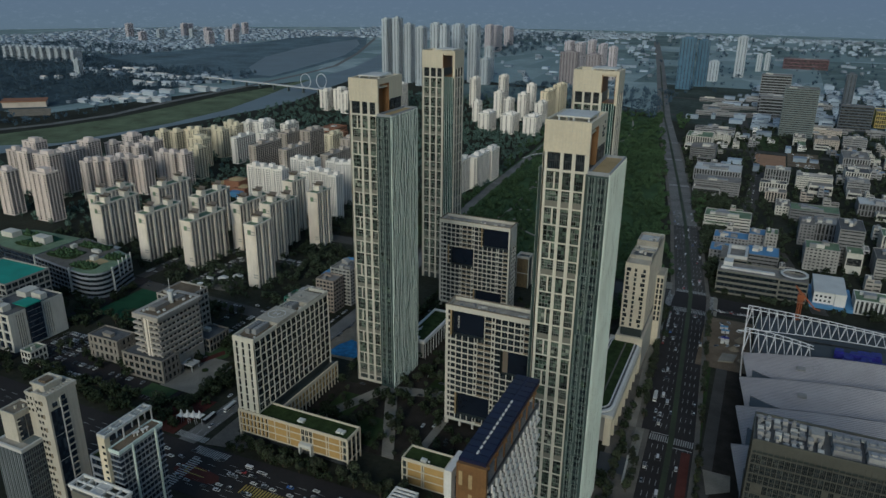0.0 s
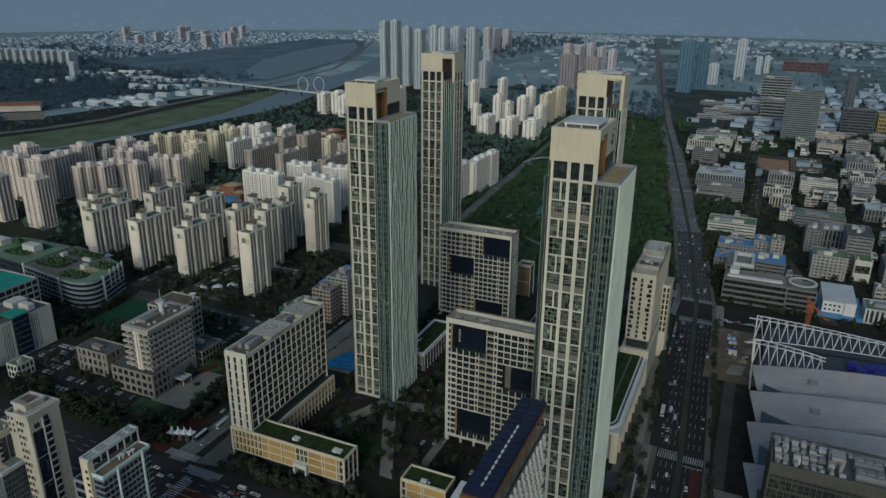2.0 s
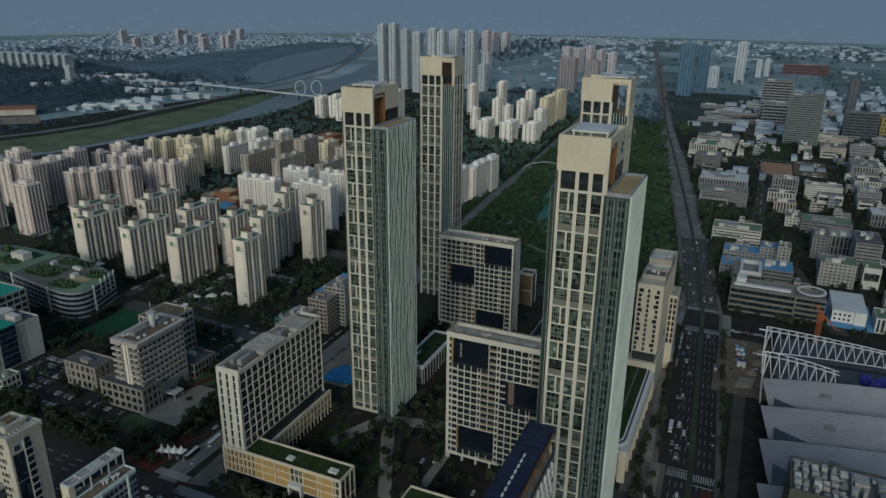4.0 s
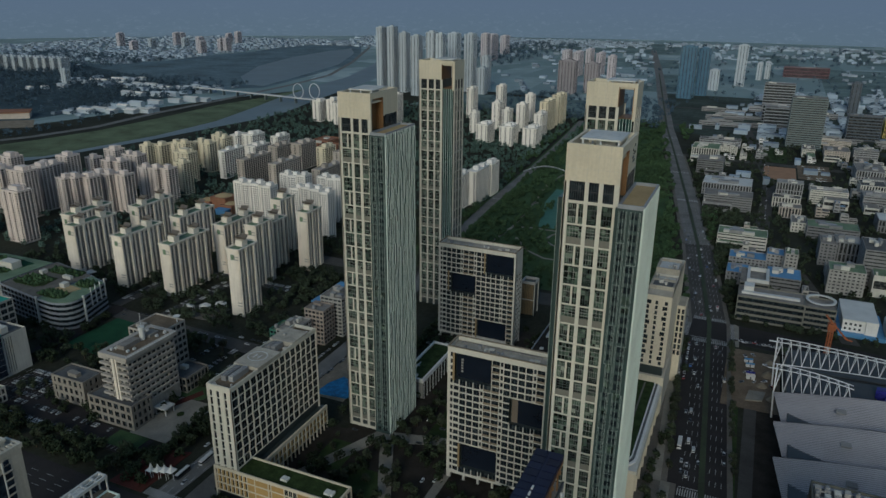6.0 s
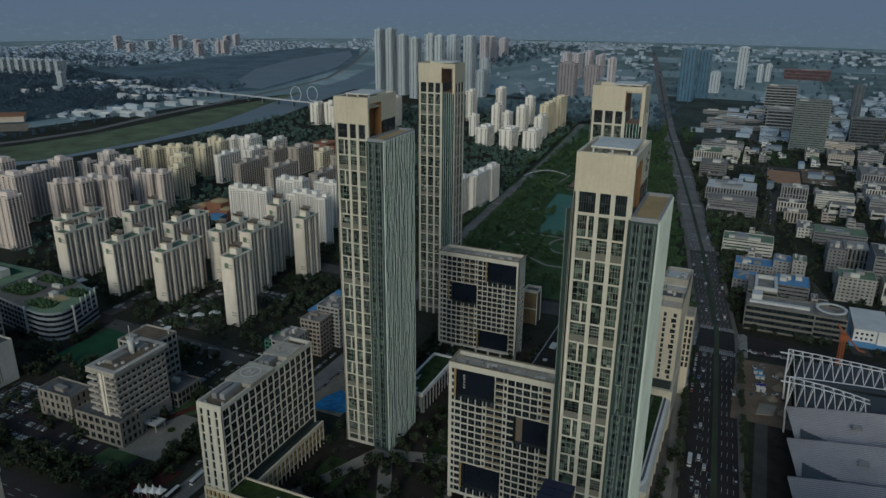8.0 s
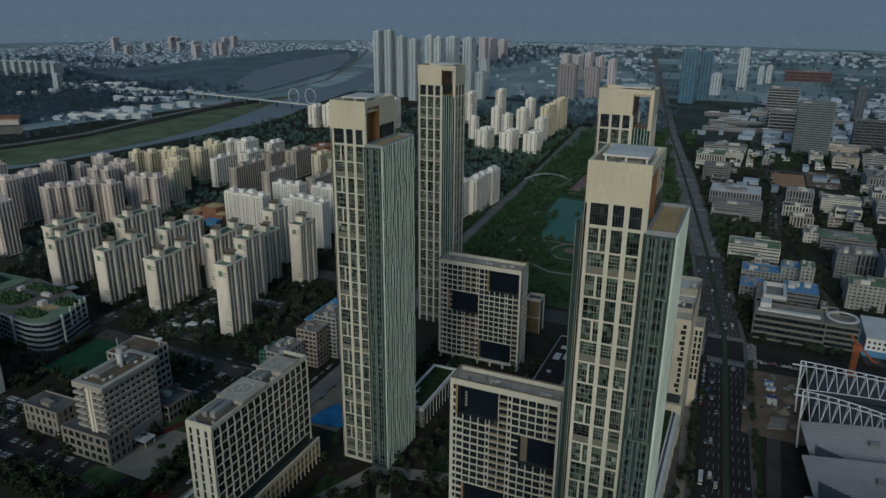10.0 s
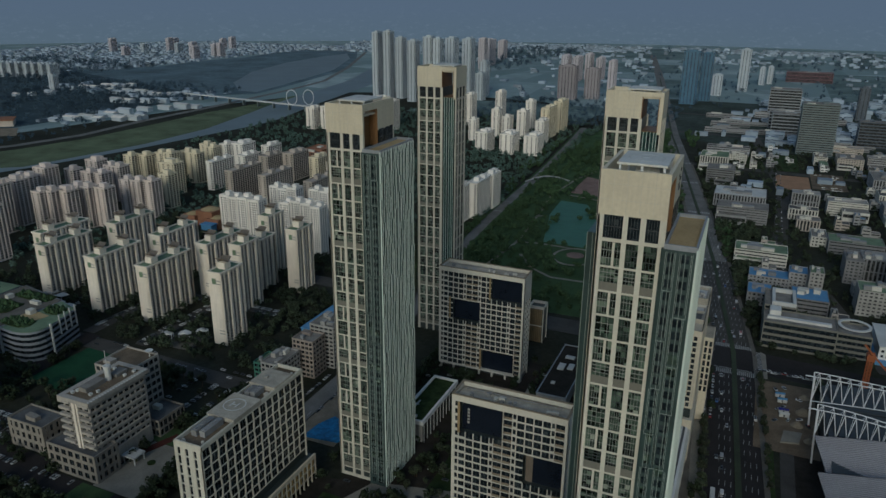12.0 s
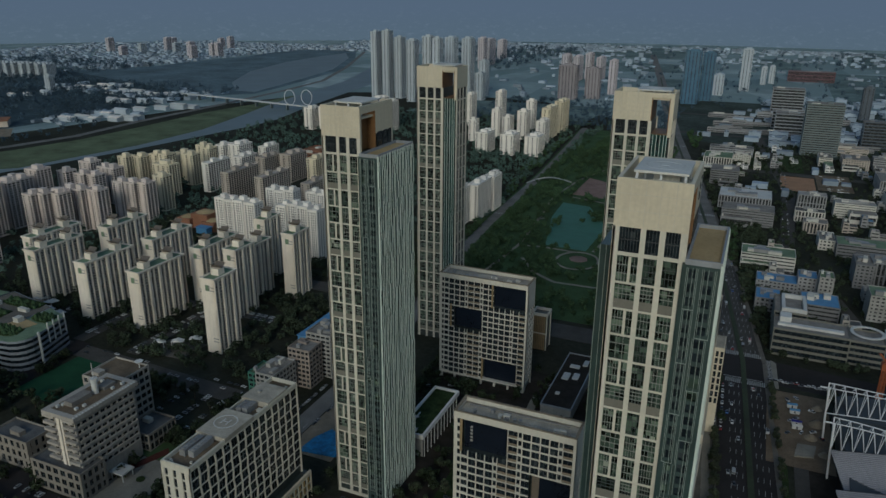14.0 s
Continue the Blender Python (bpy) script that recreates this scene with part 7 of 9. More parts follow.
# small workshops, villas and sheds between the laboratories
def tub(x0, x1, y0, y1, h, deep, rim=0.35):
    """A closed body whose roof is sunk behind a rim; the roof takes the second material."""
    outer, inner = [(x0, y0), (x1, y0), (x1, y1), (x0, y1)], [(x0 + rim, y0 + rim), (x1 - rim, y0 + rim), (x1 - rim, y1 - rim), (x0 + rim, y1 - rim)]
    g = Geo()
    g.v = [(x, y, 0) for x, y in outer] + [(x, y, h) for x, y in outer] + [(x, y, h) for x, y in inner] + [(x, y, h - deep) for x, y in inner]
    for i in range(4):
        j = (i + 1) % 4
        g.f += [(i, j, 4 + j, 4 + i), (4 + i, 4 + j, 8 + j, 8 + i), (8 + i, 8 + j, 12 + j, 12 + i)]
    g.f.append((12, 13, 14, 15))
    g.m = [0] * 12 + [1]
    return g


def workshop(x, y, w, d, h, wall, roof, rg):
    """A small stepped building: two bodies, window bands, a rimmed roof and roof clutter."""
    t = thing("workshop", x, y, "small pale workshop building with flat roof in the works quarter", "building", "small works buildings")
    FOOT.append((x, x + w, y, y + d))
    c = w * rg.uniform(0.35, 0.6)
    h2 = h * rg.uniform(0.45, 0.75)
    part("wall", tub(0, c, 0, d, h + 0.7, 0.6), (wall, roof), t)
    part("annex", tub(c + 0.02, w, d * 0.12, d, h2 + 0.5, 0.4), (wall, roof), t)
    win = Geo()
    n = max(1, round(h / 3.2))
    for j in range(n):
        z = 1.1 + j * h / n
        win.box(0.7, c - 0.7, -0.06, 0, z, z + 1.1)
        if z + 1.1 < h2:
            win.box(c + 0.6, w - 0.6, d * 0.12 - 0.06, d * 0.12, z, z + 1.1).box(w, w + 0.06, d * 0.2, d * 0.9, z, z + 1.1)
        else:
            win.box(c, c + 0.06, 0.8, d - 0.8, z, z + 1.1)
    part("glazing", win, GLASSJ, t, kind="stuff")
    a, b = c * rg.uniform(0.1, 0.4), d * rg.uniform(0.15, 0.5)
    part("roof_room", Geo().box(a, a + c * 0.4, b, b + d * 0.3, h + 0.15, h + rg.uniform(1.4, 2.6)), rg.choice((wall, OFFWHITE, MACHINE)), t)


wr = random.Random(31)
for yy in range(500, 1160, 21):
    for xx in range(-130, 220, 19):
        x, y = xx + wr.uniform(-3, 3), yy + wr.uniform(-3, 3)
        w, d, h = wr.uniform(8, 15), wr.uniform(7, 14), wr.uniform(4.0, 9.5)
        west = (-28 - (y - 480) * 0.155) + 24
        clear = not any(a - w - 1.5 < x < b + 1.5 and c - d - 1.5 < y < e + 1.5 for a, b, c, e in FOOT)
        open_ground = -10 < x + w and x < 66 and 905 < y + d and y < 1015 or abs(x + w / 2 - 2) < 12 and y < 960 or y < 530 and x < 60 or 560 < y < 640 and 20 < x < 38
        if x < west or x > 0.17 * y + 25 or not clear or open_ground or wr.random() < 0.58:
            continue
        workshop(x, y, w, d, h, wr.choice((OFFWHITE, LABWALL, WHITE, LABWALL, BROWNISH, GREYC, MUNI)), wr.choice((ROOF, PADTOP, ROOFGREEN, ROOFTAN, GREYC, BLUEROOF, ROOF, ROOFDK, GREYC)), wr)
for x, y, w, d, h in ((-108, 1262, 70, 9, 6), (-98, 1284, 96, 8, 5), (-30, 1268, 60, 10, 6), (-104, 1330, 60, 9, 6), (-90, 1350, 80, 9, 7), (6, 1352, 62, 8, 6), (-118, 1420, 74, 10, 6), (-20, 1426, 56, 10, 6), (40, 1180, 70, 9, 6), (46, 1204, 74, 8, 5), (132, 1180, 60, 10, 7), (70, 1420, 70, 12, 7), (-40, 1452, 66, 9, 8), (110, 1330, 60, 10, 8)):
    workshop(x, y, w, d, h, LABWALL, GREYC if d < 10 else ROOF, wr)


def far_shed(x, y, w, d, h, wall, roof):
    """A low shed far beyond the river: walls and a shallow ridged roof."""
    t = thing("shed", x, y, "low pale shed among the woods beyond the river", "shed", "sheds beyond the river")
    FOOT.append((x, x + w, y, y + d))
    part("wall", Geo().box(0, w, 0, d, 0, h), wall, t)
    part("roof", Geo().add([(-1, -1, h), (w + 1, -1, h), (w + 1, d + 1, h), (-1, d + 1, h), (-1, d / 2, h + 2), (w + 1, d / 2, h + 2)], [(0, 1, 5, 4), (2, 3, 4, 5), (0, 4, 3), (1, 2, 5)]), roof, t)


for x0, y0, x1, y1, n in ((-1420, 1180, -1340, 1290, 11), (-1290, 1196, -1090, 1232, 13), (-1082, 896, -1044, 948, 6), (-1018, 928, -980, 966, 5), (-1180, 1090, -1100, 1130, 5), (-1412, 1074, -1384, 1108, 3), (-1060, 1010, -1000, 1090, 5)):
    for k in range(n):
        f_ = k / max(1, n - 1)
        far_shed(x0 + (x1 - x0) * f_ + wr.uniform(-8, 8), y0 + (y1 - y0) * f_ + wr.uniform(-14, 14), wr.uniform(14, 30), wr.uniform(8, 14), wr.uniform(4, 9), HAZEDGREY, wr.choice((PADTOP, HAZEDGREY, WHITER)))
mid_block(-1402, 1160, 14, 12, 32, HAZEDGREY, "pale tower block among the far woods", "far tower blocks")
rh = thing("sports_hall", -1168, 812, "long low hall with reddish tiled roof beyond the river", "building")
FOOT.append((-1172, -1000, 735, 865))
part("wall", Geo().prism([(0, 0), (52, 40), (78, 16), (28, -26)], 0, 9), BROWNISH, rh)
part("roof", Geo().prism([(-2, 0), (52, 42), (80, 16), (28, -28)], 9, 10.5), BRICK, rh, "reddish roof")

# ---- ground, water, roads ----
solid("ground", Geo().add([(-3900, -1100, 0), (3900, -1100, 0), (3900, 3900, 0), (-3900, 3900, 0)], [(0, 1, 2, 3)]), GROUND, "dark built-up ground with grass and yards", "ground", "structure")


def sheet(name, pts, z, m, label, category="ground", thick=0.12):
    return solid(name, Geo().prism(pts, z - thick, z), m, label, category, "structure")


sheet("far_plain", [(-2100, 900), (-1400, 800), (-1040, 760), (-970, 1150), (-880, 1420), (-700, 1500), (-430, 1480), (-160, 1230), (130, 1120), (400, 1000), (3800, 700), (3800, 3800), (-3800, 3800), (-3800, 700)], 0.03, HAZEDPLAIN, "flat far plain with fields", "ground", 0.02)
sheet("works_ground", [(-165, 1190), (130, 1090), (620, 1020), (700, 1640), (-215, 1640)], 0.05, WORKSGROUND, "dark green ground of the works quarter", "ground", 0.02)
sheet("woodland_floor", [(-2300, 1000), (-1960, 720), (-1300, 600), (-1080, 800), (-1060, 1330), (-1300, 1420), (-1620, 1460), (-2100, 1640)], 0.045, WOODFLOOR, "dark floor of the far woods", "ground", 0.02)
sheet("river", [(-1400, -100), (-1090, 300), (-880, 594), (-826, 640), (-816, 713), (-804, 806), (-811, 940), (-852, 1098), (-878, 1187), (-910, 1330), (-960, 1600), (-1060, 1900), (-1300, 2500), (-1250, 2500), (-1000, 1900), (-880, 1600), (-806, 1227), (-767, 1066), (-764, 997), (-775, 897), (-789, 769), (-812, 649), (-838, 564), (-1050, 260), (-1340, -140)], 0.1, WATER, "slow grey river", "river")
sheet("river_meadow", [(-1500, 0), (-946, 641), (-925, 713), (-909, 799), (-912, 919), (-924, 1075), (-913, 1196), (-920, 1330), (-905, 1330), (-876, 1187), (-850, 1098), (-809, 940), (-802, 806), (-814, 713), (-824, 640), (-878, 594), (-1090, 300), (-1400, -100)], 0.06, MEADOW, "grassy river meadow", "meadow")
sheet("clay_field", [(-1120, 782), (-1072, 822), (-1016, 776), (-1060, 738)], 0.16, SANDYARD, "pale sandy field beyond the river", "ground")
sheet("marsh", [(-1760, 1500), (-1640, 1700), (-1665, 1900), (-1640, 2120), (-1690, 2330), (-1660, 2590), (-1530, 2656), (-1232, 2129), (-1109, 1820), (-1056, 1590), (-1020, 1413), (-1007, 1322), (-1073, 1252), (-1240, 1314)], 0.07, HAZEDMARSH, "marsh round the lagoon, tinted pale with haze", "ground")
sheet("lagoon", [(-1310, 1701), (-1402, 1998), (-1437, 2255), (-1437, 2418), (-1308, 2218), (-1147, 1857), (-1087, 1620), (-1045, 1438), (-1026, 1347), (-1071, 1346), (-1185, 1470)], 0.1, WATER, "broad pale lagoon", "water")
road = [(-1040, 500), (-945, 720), (-929, 817), (-947, 955), (-955, 1145), (-979, 1411), (-1010, 1600), (-1140, 1930), (-1400, 2500)]
sheet("river_road", road + [(x - 14, y + 3) for x, y in reversed(road)], 0.14, PALEASPHALT, "pale road along the river", "road")
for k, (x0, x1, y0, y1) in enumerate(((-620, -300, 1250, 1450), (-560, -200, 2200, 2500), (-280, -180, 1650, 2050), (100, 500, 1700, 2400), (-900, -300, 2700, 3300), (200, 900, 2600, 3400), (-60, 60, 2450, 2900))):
    sheet("field", [(x0, y0), (x1, y0 + 20), (x1 + 15, y1), (x0 + 10, y1 - 10)], 0.05, HAZEDFIELD, "flat far field in hazed grey-green", "field")
cl = [(-2, -60), (-12, 150), (-17, 300), (-28, 480), (-50, 640), (-73, 777), (-112, 1000), (-150, 1210), (-280, 2050), (-420, 2900)]


def strip(pts, off0, off1, z, m, name, label, category="road", thick=0.1):
    out = []
    for side in (off0, off1):
        row = []
        for i, p in enumerate(pts):
            a, b = Vector(pts[max(0, i - 1)]), Vector(pts[min(len(pts) - 1, i + 1)])
            d = (b - a).normalized()
            row.append((p[0] + d.y * side, p[1] - d.x * side))
        out.append(row)
    return sheet(name, out[0] + out[1][::-1], z, m, label, category, thick)


cl = [(x - 0.8, y) for x, y in cl]
strip(cl[:4], -10.2, 10.2, 0.15, ASPHALT, "boulevard", "eight-lane asphalt boulevard")
strip(cl[3:5], -10.2, 10.2, 0.14, OLDASPHALT, "boulevard", "worn stretch of the boulevard beyond the crossing")
strip(cl[4:], -10.2, 10.2, 0.142, PALEASPHALT, "boulevard", "pale worn stretch of the far boulevard")
strip(cl[1:9], -1.3, 1.3, 0.6, LEAF, "median", "planted median strip", "median", 0.3)
WEST = [(-13.0, 150.0), (-18.2, 308.0), (-19.5, 330.0), (-26.6, 450.0)]
strip(WEST[:2], -27, -10.2, 0.28, PAVE, "pavement", "paved footway beside the boulevard", "pavement", 0.28)
strip(WEST[1:], -27, -14.0, 0.28, PAVE, "pavement", "paved footway beside the boulevard", "pavement", 0.28)
strip(WEST[1:], -14.0, -10.2, 0.13, ASPHALT, "boulevard", "slip lane beside the boulevard")
strip([(-16.6, 262.0), (-18.2, 308.0)], -16.6, -12.6, 0.32, PATH_PALE, "promenade", "pale paved promenade strip", "pavement", 0.1)
strip(WEST[1:], -20.0, -16.6, 0.32, PATH_PALE, "promenade", "pale paved promenade strip", "pavement", 0.1)
# Flat near-black sheet stands in for a sunken ramp and its shade.
sheet("underpass", [(-45, 268), (-33, 268), (-34, 281), (-46, 281)], 0.34, DARKMETAL, "flat dark sheet for a shaded ramp beside the hall", "ramp")
sheet("ramp_wall", [(-33, 262), (-32.2, 262), (-33.4, 283), (-34.2, 283)], 1.4, OFFWHITE, "pale ramp wall", "wall", 1.3)
sheet("forecourt", [(0.5, 270), (9.5, 276), (9, 287), (-2.5, 287)], 0.24, PATH_PALE, "pale paved forecourt of the hall", "pavement")
strip(cl[3:7], -13.0, -10.2, 0.24, PAVE, "pavement", "pale footway beside the far boulevard", "pavement", 0.2)
strip(cl[3:7], 10.2, 12.6, 0.24, PAVE, "pavement", "pale footway beside the far boulevard", "pavement", 0.2)
strip(cl[1:4], 10.2, 12.5, 0.28, PAVE, "pavement", "paved footway beside the boulevard", "pavement", 0.28)
sheet("cross_street", [(-44, 459), (-44, 488), (-17, 486), (110, 474), (300, 460), (300, 442), (110, 452), (-17, 458)], 0.17, ASPHALT, "wide cross street", "road")
sheet("cross_street", [(-330, 470), (-330, 484), (-44, 486), (-44, 464)], 0.16, OLDASPHALT, "street at the park's edge", "road")
sheet("avenue", [(-700, 178), (-700, 208), (-366, 212), (-232, 208), (-120, 212), (-20, 216), (-12, 216), (-12, 178), (-232, 180)], 0.16, ASPHALT, "wide avenue with many lanes", "road")
PARKROAD = [(-220.5, 208), (-219, 300), (-220.5, 430), (-240, 560), (-244.5, 600), (-250, 665), (-254, 750), (-258, 865), (-264, 950), (-276, 1100), (-286, 1210)]
strip(PARKROAD, -4.6, 4.6, 0.18, PALEASPHALT, "side_street", "street beside the towers and the park")
sheet("side_street", [(-232, 325), (-232, 337), (-420, 345), (-600, 345), (-600, 333), (-420, 333)], 0.17, OLDASPHALT, "estate street", "road")
sheet("side_street", [(-372, 214), (-360, 214), (-372, 290), (-378, 345), (-390, 345), (-384, 290)], 0.19, ASPHALT, "narrow street by the shopping centre", "road")
sheet("side_street", [(-14, 520), (-2, 520), (8, 900), (-30, 1260), (-44, 1260), (-4, 900)], 0.18, OLDASPHALT, "narrow street through the works quarter", "road")
sheet("side_street", [(46, 486), (56, 486), (30, 600), (12, 640), (4, 636), (24, 596)], 0.19, OLDASPHALT, "lane beside the institute", "road")
sheet("hall_road", [(-4.0, 262), (1.5, 262), (1.2, 384), (-4.6, 384)], 0.2, OLDASPHALT, "access road beside the hall", "road")
sheet("verge", [(-3.2, 180), (1, 180), (-5, 296), (-9, 450), (-16.5, 450), (-7.6, 300)], 0.16, GRASS, "rough dark verge beside the boulevard", "verge")
sheet("corner_pavement", [(-52, 440), (-41.5, 440), (-41, 456), (-52, 458)], 0.33, PATH_PALE, "pale paved street corner", "pavement")
sheet("corner_pavement", [(-12.2, 454), (-10.2, 454), (-11.6, 484), (-14.5, 487)], 0.29, PATH_PALE, "pale paved street corner", "pavement")
sheet("corner_pavement", [(-54, 487), (-42, 488), (-43.5, 500), (-54, 500)], 0.31, PATH_PALE, "pale paved street corner", "pavement")
# The yard's shade is put into the near-black paving colour.
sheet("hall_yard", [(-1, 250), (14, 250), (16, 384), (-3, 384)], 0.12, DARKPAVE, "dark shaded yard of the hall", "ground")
sheet("building_site", [(-16, 384), (12, 384), (12, 452), (-16, 452)], 0.22, EARTH, "bare earth building site", "ground")
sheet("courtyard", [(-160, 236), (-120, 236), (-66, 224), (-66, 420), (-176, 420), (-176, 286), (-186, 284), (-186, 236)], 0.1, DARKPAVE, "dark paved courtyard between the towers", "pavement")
for x0, x1, y0, y1 in ((-140, -122, 290, 380), (-160, -142, 240, 262), (-178, -164, 254, 276), (-120, -106, 300, 360), (-100, -84, 300, 350)):
    sheet("lawn", [(x0, y0), (x1, y0), (x1, y1), (x0, y1)], 0.25, GRASS, "courtyard lawn", "lawn", 0.2)
sheet("courtyard_path", [(-184, 240), (-178, 240), (-158, 282), (-128, 292), (-128, 298), (-162, 290)], 0.3, PATH_PALE, "pale courtyard path", "path", 0.2)
sheet("courtyard_path", [(-158, 284), (-134, 236), (-128, 236), (-152, 286)], 0.3, PATH_PALE, "pale courtyard path", "path", 0.2)
sheet("courtyard_path", [(-122, 236), (-118, 236), (-118, 290), (-122, 395), (-126, 395), (-122, 290)], 0.31, PATH_PALE, "pale courtyard path", "path", 0.2)
sheet("parking", [(-366, 246), (-346, 226), (-330, 226), (-252, 226), (-252, 240), (-296, 241), (-296, 246), (-326, 246), (-330, 266), (-356, 266)], 0.14, ASPHALT, "car park of the office", "ground")
sheet("corner_pavement", [(-248, 210), (-230, 210), (-230, 240), (-246, 236)], 0.26, REDPAVE, "red paved corner", "pavement", 0.2)
sheet("corner_pavement", [(-211, 210), (-196, 213), (-186, 219), (-204, 224), (-209, 240), (-212, 240)], 0.27, PAVE, "rounded pale corner pavement", "pavement", 0.2)
sheet("red_patch", [(-211.5, 190.5), (-210.8, 194.6), (-207.5, 196.6), (-198, 195.6), (-190, 194.4), (-187.6, 191.4), (-190, 188.4), (-199, 187.6), (-208, 188.2)], 0.2, REDPAVE, "red coated patch at the crossing", "road")
sheet("bus_lane", [(-8.6, 180), (-3.6, 180), (-8.6, 296), (-12.4, 296)], 0.19, REDPAVE, "red bus lane", "road")
sheet("estate_lane", [(-480, 411.5), (-296, 411.5), (-296, 419.5), (-480, 419.5)], 0.14, OLDASPHALT, "parking lane between the flats", "road")
for a in (-438, -394, -352):
    sheet("estate_lane", [(a, 346), (a + 9, 346), (a + 9, 411), (a, 411)], 0.13, OLDASPHALT, "parking lane between the flats", "road")
sheet("plaza", [(-345, 350), (-318, 352), (-316, 372), (-340, 370)], 0.15, PAVE, "pale paved square among the flats", "pavement")
for x, y in ((-342, 356), (-333, 361), (-326, 368)):
    wp_ = thing("garden_pavilion", x, y, "small white garden pavilion with folded roof", "pavilion", "white garden pavilions", rz=24)
    part("roof", Geo().add([(0, 0, 3.2), (7, 0, 3.2), (7, 4, 3.2), (0, 4, 3.2), (3.5, 0, 4.4), (3.5, 4, 4.4)], [(0, 4, 5, 3), (4, 1, 2, 5), (0, 1, 4), (2, 3, 5)]), WHITE, wp_)
    part("post", Geo().box(0.3, 0.6, 0.3, 0.6, 0, 3.3).box(6.4, 6.7, 0.3, 0.6, 0, 3.3).box(0.3, 0.6, 3.4, 3.7, 0, 3.3).box(6.4, 6.7, 3.4, 3.7, 0, 3.3), STEEL, wp_)
for y in (1000, 1236, 1440):
    sheet("cross_street", [(-112 - (y - 1000) * 0.155, y), (420, y - 40), (420, y - 28), (-112 - (y - 1000) * 0.155, y + 14)], 0.13, OLDASPHALT, "far cross street", "road")
# park
sheet("park_lawn", [(-229, 490), (-52, 492), (-92, 780), (-125, 960), (-150, 1200), (-292, 1200), (-283, 1100), (-271, 950), (-265, 865), (-261, 750), (-257, 665), (-247, 560)], 0.08, PARKLAWN, "park lawn", "lawn")
sheet("pond", [(-186, 630), (-152, 628), (-150, 700), (-178, 760), (-206, 765), (-203, 712)], 0.2, POND, "green park pond", "pond", 0.1)
sheet("clay_field", [(-205, 800), (-165, 795), (-172, 860), (-205, 880)], 0.2, PINKPAVE, "reddish clay field", "ground")
ringp = Geo()
for i in range(36):
    a, b = 2 * math.pi * i / 36, 2 * math.pi * (i + 1) / 36
    ringp.beam((-153 + 16 * math.cos(a), 603 + 20 * math.sin(a), 0.35), (-153 + 16 * math.cos(b), 603 + 20 * math.sin(b), 0.35), 2.0, h=0.3)
solid("park_ring_path", ringp, PATH_PALE, "pale ring path in the park", "path", "structure")
solid("park_plaza", Geo().cyl(-153, 607, 7, 0.1, 0.35, 24), PINKPAVE, "round red plaza in the park", "pavement", "structure")
fb = thing("footbridge", -240.6, 836.5, "slender pale arched footbridge over the street by the park", "bridge")
arc = [(-22 + 4.4 * k, -11.8 + 2.36 * k, 0.4 + 5.8 * math.sin(math.pi * k / 10)) for k in range(11)]
deck_, rail_ = Geo(), Geo()
for a, b in zip(arc, arc[1:]):
    deck_.beam(a, b, 1.8, h=0.4)
    rail_.beam((a[0] + 0.5, a[1] - 1.0, a[2] + 1.0), (b[0] + 0.5, b[1] - 1.0, b[2] + 1.0), 0.25)
part("deck", deck_, GREYMETAL, fb)
part("railing", rail_, WHITE, fb)
for y, x in ((560, -240), (700, -251.6), (812, -256.2), (880, -259)):
    for k in range(6):
        solid("crossing_bar", Geo().box(x - 4 + 1.4 * k, x - 3.3 + 1.4 * k, y, y + 3.2, 0.16, 0.2), LINE, "white bar of a zebra crossing", "road marking", "structure")
pp = Geo()
for pts in ([(-194, 592), (-178, 566), (-158, 552), (-130, 553), (-100, 560)], [(-222, 500), (-210, 560), (-206, 620), (-212, 700), (-220, 780), (-214, 860), (-196, 930)], [(-206, 620), (-188, 624), (-160, 622)],
            [(-212, 700), (-206, 706)], [(-146, 628), (-140, 700), (-150, 770), (-176, 782), (-205, 790)], [(-100, 500), (-118, 560), (-132, 590)], [(-196, 930), (-170, 1000), (-178, 1090), (-196, 1180)]):
    for a, b in zip(pts, pts[1:]):
        pp.beam((*a, 0.25), (*b, 0.25), 2.6, h=0.1)
solid("park_path", pp, PATH_PALE, "curved pale park path", "path", "structure")
sheet("clay_field", [(-6, 915), (29, 915), (29, 985), (-6, 985)], 0.2, ORANGE_EARTH, "orange clay sports field", "ground")
sheet("clay_field", [(31, 930), (66, 930), (66, 1010), (31, 1010)], 0.18, EARTH, "dusty yard", "ground")
sheet("lawn", [(-31, 590), (-12, 590), (-12, 616), (-31, 616)], 0.2, GRASS, "bright factory lawn", "lawn")
sheet("lawn", [(-40, 1010), (20, 1010), (20, 1120), (-40, 1120)], 0.15, GRASS, "lawn", "lawn")

# markings
mk = Geo()
for off in (-7.8, -5.4, -3.0, 3.0, 5.4, 7.8):
    for y in range(150, 760, 9):
        for (xa, ya), (xb, yb) in zip(cl, cl[1:]):
            if ya <= y < yb and not 455 < y < 492 and not 296 < y < 312:
                x = xa + (xb - xa) * (y - ya) / (yb - ya) + off
                mk.box(x - 0.09, x + 0.09, y, y + 4, 0.15, 0.17)
for y0, x0, n in ((300.5, -27.6, 20), (452.5, -36.6, 20), (486.0, -39.0, 20)):
    for i in range(n):
        x = x0 + 1.0 * i
        mk.box(x, x + 0.5, y0, y0 + 5.0, 0.16, 0.21)
for i in range(16):
    mk.box(-43.5, -39.5, 459.0 + 1.7 * i, 459.8 + 1.7 * i, 0.18, 0.22)
    mk.box(-17.0, -13.0, 459.0 + 1.7 * i, 459.8 + 1.7 * i, 0.18, 0.22)
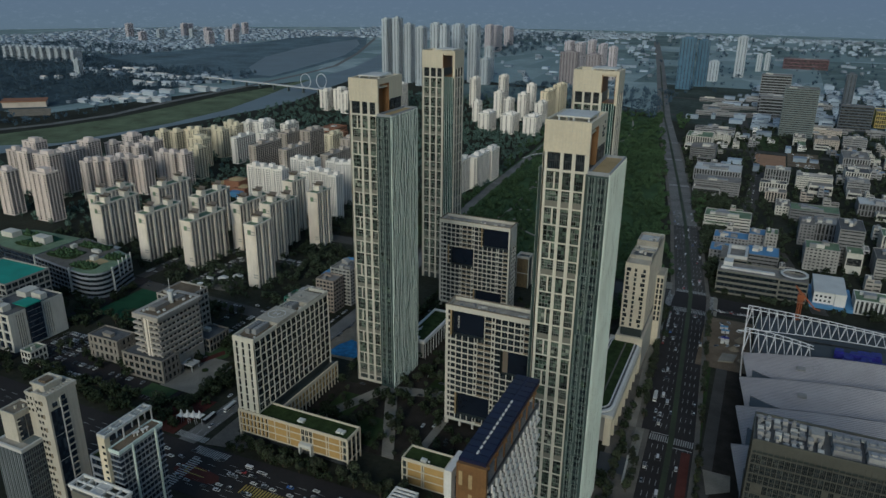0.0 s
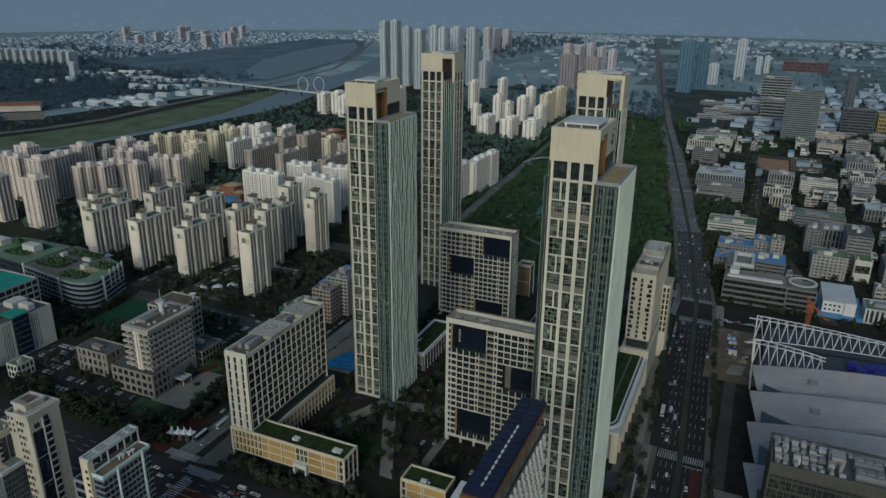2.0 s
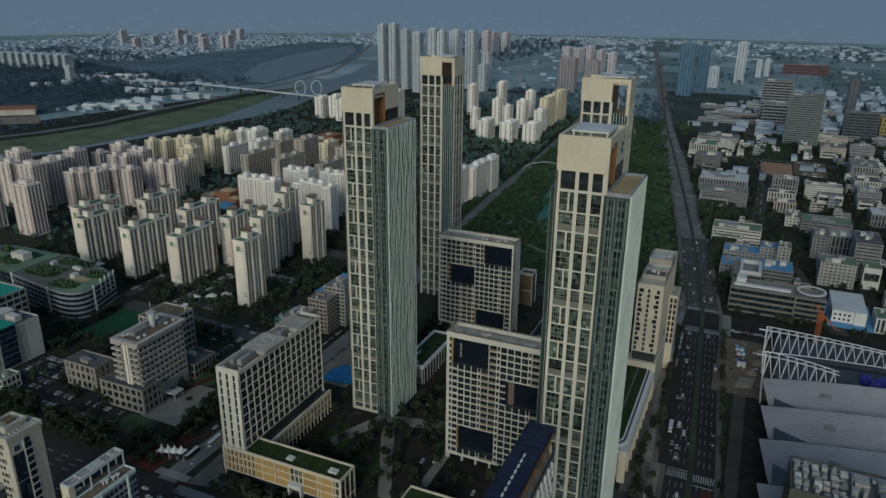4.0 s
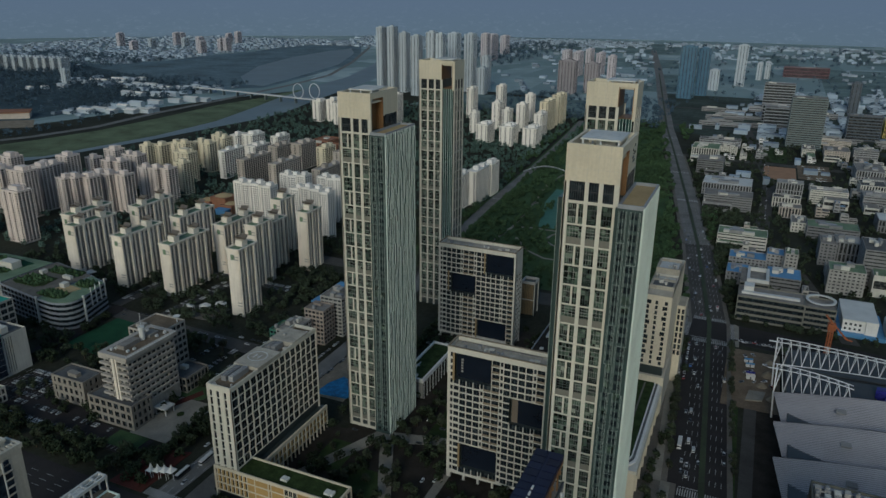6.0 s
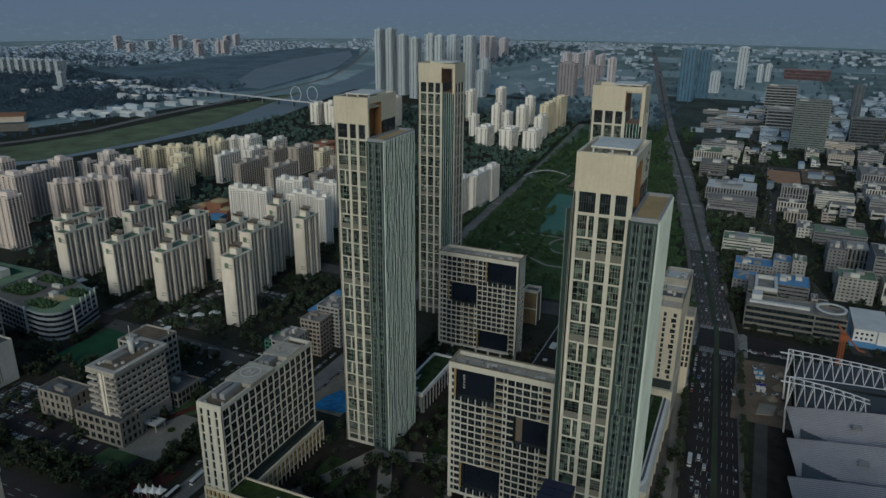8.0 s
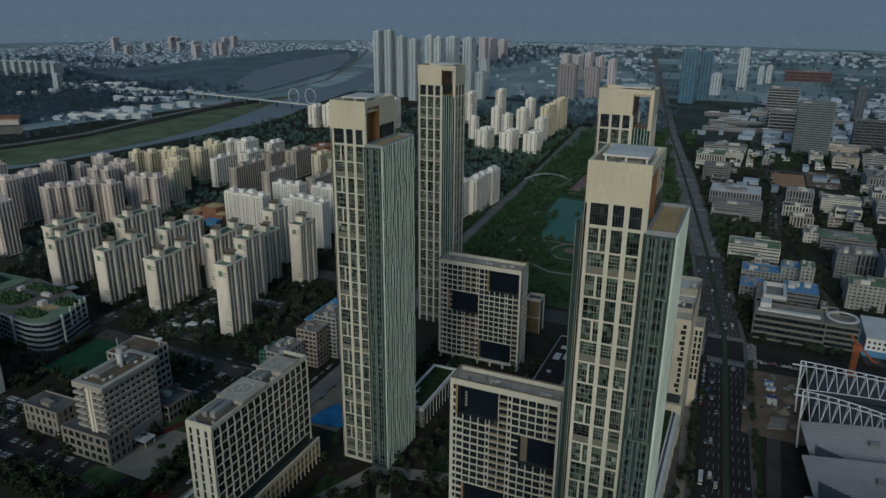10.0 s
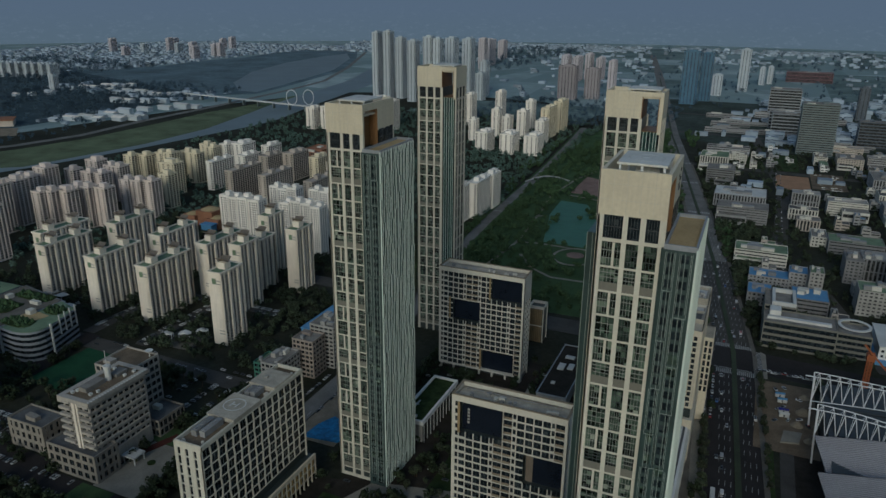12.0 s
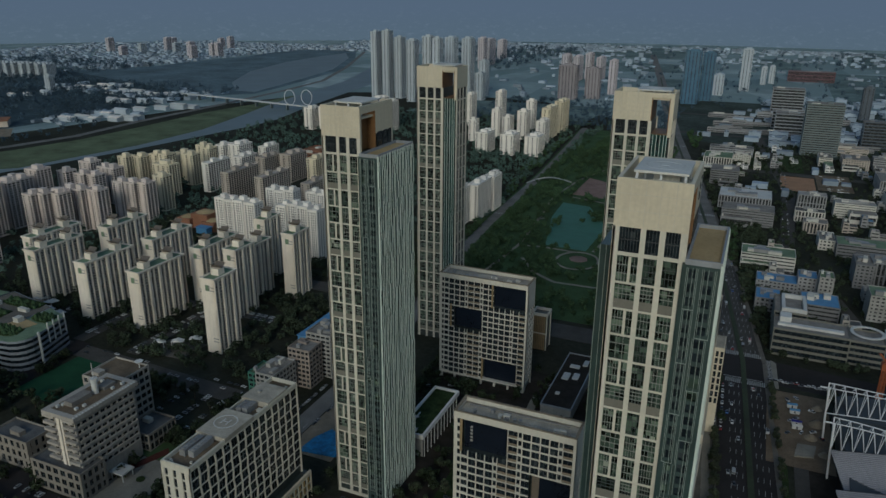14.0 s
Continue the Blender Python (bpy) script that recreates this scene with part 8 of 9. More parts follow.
for y0 in (776, 900, 1003, 1118):
    for (xa, ya), (xb, yb) in zip(cl, cl[1:]):
        if ya <= y0 < yb:
            x0 = xa + (xb - xa) * (y0 - ya) / (yb - ya)
            for i in range(13):
                mk.box(x0 - 10 + 1.6 * i, x0 - 9.1 + 1.6 * i, y0, y0 + 6, 0.16, 0.2)
mk.box(-27.5, -19.2, 306.4, 306.9, 0.16, 0.2).box(-16.8, -8, 297.5, 298, 0.16, 0.2).box(-38, -18, 458.5, 459, 0.17, 0.2)
for i in range(16):
    mk.box(-212.5 + 1.15 * i, -211.9 + 1.15 * i, 203, 208, 0.18, 0.22)
    mk.box(-229 + 1.1 * i, -228.4 + 1.1 * i, 210, 214, 0.19, 0.23)
for i in range(14):
    mk.box(-209, -203.5, 182 + 1.3 * i, 182.6 + 1.3 * i, 0.18, 0.22)
    mk.box(-238, -232.5, 182 + 1.6 * i, 182.7 + 1.6 * i, 0.18, 0.22)
for off in (185, 188.5, 195.5, 199, 202.5):
    for x in range(-200, -20, 9):
        mk.box(x, x + 4, off - 0.09, off + 0.09, 0.17, 0.2)
    for x in range(-420, -240, 9):
        mk.box(x, x + 4, off - 0.09, off + 0.09, 0.17, 0.2)
for off in (-0.2, 3.4, -3.6):
    for y in range(214, 330, 9):
        mk.box(-220 + off, -219.8 + off, y, y + 4, 0.18, 0.22)
for k in range(36):
    mk.box(-348 + 2.5 * k, -347.8 + 2.5 * k, 227, 231.5, 0.15, 0.18)
for r_ in range(3):
    for k in range(12):
        mk.box(-362 + 2.5 * k, -361.8 + 2.5 * k, 243 + 8 * r_, 247.5 + 8 * r_, 0.15, 0.18)
solid("road_marking", mk, LINE, "worn white lane lines and zebra crossings", "road marking", "stuff")
ym = Geo()
for i in range(30):
    ym.box(-176 + 1.4 * i, -175.3 + 1.4 * i, 189.5, 195.0, 0.17, 0.2)
ym.box(-206, -195, 190.8, 191.2, 0.21, 0.24).box(-204, -197, 194.5, 194.9, 0.21, 0.24).box(-206, -205.6, 190.8, 195, 0.21, 0.24)
solid("road_marking", ym, YELLOW, "yellow hatched road markings", "road marking", "stuff")

# white tent roof at the corner
tn = thing("tent_canopy", -236, 218.5, "white pointed tent canopy at the street corner", "canopy")
for i in range(4):
    g = Geo().add([(0, 0, 3.2), (3.2, 0, 3.2), (3.2, 4, 3.2), (0, 4, 3.2), (1.6, 2, 6.4), (1.1, 1.4, 4.2), (2.1, 1.4, 4.2), (2.1, 2.6, 4.2), (1.1, 2.6, 4.2)], [(0, 1, 6, 5), (1, 2, 7, 6), (2, 3, 8, 7), (3, 0, 5, 8), (5, 6, 4), (6, 7, 4), (7, 8, 4), (8, 5, 4)])
    part("tent_roof", g, WHITE, tn, "", (2.9 * i, 0.9 * i, 0))
    part("tent_post", Geo().cyl(0.1, 0.1, 0.08, 0, 3.3, 6).cyl(3.1, 0.1, 0.08, 0, 3.3, 6), STEEL, tn, "", (3.3 * i, 0.9 * i, 0))

# bridge with its two hoops
bd = thing("river_bridge", -755, 1155, "long pale road bridge with two white hoops", "bridge")
part("deck", Geo().beam((0, 0, 10), (-330, 48, 10), 11, h=1.2).beam((0, 0, 10), (60, -10, 5), 11, h=1.2), HAZEDGREY, bd)
part("parapet", Geo().beam((0, -5.5, 11), (-330, 42.5, 11), 0.6, h=0.9), OFFWHITE, bd)
for i in range(9):
    part("pier", Geo().box(-0.8, 0.8, -3.5, 3.5, 0, 9.4), SCREEN, bd, "", (-20 - 38 * i, 3 + 5.5 * i, 0))
hoop = Geo()
for i in range(32):
    a = 2 * math.pi * i / 32
    for r0, y0 in ((0.93, -0.5), (1.0, -0.5), (1.0, 0.5), (0.93, 0.5)):
        hoop.v.append((11.5 * r0 * math.cos(a), y0, 13 + 13.5 * r0 * math.sin(a)))
for i in range(32):
    a, b = 4 * i, 4 * ((i + 1) % 32)
    hoop.f += [(a + k, b + k, b + (k + 1) % 4, a + (k + 1) % 4) for k in range(4)]
    hoop.m += [0] * 4
hm = hoop.mesh("hoop", STEEL)
part("hoop", hm, None, bd, "white steel hoop", (-46, 0, 11))
part("hoop", hm, None, bd, "white steel hoop", (-20, 14, 11))

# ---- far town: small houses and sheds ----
def free_of(x, y, w, d):
    return not any(a - w - 2 < x < b + 2 and c - d - 2 < y < e + 2 for a, b, c, e in FOOT)


rng = random.Random(21)
town = Geo()
for x0, x1, y0, y1, n, hmax in ((-2600, -1670, 1560, 2450, 1500, 9), (-1700, -950, 2500, 3150, 900, 9), (-2450, -1700, 2450, 2620, 300, 10), (-1750, -500, 2950, 3120, 420, 10), (-1300, 300, 3120, 3330, 420, 10), (150, 900, 1750, 2300, 110, 10), (-200, 1000, 2600, 3300, 220, 12), (-2300, -1600, 2450, 2700, 350, 10), (-1500, -1060, 1160, 1320, 60, 9), (-1120, -960, 760, 1010, 60, 8), (-1900, -1250, 1480, 1900, 60, 12), (-700, -250, 1480, 2400, 70, 9), (-60, 420, 1180, 1700, 90, 12), (130, 420, 480, 1180, 130, 13), (-120, 130, 880, 1500, 50, 9), (-2900, -2600, 1300, 1800, 80, 14), (-1200, -300, 2300, 3250, 160, 14), (-300, 900, 2300, 3250, 90, 9)):
    for i in range(n):
        x, y = rng.uniform(x0, x1), rng.uniform(y0, y1)
        w, d, h = rng.uniform(6, 22), rng.uniform(6, 18), rng.uniform(3, hmax * 0.8)
        if any(a - w < x < b + 2 and c - d < y < e + 2 for a, b, c, e in FOOT) or (abs(x + 17 + (y - 300) * 0.15) < 26) or (-760 > x > -1010 and y < 1900):
            continue
        if -1660 < x < -1000 and 1300 < y < 2500:
            continue
        town.box(x, x + w, y, y + d, 0, h, 0, 1)
        if h > 7:
            town.box(x + w * 0.3, x + w * 0.6, y + d * 0.3, y + d * 0.7, h, h + 2, 0, 1)
for x in range(-20, 340, 30):
    for y in range(1160, 1740, 22):
        w, d, h = rng.uniform(13, 26), rng.uniform(6, 14), rng.uniform(3, 9)
        if rng.random() < 0.72 and free_of(x, y, w, d):
            town.box(x, x + w, y, y + d, 0, h, 0, 1)
            town.box(x + w * 0.2, x + w * 0.45, y + d * 0.3, y + d * 0.7, h, h + 1.4, 0, 1)
solid("far_town", town, (HAZEDWALLS, HAZEDROOFS), "far low houses and sheds of many tones", "houses", "stuff")
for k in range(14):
    mid_block(-1830 + 16 * k, 1300 + 6 * (k % 3) + 2 * k, 11, 26, 34, HAZEDGREY, "far pale block of flats beyond the woods", "flats beyond the woods")
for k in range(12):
    mid_block(rng.uniform(-2300, -1680), rng.uniform(1900, 2450), 14, 26, rng.uniform(28, 50), rng.choice((HAZEDGREY, HAZEDPINK, HAZEDPINK)), "far block of flats in the far town", "far hazy flats")

# glowing backdrop at the plain's end: haze and far-town specks painted into its emission
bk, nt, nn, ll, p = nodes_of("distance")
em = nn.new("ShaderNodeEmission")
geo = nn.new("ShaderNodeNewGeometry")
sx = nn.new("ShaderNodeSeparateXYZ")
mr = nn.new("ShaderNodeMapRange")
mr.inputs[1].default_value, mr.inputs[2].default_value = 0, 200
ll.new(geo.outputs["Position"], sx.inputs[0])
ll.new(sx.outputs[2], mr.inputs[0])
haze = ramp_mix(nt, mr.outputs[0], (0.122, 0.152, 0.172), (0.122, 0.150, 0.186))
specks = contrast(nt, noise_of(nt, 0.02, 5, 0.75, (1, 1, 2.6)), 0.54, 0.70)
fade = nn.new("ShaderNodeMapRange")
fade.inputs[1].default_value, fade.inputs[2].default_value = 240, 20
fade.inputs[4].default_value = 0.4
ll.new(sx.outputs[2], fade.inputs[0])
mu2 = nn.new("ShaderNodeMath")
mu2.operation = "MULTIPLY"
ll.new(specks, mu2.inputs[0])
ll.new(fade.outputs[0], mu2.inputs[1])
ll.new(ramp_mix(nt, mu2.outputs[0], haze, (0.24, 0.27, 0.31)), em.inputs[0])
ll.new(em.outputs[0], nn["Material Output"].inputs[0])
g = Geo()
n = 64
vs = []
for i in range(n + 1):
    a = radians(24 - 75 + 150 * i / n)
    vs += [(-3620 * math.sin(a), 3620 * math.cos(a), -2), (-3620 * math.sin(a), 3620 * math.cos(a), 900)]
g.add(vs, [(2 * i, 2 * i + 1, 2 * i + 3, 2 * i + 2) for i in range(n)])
solid("backdrop", g, bk, "glowing backdrop with painted haze", "backdrop", "structure")

# ---- trees ----
def crown_mesh(seed, n, r, h, size):
    """Leaf clumps, thick near the outside of an uneven crown, each a small bent cluster of faces."""
    rg = random.Random(seed)
    g = Geo()
    lumps = [(rg.uniform(-0.5, 0.5) * r, rg.uniform(-0.5, 0.5) * r, h * rg.uniform(0.35, 0.85), r * rg.uniform(0.45, 0.75)) for _ in range(6)]
    for i in range(n):
        lx, ly, lz, lr = rg.choice(lumps)
        d = Vector((rg.gauss(0, 1), rg.gauss(0, 1), rg.gauss(0.25, 0.9))).normalized()
        c = Vector((lx, ly, lz)) + d * lr * rg.uniform(0.65, 1.05)
        a = Vector((rg.uniform(-1, 1), rg.uniform(-1, 1), rg.uniform(-0.5, 0.5))).normalized() * size * rg.uniform(0.6, 1.3)
        b = d.cross(a).normalized() * size * rg.uniform(0.6, 1.2)
        k = d * size * rg.uniform(0.3, 0.7)
        g.add([tuple(c + a), tuple(c + b), tuple(c - a), tuple(c - b), tuple(c + k)], [(0, 1, 4), (1, 2, 4), (2, 3, 4), (3, 0, 4)])
    return g


trunk = Geo().cyl(0, 0, 0.22, 0, 3.2, 6, r2=0.14)
for a in range(4):
    t_ = a * 1.6
    trunk.beam((0, 0, 2.2 + 0.3 * a), (1.5 * math.cos(t_), 1.5 * math.sin(t_), 4.2 + 0.2 * a), 0.12)
TRUNK = trunk.mesh("trunk", BARK)
CROWNS = [crown_mesh(k, 150, 2.5, 6.8, 0.62).mesh("crown", LEAF) for k in range(4)]


def tree(x, y, s, rg, z=0.0, group="street trees"):
    t = thing("tree", x, y, "leafy dark green broadleaf tree", "tree", group, z=z, rz=rg.uniform(0, 360))
    t.scale = (s, s, s * rg.uniform(0.85, 1.15))
    part("trunk", TRUNK, None, t)
    part("crown", rg.choice(CROWNS), None, t)


def free(x, y, m):
    return not any(a - m < x < b + m and c - m < y < d + m for a, b, c, d in FOOT)


rng = random.Random(5)
for y in range(215, 452, 6):
    for off in (-15.4, -22.5):
        xc = -17 - (y - 300) * 0.061
        if y > 312 or off < -20 or y < 296:
            if free(xc + off, y, 1.5) and not 296 < y < 314 and rng.random() < 0.92:
                tree(xc + off + rng.uniform(-0.8, 0.8), y + rng.uniform(-1.5, 1.5), rng.uniform(0.6, 0.95), rng)
    if y > 225 and rng.random() < 0.75:
        tree(-17 - (y - 300) * 0.061 + 11.6, y, rng.uniform(0.6, 0.9), rng)
for i in range(42):
    x, y = rng.uniform(-192, -112), rng.uniform(211, 219.5)
    tree(x, y, rng.uniform(0.55, 0.9), rng)
n = 0
while n < 95:
    x, y = rng.uniform(-186, -84), rng.uniform(236, 425)
    if free(x, y, 2.5) and not (-163 < x < -150 and 284 < y < 292):
        tree(x, y, rng.uniform(0.5, 0.95), rng, group="courtyard trees")
        n += 1
n = 0
while n < 75:
    x, y = rng.uniform(-345, -212), rng.uniform(214, 330)
    if free(x, y, 2.5) and not (-266 < x < -247 and 238 < y < 280) and not -231 < x < -210 and not (-340 < x < -265 and 232 < y < 243):
        tree(x, y, rng.uniform(0.6, 1.0), rng, group="trees round the office")
        n += 1


def wood(areas, seed, label, size, leaves, name="woodland", m=FOREST):
    """Close-set tree crowns too many to count: each a tuft of leaf clumps."""
    rg = random.Random(seed)
    bank = [crown_mesh(100 + k, leaves, 2.6, 6.0, size) for k in range(6)]
    V, F = [], []
    base = 0
    for x0, x1, y0, y1, n, s0, s1 in areas:
        for _ in range(n):
            x, y = rg.uniform(x0, x1), rg.uniform(y0, y1)
            if not free(x, y, 2.0 * s0) or blocked(x, y):
                continue
            b = rg.choice(bank)
            s, c0, s_ = rg.uniform(s0, s1), *(lambda a: (math.cos(a), math.sin(a)))(rg.uniform(0, 6.28))
            v = np.array(b.v)
            v = np.stack([x + s * (v[:, 0] * c0 - v[:, 1] * s_), y + s * (v[:, 0] * s_ + v[:, 1] * c0), s * v[:, 2] * 0.95 - 0.5], 1)
            V.append(v)
            F.append(np.array(b.f) + base)
            base += len(v)
    V, F = np.concatenate(V), np.concatenate(F)
    me = bpy.data.meshes.new(name)
    me.from_pydata((V * U).tolist(), [], F.tolist())
    me.materials.append(m)
    return tagged(new(name, me), label, "trees", kind="stuff")


def blocked(x, y):
    """Roads, water and open ground that carry no trees."""
    bx = -17 - (y - 300) * 0.061 if y < 480 else -28 - (y - 480) * 0.155
    if abs(x - bx + 0.8) < 11.5 and y < 1300:
        return True
    if 176 < y < 211 and x > -700:
        return True
    if -232 < x < -210 and y < 440 or (430 <= y < 1210 and abs(x + 220.5 + (min(y, 560) - 430) * 0.15 + max(0, y - 560) * 0.0708) < 6.2):
        return True
    if 456 < y < 489 and x > -330 or 331 < y < 347 and -600 < x < -232:
        return True
    if -190 < x < -146 and 626 < y < 702 or -208 < x < -172 and 700 < y < 768 or -205 < x < -165 and 795 < y < 880:
        return True
    if (x + 153) ** 2 / 19**2 + (y - 603) ** 2 / 24**2 < 1 or -200 < x < -100 and 540 < y < 560 and x + y > 380:
        return True
    if -6 < x < 66 and 915 < y < 1010 or -372 < x < -336 and 290 < y < 336 or -16 < x < 16 and 250 < y < 452:
        return True
    if -905 < x < -760 and 560 < y < 1300 or -1640 < x < -1010 and 1360 < y < 2540:
        return True
    if -366 < x < -328 and 240 < y < 268 or -350 < x < -250 and 227 < y < 240 or -300 < x < -262 and 298 < y < 330:
        return True
    if -480 < x < -296 and 411 < y < 420 or any(a < x < a + 9 and 340 < y < 372 for a in (-438, -394, -352)):
        return True
    return -266 < x < -247 and 238 < y < 280


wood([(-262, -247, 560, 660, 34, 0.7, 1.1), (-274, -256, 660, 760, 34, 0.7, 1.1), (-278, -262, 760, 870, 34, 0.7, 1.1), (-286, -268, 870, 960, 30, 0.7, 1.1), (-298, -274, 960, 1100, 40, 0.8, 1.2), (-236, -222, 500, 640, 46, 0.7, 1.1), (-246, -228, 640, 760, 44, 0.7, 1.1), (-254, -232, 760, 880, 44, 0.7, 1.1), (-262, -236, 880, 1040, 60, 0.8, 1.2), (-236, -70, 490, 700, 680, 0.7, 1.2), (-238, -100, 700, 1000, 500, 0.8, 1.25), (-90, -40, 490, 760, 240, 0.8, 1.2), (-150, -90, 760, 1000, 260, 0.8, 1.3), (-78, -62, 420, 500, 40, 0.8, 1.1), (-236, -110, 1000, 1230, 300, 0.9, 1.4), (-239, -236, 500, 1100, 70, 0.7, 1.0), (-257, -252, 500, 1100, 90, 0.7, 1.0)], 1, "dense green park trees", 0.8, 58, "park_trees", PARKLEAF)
wood([(-520, -236, 338, 560, 1500, 0.7, 1.15), (-620, -360, 212, 330, 420, 0.7, 1.1), (-330, -240, 430, 620, 340, 0.7, 1.2)], 2, "dark trees between the flats", 0.75, 52, "estate_trees", WORKSLEAF)
wood([(-780, -400, 400, 900, 1500, 0.8, 1.3), (-420, -258, 600, 960, 620, 0.8, 1.3), (-760, -520, 900, 1250, 600, 0.9, 1.5), (-520, -256, 900, 1260, 700, 0.9, 1.4)], 3, "green trees among the far flats", 0.98, 26, "estate_trees", HAZEDGREEN)
wood([(-30, 130, 484, 760, 620, 0.6, 1.0), (-60, 180, 760, 1180, 760, 0.7, 1.1), (60, 200, 440, 500, 120, 0.7, 1.2), (14, 60, 448, 496, 110, 0.6, 1.0), (-36, -4, 492, 640, 130, 0.8, 1.2), (-60, -20, 600, 800, 260, 0.8, 1.2), (-100, -50, 780, 1080, 260, 0.8, 1.3)], 4, "dark trees in the works quarter", 0.85, 50, "works_trees", WORKSLEAF)
wood([(-1900, -1060, 900, 1420, 1200, 1.4, 2.4), (-1700, -960, 560, 900, 450, 1.2, 2.2), (-2200, -1560, 1300, 1760, 450, 1.6, 2.8), (-500, -160, 1180, 1500, 420, 1.2, 2.0), (-420, 300, 1500, 2400, 220, 1.2, 2.2), (150, 700, 700, 1600, 360, 1.0, 1.8), (-1300, -700, 1900, 3000, 400, 2, 4), (-400, 900, 2400, 3200, 120, 2, 3.5)], 5, "far dark woods", 0.85, 22, "far_woods", HAZEDWOOD)

wood([(-186, -66, 236, 425, 380, 0.7, 1.15), (-345, -232, 212, 330, 520, 0.8, 1.2), (-430, -345, 212, 330, 200, 0.8, 1.2), (-262, -236, 250, 330, 50, 0.7, 1.0), (-200, -90, 211, 220, 60, 0.6, 0.9), (-44, -36, 225, 450, 60, 0.6, 1.0), (-330, -212, 286, 332, 90, 0.7, 1.1)], 6, "dark close-set courtyard and street trees", 0.75, 60, "garden_trees")

# ---- cars ----
def car_template(kind):
    L, Wd, H = {"car": (4.5, 1.8, 1.45), "van": (5.0, 1.95, 2.0), "bus": (11.5, 2.5, 3.2)}[kind]
    t = thing({"car": "car", "van": "van", "bus": "bus"}[kind], 0, 0, {"car": "small passenger car on the asphalt", "van": "boxy van on the asphalt", "bus": "long city bus on the asphalt"}[kind], kind, "traffic")
    if kind == "car":
        body = Geo().prism([(-Wd / 2, -L / 2 + 0.2), (-Wd / 2 + 0.2, -L / 2), (Wd / 2 - 0.2, -L / 2), (Wd / 2, -L / 2 + 0.2), (Wd / 2, L / 2 - 0.2), (Wd / 2 - 0.25, L / 2), (-Wd / 2 + 0.25, L / 2), (-Wd / 2, L / 2 - 0.2)], 0.3, 0.85)
        cab = Geo().add([(-0.8, -1.9, 0.85), (0.8, -1.9, 0.85), (0.8, 1.1, 0.85), (-0.8, 1.1, 0.85), (-0.62, -1.3, H), (0.62, -1.3, H), (0.62, 0.3, H), (-0.62, 0.3, H)], [(0, 1, 5, 4), (1, 2, 6, 5), (2, 3, 7, 6), (3, 0, 4, 7), (4, 5, 6, 7)])
        roof = Geo().box(-0.62, 0.62, -1.3, 0.3, H, H + 0.04)
    else:
        body = Geo().box(-Wd / 2, Wd / 2, -L / 2, L / 2, 0.35, H)
        cab = Geo().box(-Wd / 2 - 0.03, Wd / 2 + 0.03, -L / 2 + 0.4, L / 2 + 0.03, H * 0.5, H * 0.8)
        roof = Geo().box(-Wd / 2 + 0.2, Wd / 2 - 0.2, -L / 2 + 0.3, L / 2 - 0.3, H, H + 0.12)
    t.scale = (1 / U, 1 / U, 1 / U)
    part("body", body, CARPAINT, t)
    part("glazing", cab, GLASSD, t)
    part("roof", roof, CARPAINT if kind != "bus" else PADTOP, t)
    return t


first = {}


def car(kind, x, y, rz, z=0.15):
    if kind not in first:
        first[kind] = car_template(kind)
        first[kind].location, first[kind].rotation_euler = (x * U, y * U, z * U), (0, 0, radians(rz))
        return
    copy_thing(first[kind], pose(x * U, y * U, z * U, 0, 0, rz))


rng = random.Random(9)
lanes = [-8.9, -6.6, -4.2, -1.9, 1.9, 4.2, 6.6, 8.9]
for k in range(78):
    y = rng.uniform(230, 700)
    if 292 < y < 314 or 452 < y < 492:
        continue
    off = rng.choice(lanes)
    for (xa, ya), (xb, yb) in zip(cl, cl[1:]):
        if ya <= y < yb:
            x = xa + (xb - xa) * (y - ya) / (yb - ya) + off
            car("van" if rng.random() < 0.18 else "car", x, y, 3.5 if off > 0 else 183.5)
for k in range(16):
    car("car", -40.5 + 0.1 * k + (3 if k % 2 else 0), 446 - 6.2 * (k // 2), 183.5)
for x, y in ((-222.5, 226), (-220, 238), (-30.5, 338)):
    car("bus", x, y, 182)
for k in range(26):
    x = rng.uniform(-190, -90)
    car("car" if rng.random() < 0.85 else "van", x, rng.choice((186.8, 190, 197.2, 200.8, 204.2)), 90 if rng.random() < 0.5 else 270, 0.16)
for x, y, a in ((-214, 198, 80), (-206, 187, 60), (-220, 190, 90), (-233, 200, 95), (-240, 204, 90), (-226, 196, 270), (-250, 198, 270), (-218, 222, 180), (-216, 246, 182), (-223, 260, 0), (-217, 290, 180), (-222, 318, 0)):
    car("car", x, y, a, 0.18)
for k in range(10):
    car("car", rng.uniform(-10, 8), rng.uniform(395, 448), rng.uniform(0, 360), 0.23)
for k in range(12):
    car("car", -15 + 2.6 * k, 462 + 0.6 * (k % 3), 95, 0.18)


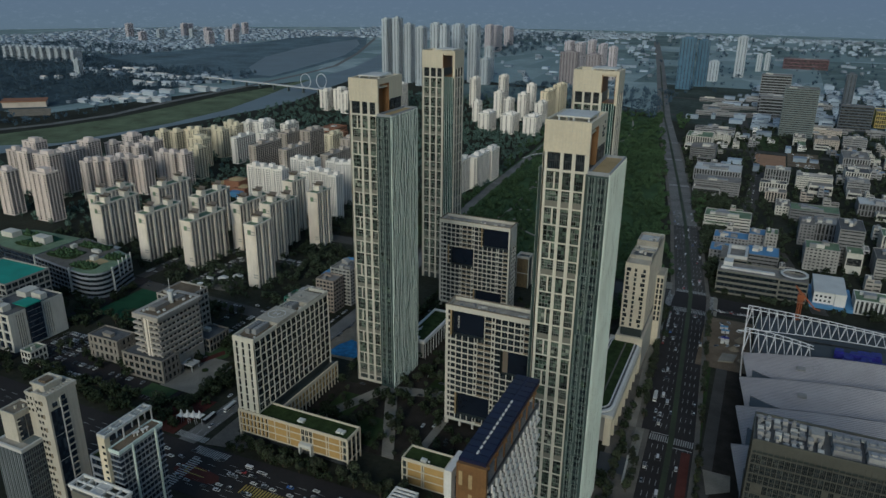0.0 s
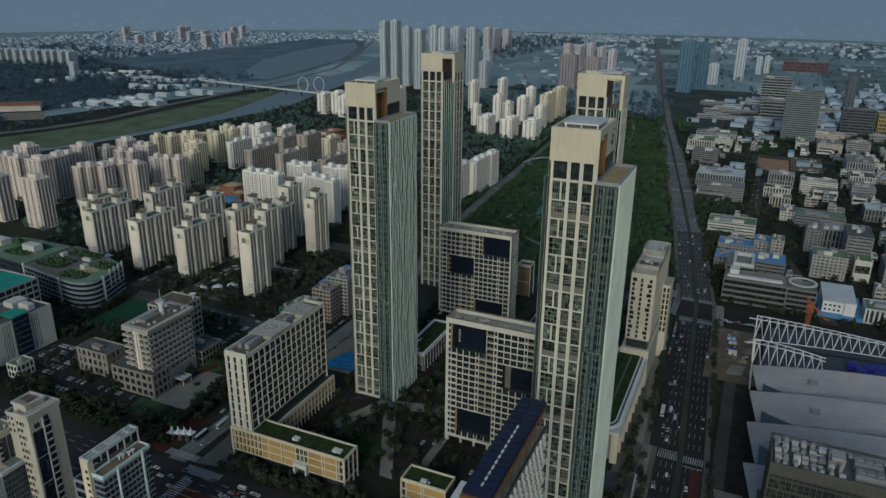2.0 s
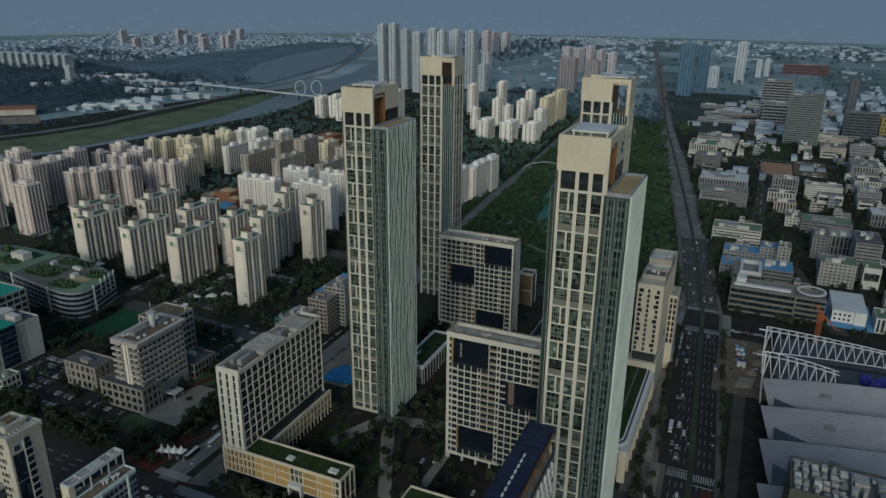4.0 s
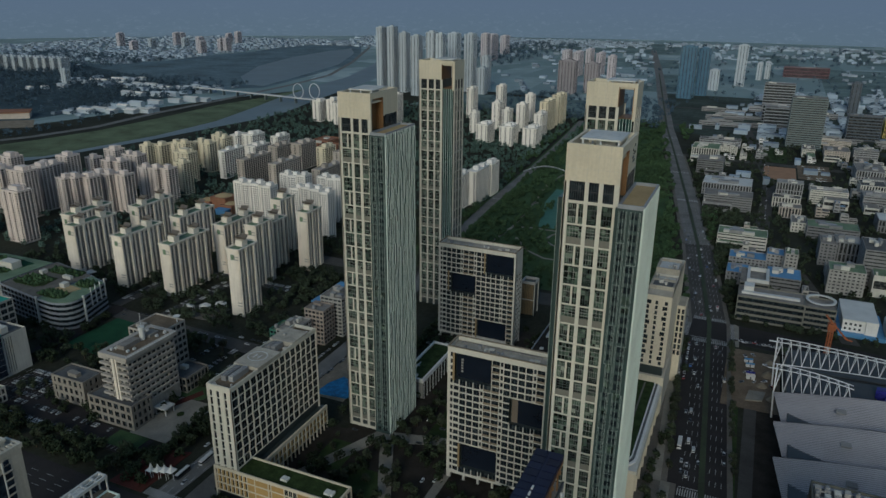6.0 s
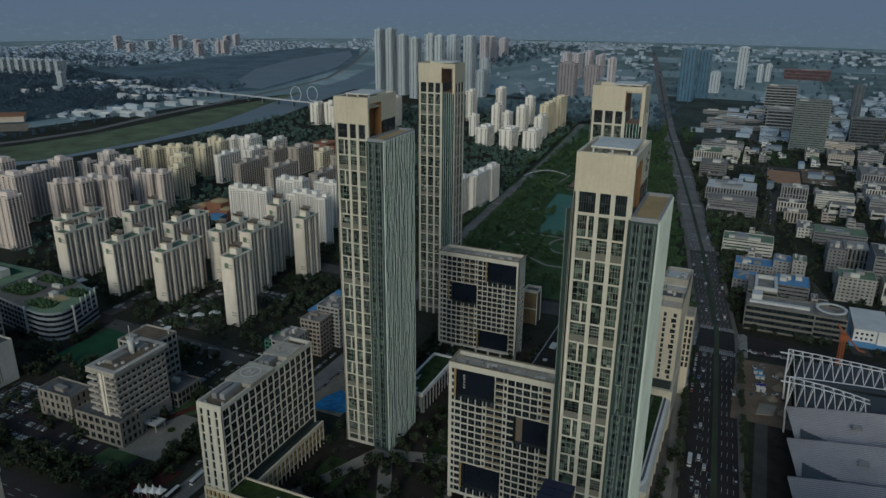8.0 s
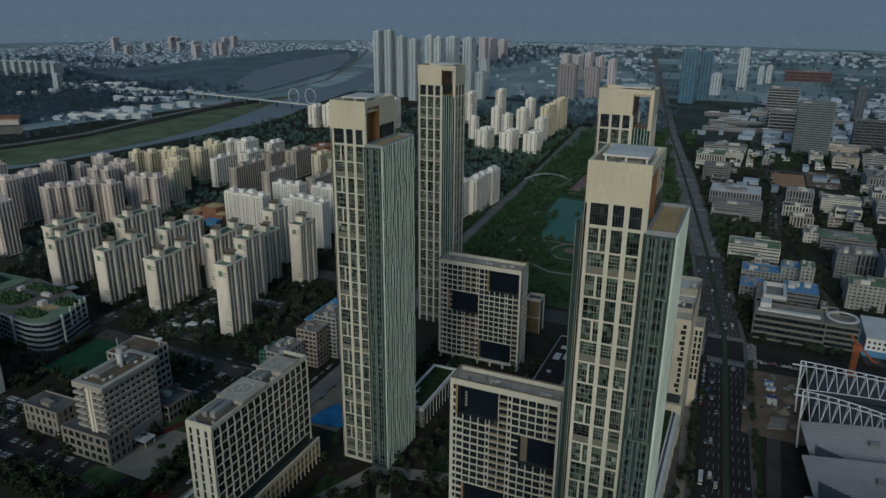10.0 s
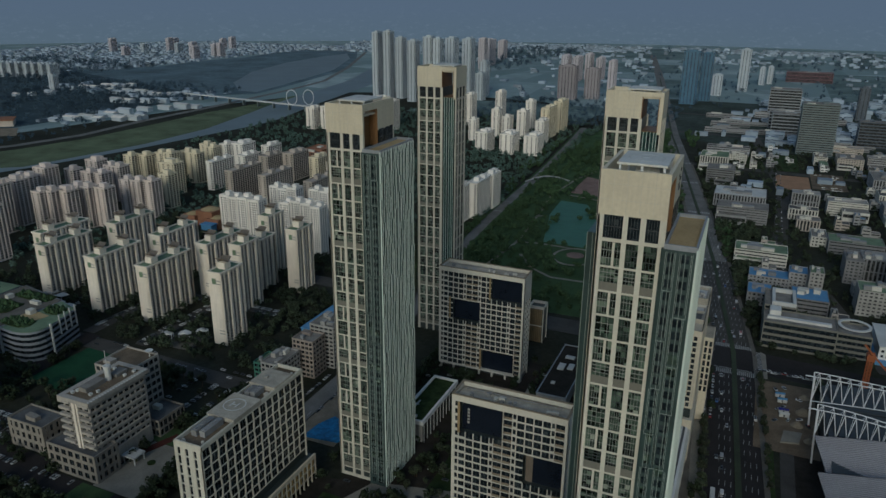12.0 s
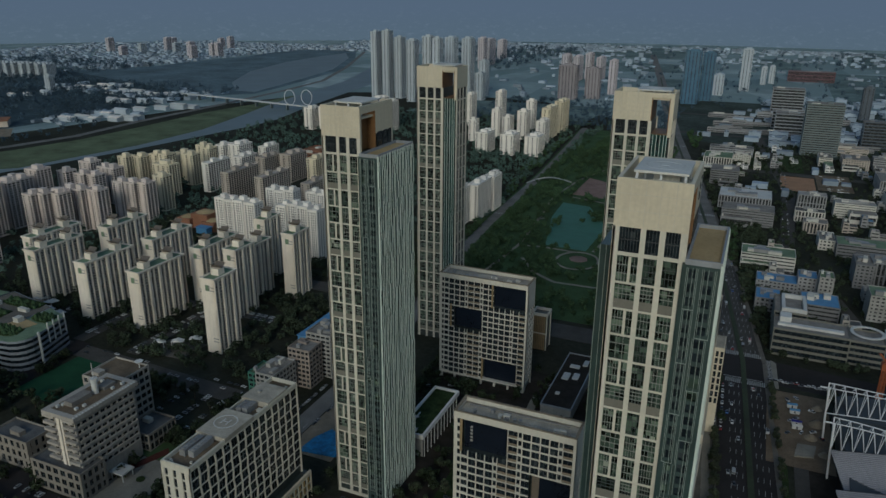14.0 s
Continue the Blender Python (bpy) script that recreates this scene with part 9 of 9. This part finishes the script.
def parked(spots):
    """Rows of parked cars too many to count: a body and a narrower cabin each."""
    g = Geo()
    for x, y, along in spots:
        l, w = (0.6, 1.5) if not along else (1.5, 0.6)
        c = rng.choices((0, 1, 2), (5, 3, 4))[0]
        g.box(x - l, x + l, y - w, y + w, 0.35, 0.72, c)
        l, w = (0.5, 0.85) if not along else (0.85, 0.5)
        g.add([(x - l, y - w, 0.72), (x + l, y - w, 0.72), (x + l, y + w, 0.72), (x - l, y + w, 0.72), (x - l * 0.8, y - w * 0.7, 1.1), (x + l * 0.8, y - w * 0.7, 1.1), (x + l * 0.8, y + w * 0.7, 1.1), (x - l * 0.8, y + w * 0.7, 1.1)], [(0, 1, 5, 4), (1, 2, 6, 5), (2, 3, 7, 6), (3, 0, 4, 7)], 3)
        g.add([(x - l * 0.8, y - w * 0.7, 1.1), (x + l * 0.8, y - w * 0.7, 1.1), (x + l * 0.8, y + w * 0.7, 1.1), (x - l * 0.8, y + w * 0.7, 1.1)], [(0, 1, 2, 3)], c)
    solid("parked_cars", g, (PADTOP, MACHINE, DARKMETAL, GLASSD), "rows of parked white, grey and black cars", "cars", "stuff")


spots = [(x, y, 0) for y in (228.4, 237.8) for x in np.arange(-347, -276, 1.7) if rng.random() < 0.55]
spots += [(x, y, 0) for y in (243.5, 249.5, 256.5, 262.5) for x in np.arange(-358, -331, 1.7) if rng.random() < 0.7]
spots += [(x, y, 0) for y in (412.8, 418.2) for x in np.arange(-478, -300, 1.9) if rng.random() < 0.6]
spots += [(a + b_, y, 1) for a in (-438, -394, -352) for b_ in (1.8, 7.2) for y in np.arange(348, 408, 1.9) if rng.random() < 0.6]
spots += [(x, y, 1) for y in (341.5, 335.8) for x in np.arange(-420, -240, 4.4) if rng.random() < 0.35]
spots += [(x, rng.uniform(494, 1000), 0) for x in (-5.5, -1.0) for k in range(36)] + [(rng.uniform(36, 62), rng.uniform(926, 1006), 1) for k in range(40)]
spots += [(x, y, 1) for x in (-266, -276, -290) for y in np.arange(300, 328, 1.9) if rng.random() < 0.6]
spots += [(x, y, 0) for x in (-227.6, -213.6) for y in np.arange(244, 425, 3.2) if rng.random() < 0.5]
spots += [(rng.uniform(-232, -130), rng.choice((186.5, 189.8, 193, 196.5, 200, 203.5)), 1) for k in range(40)]
spots += [(rng.uniform(-182, -90), rng.uniform(240, 420), rng.random() < 0.5) for k in range(40)]
spots = [p for p in spots if free(p[0], p[1], 1.5)]
parked(spots)
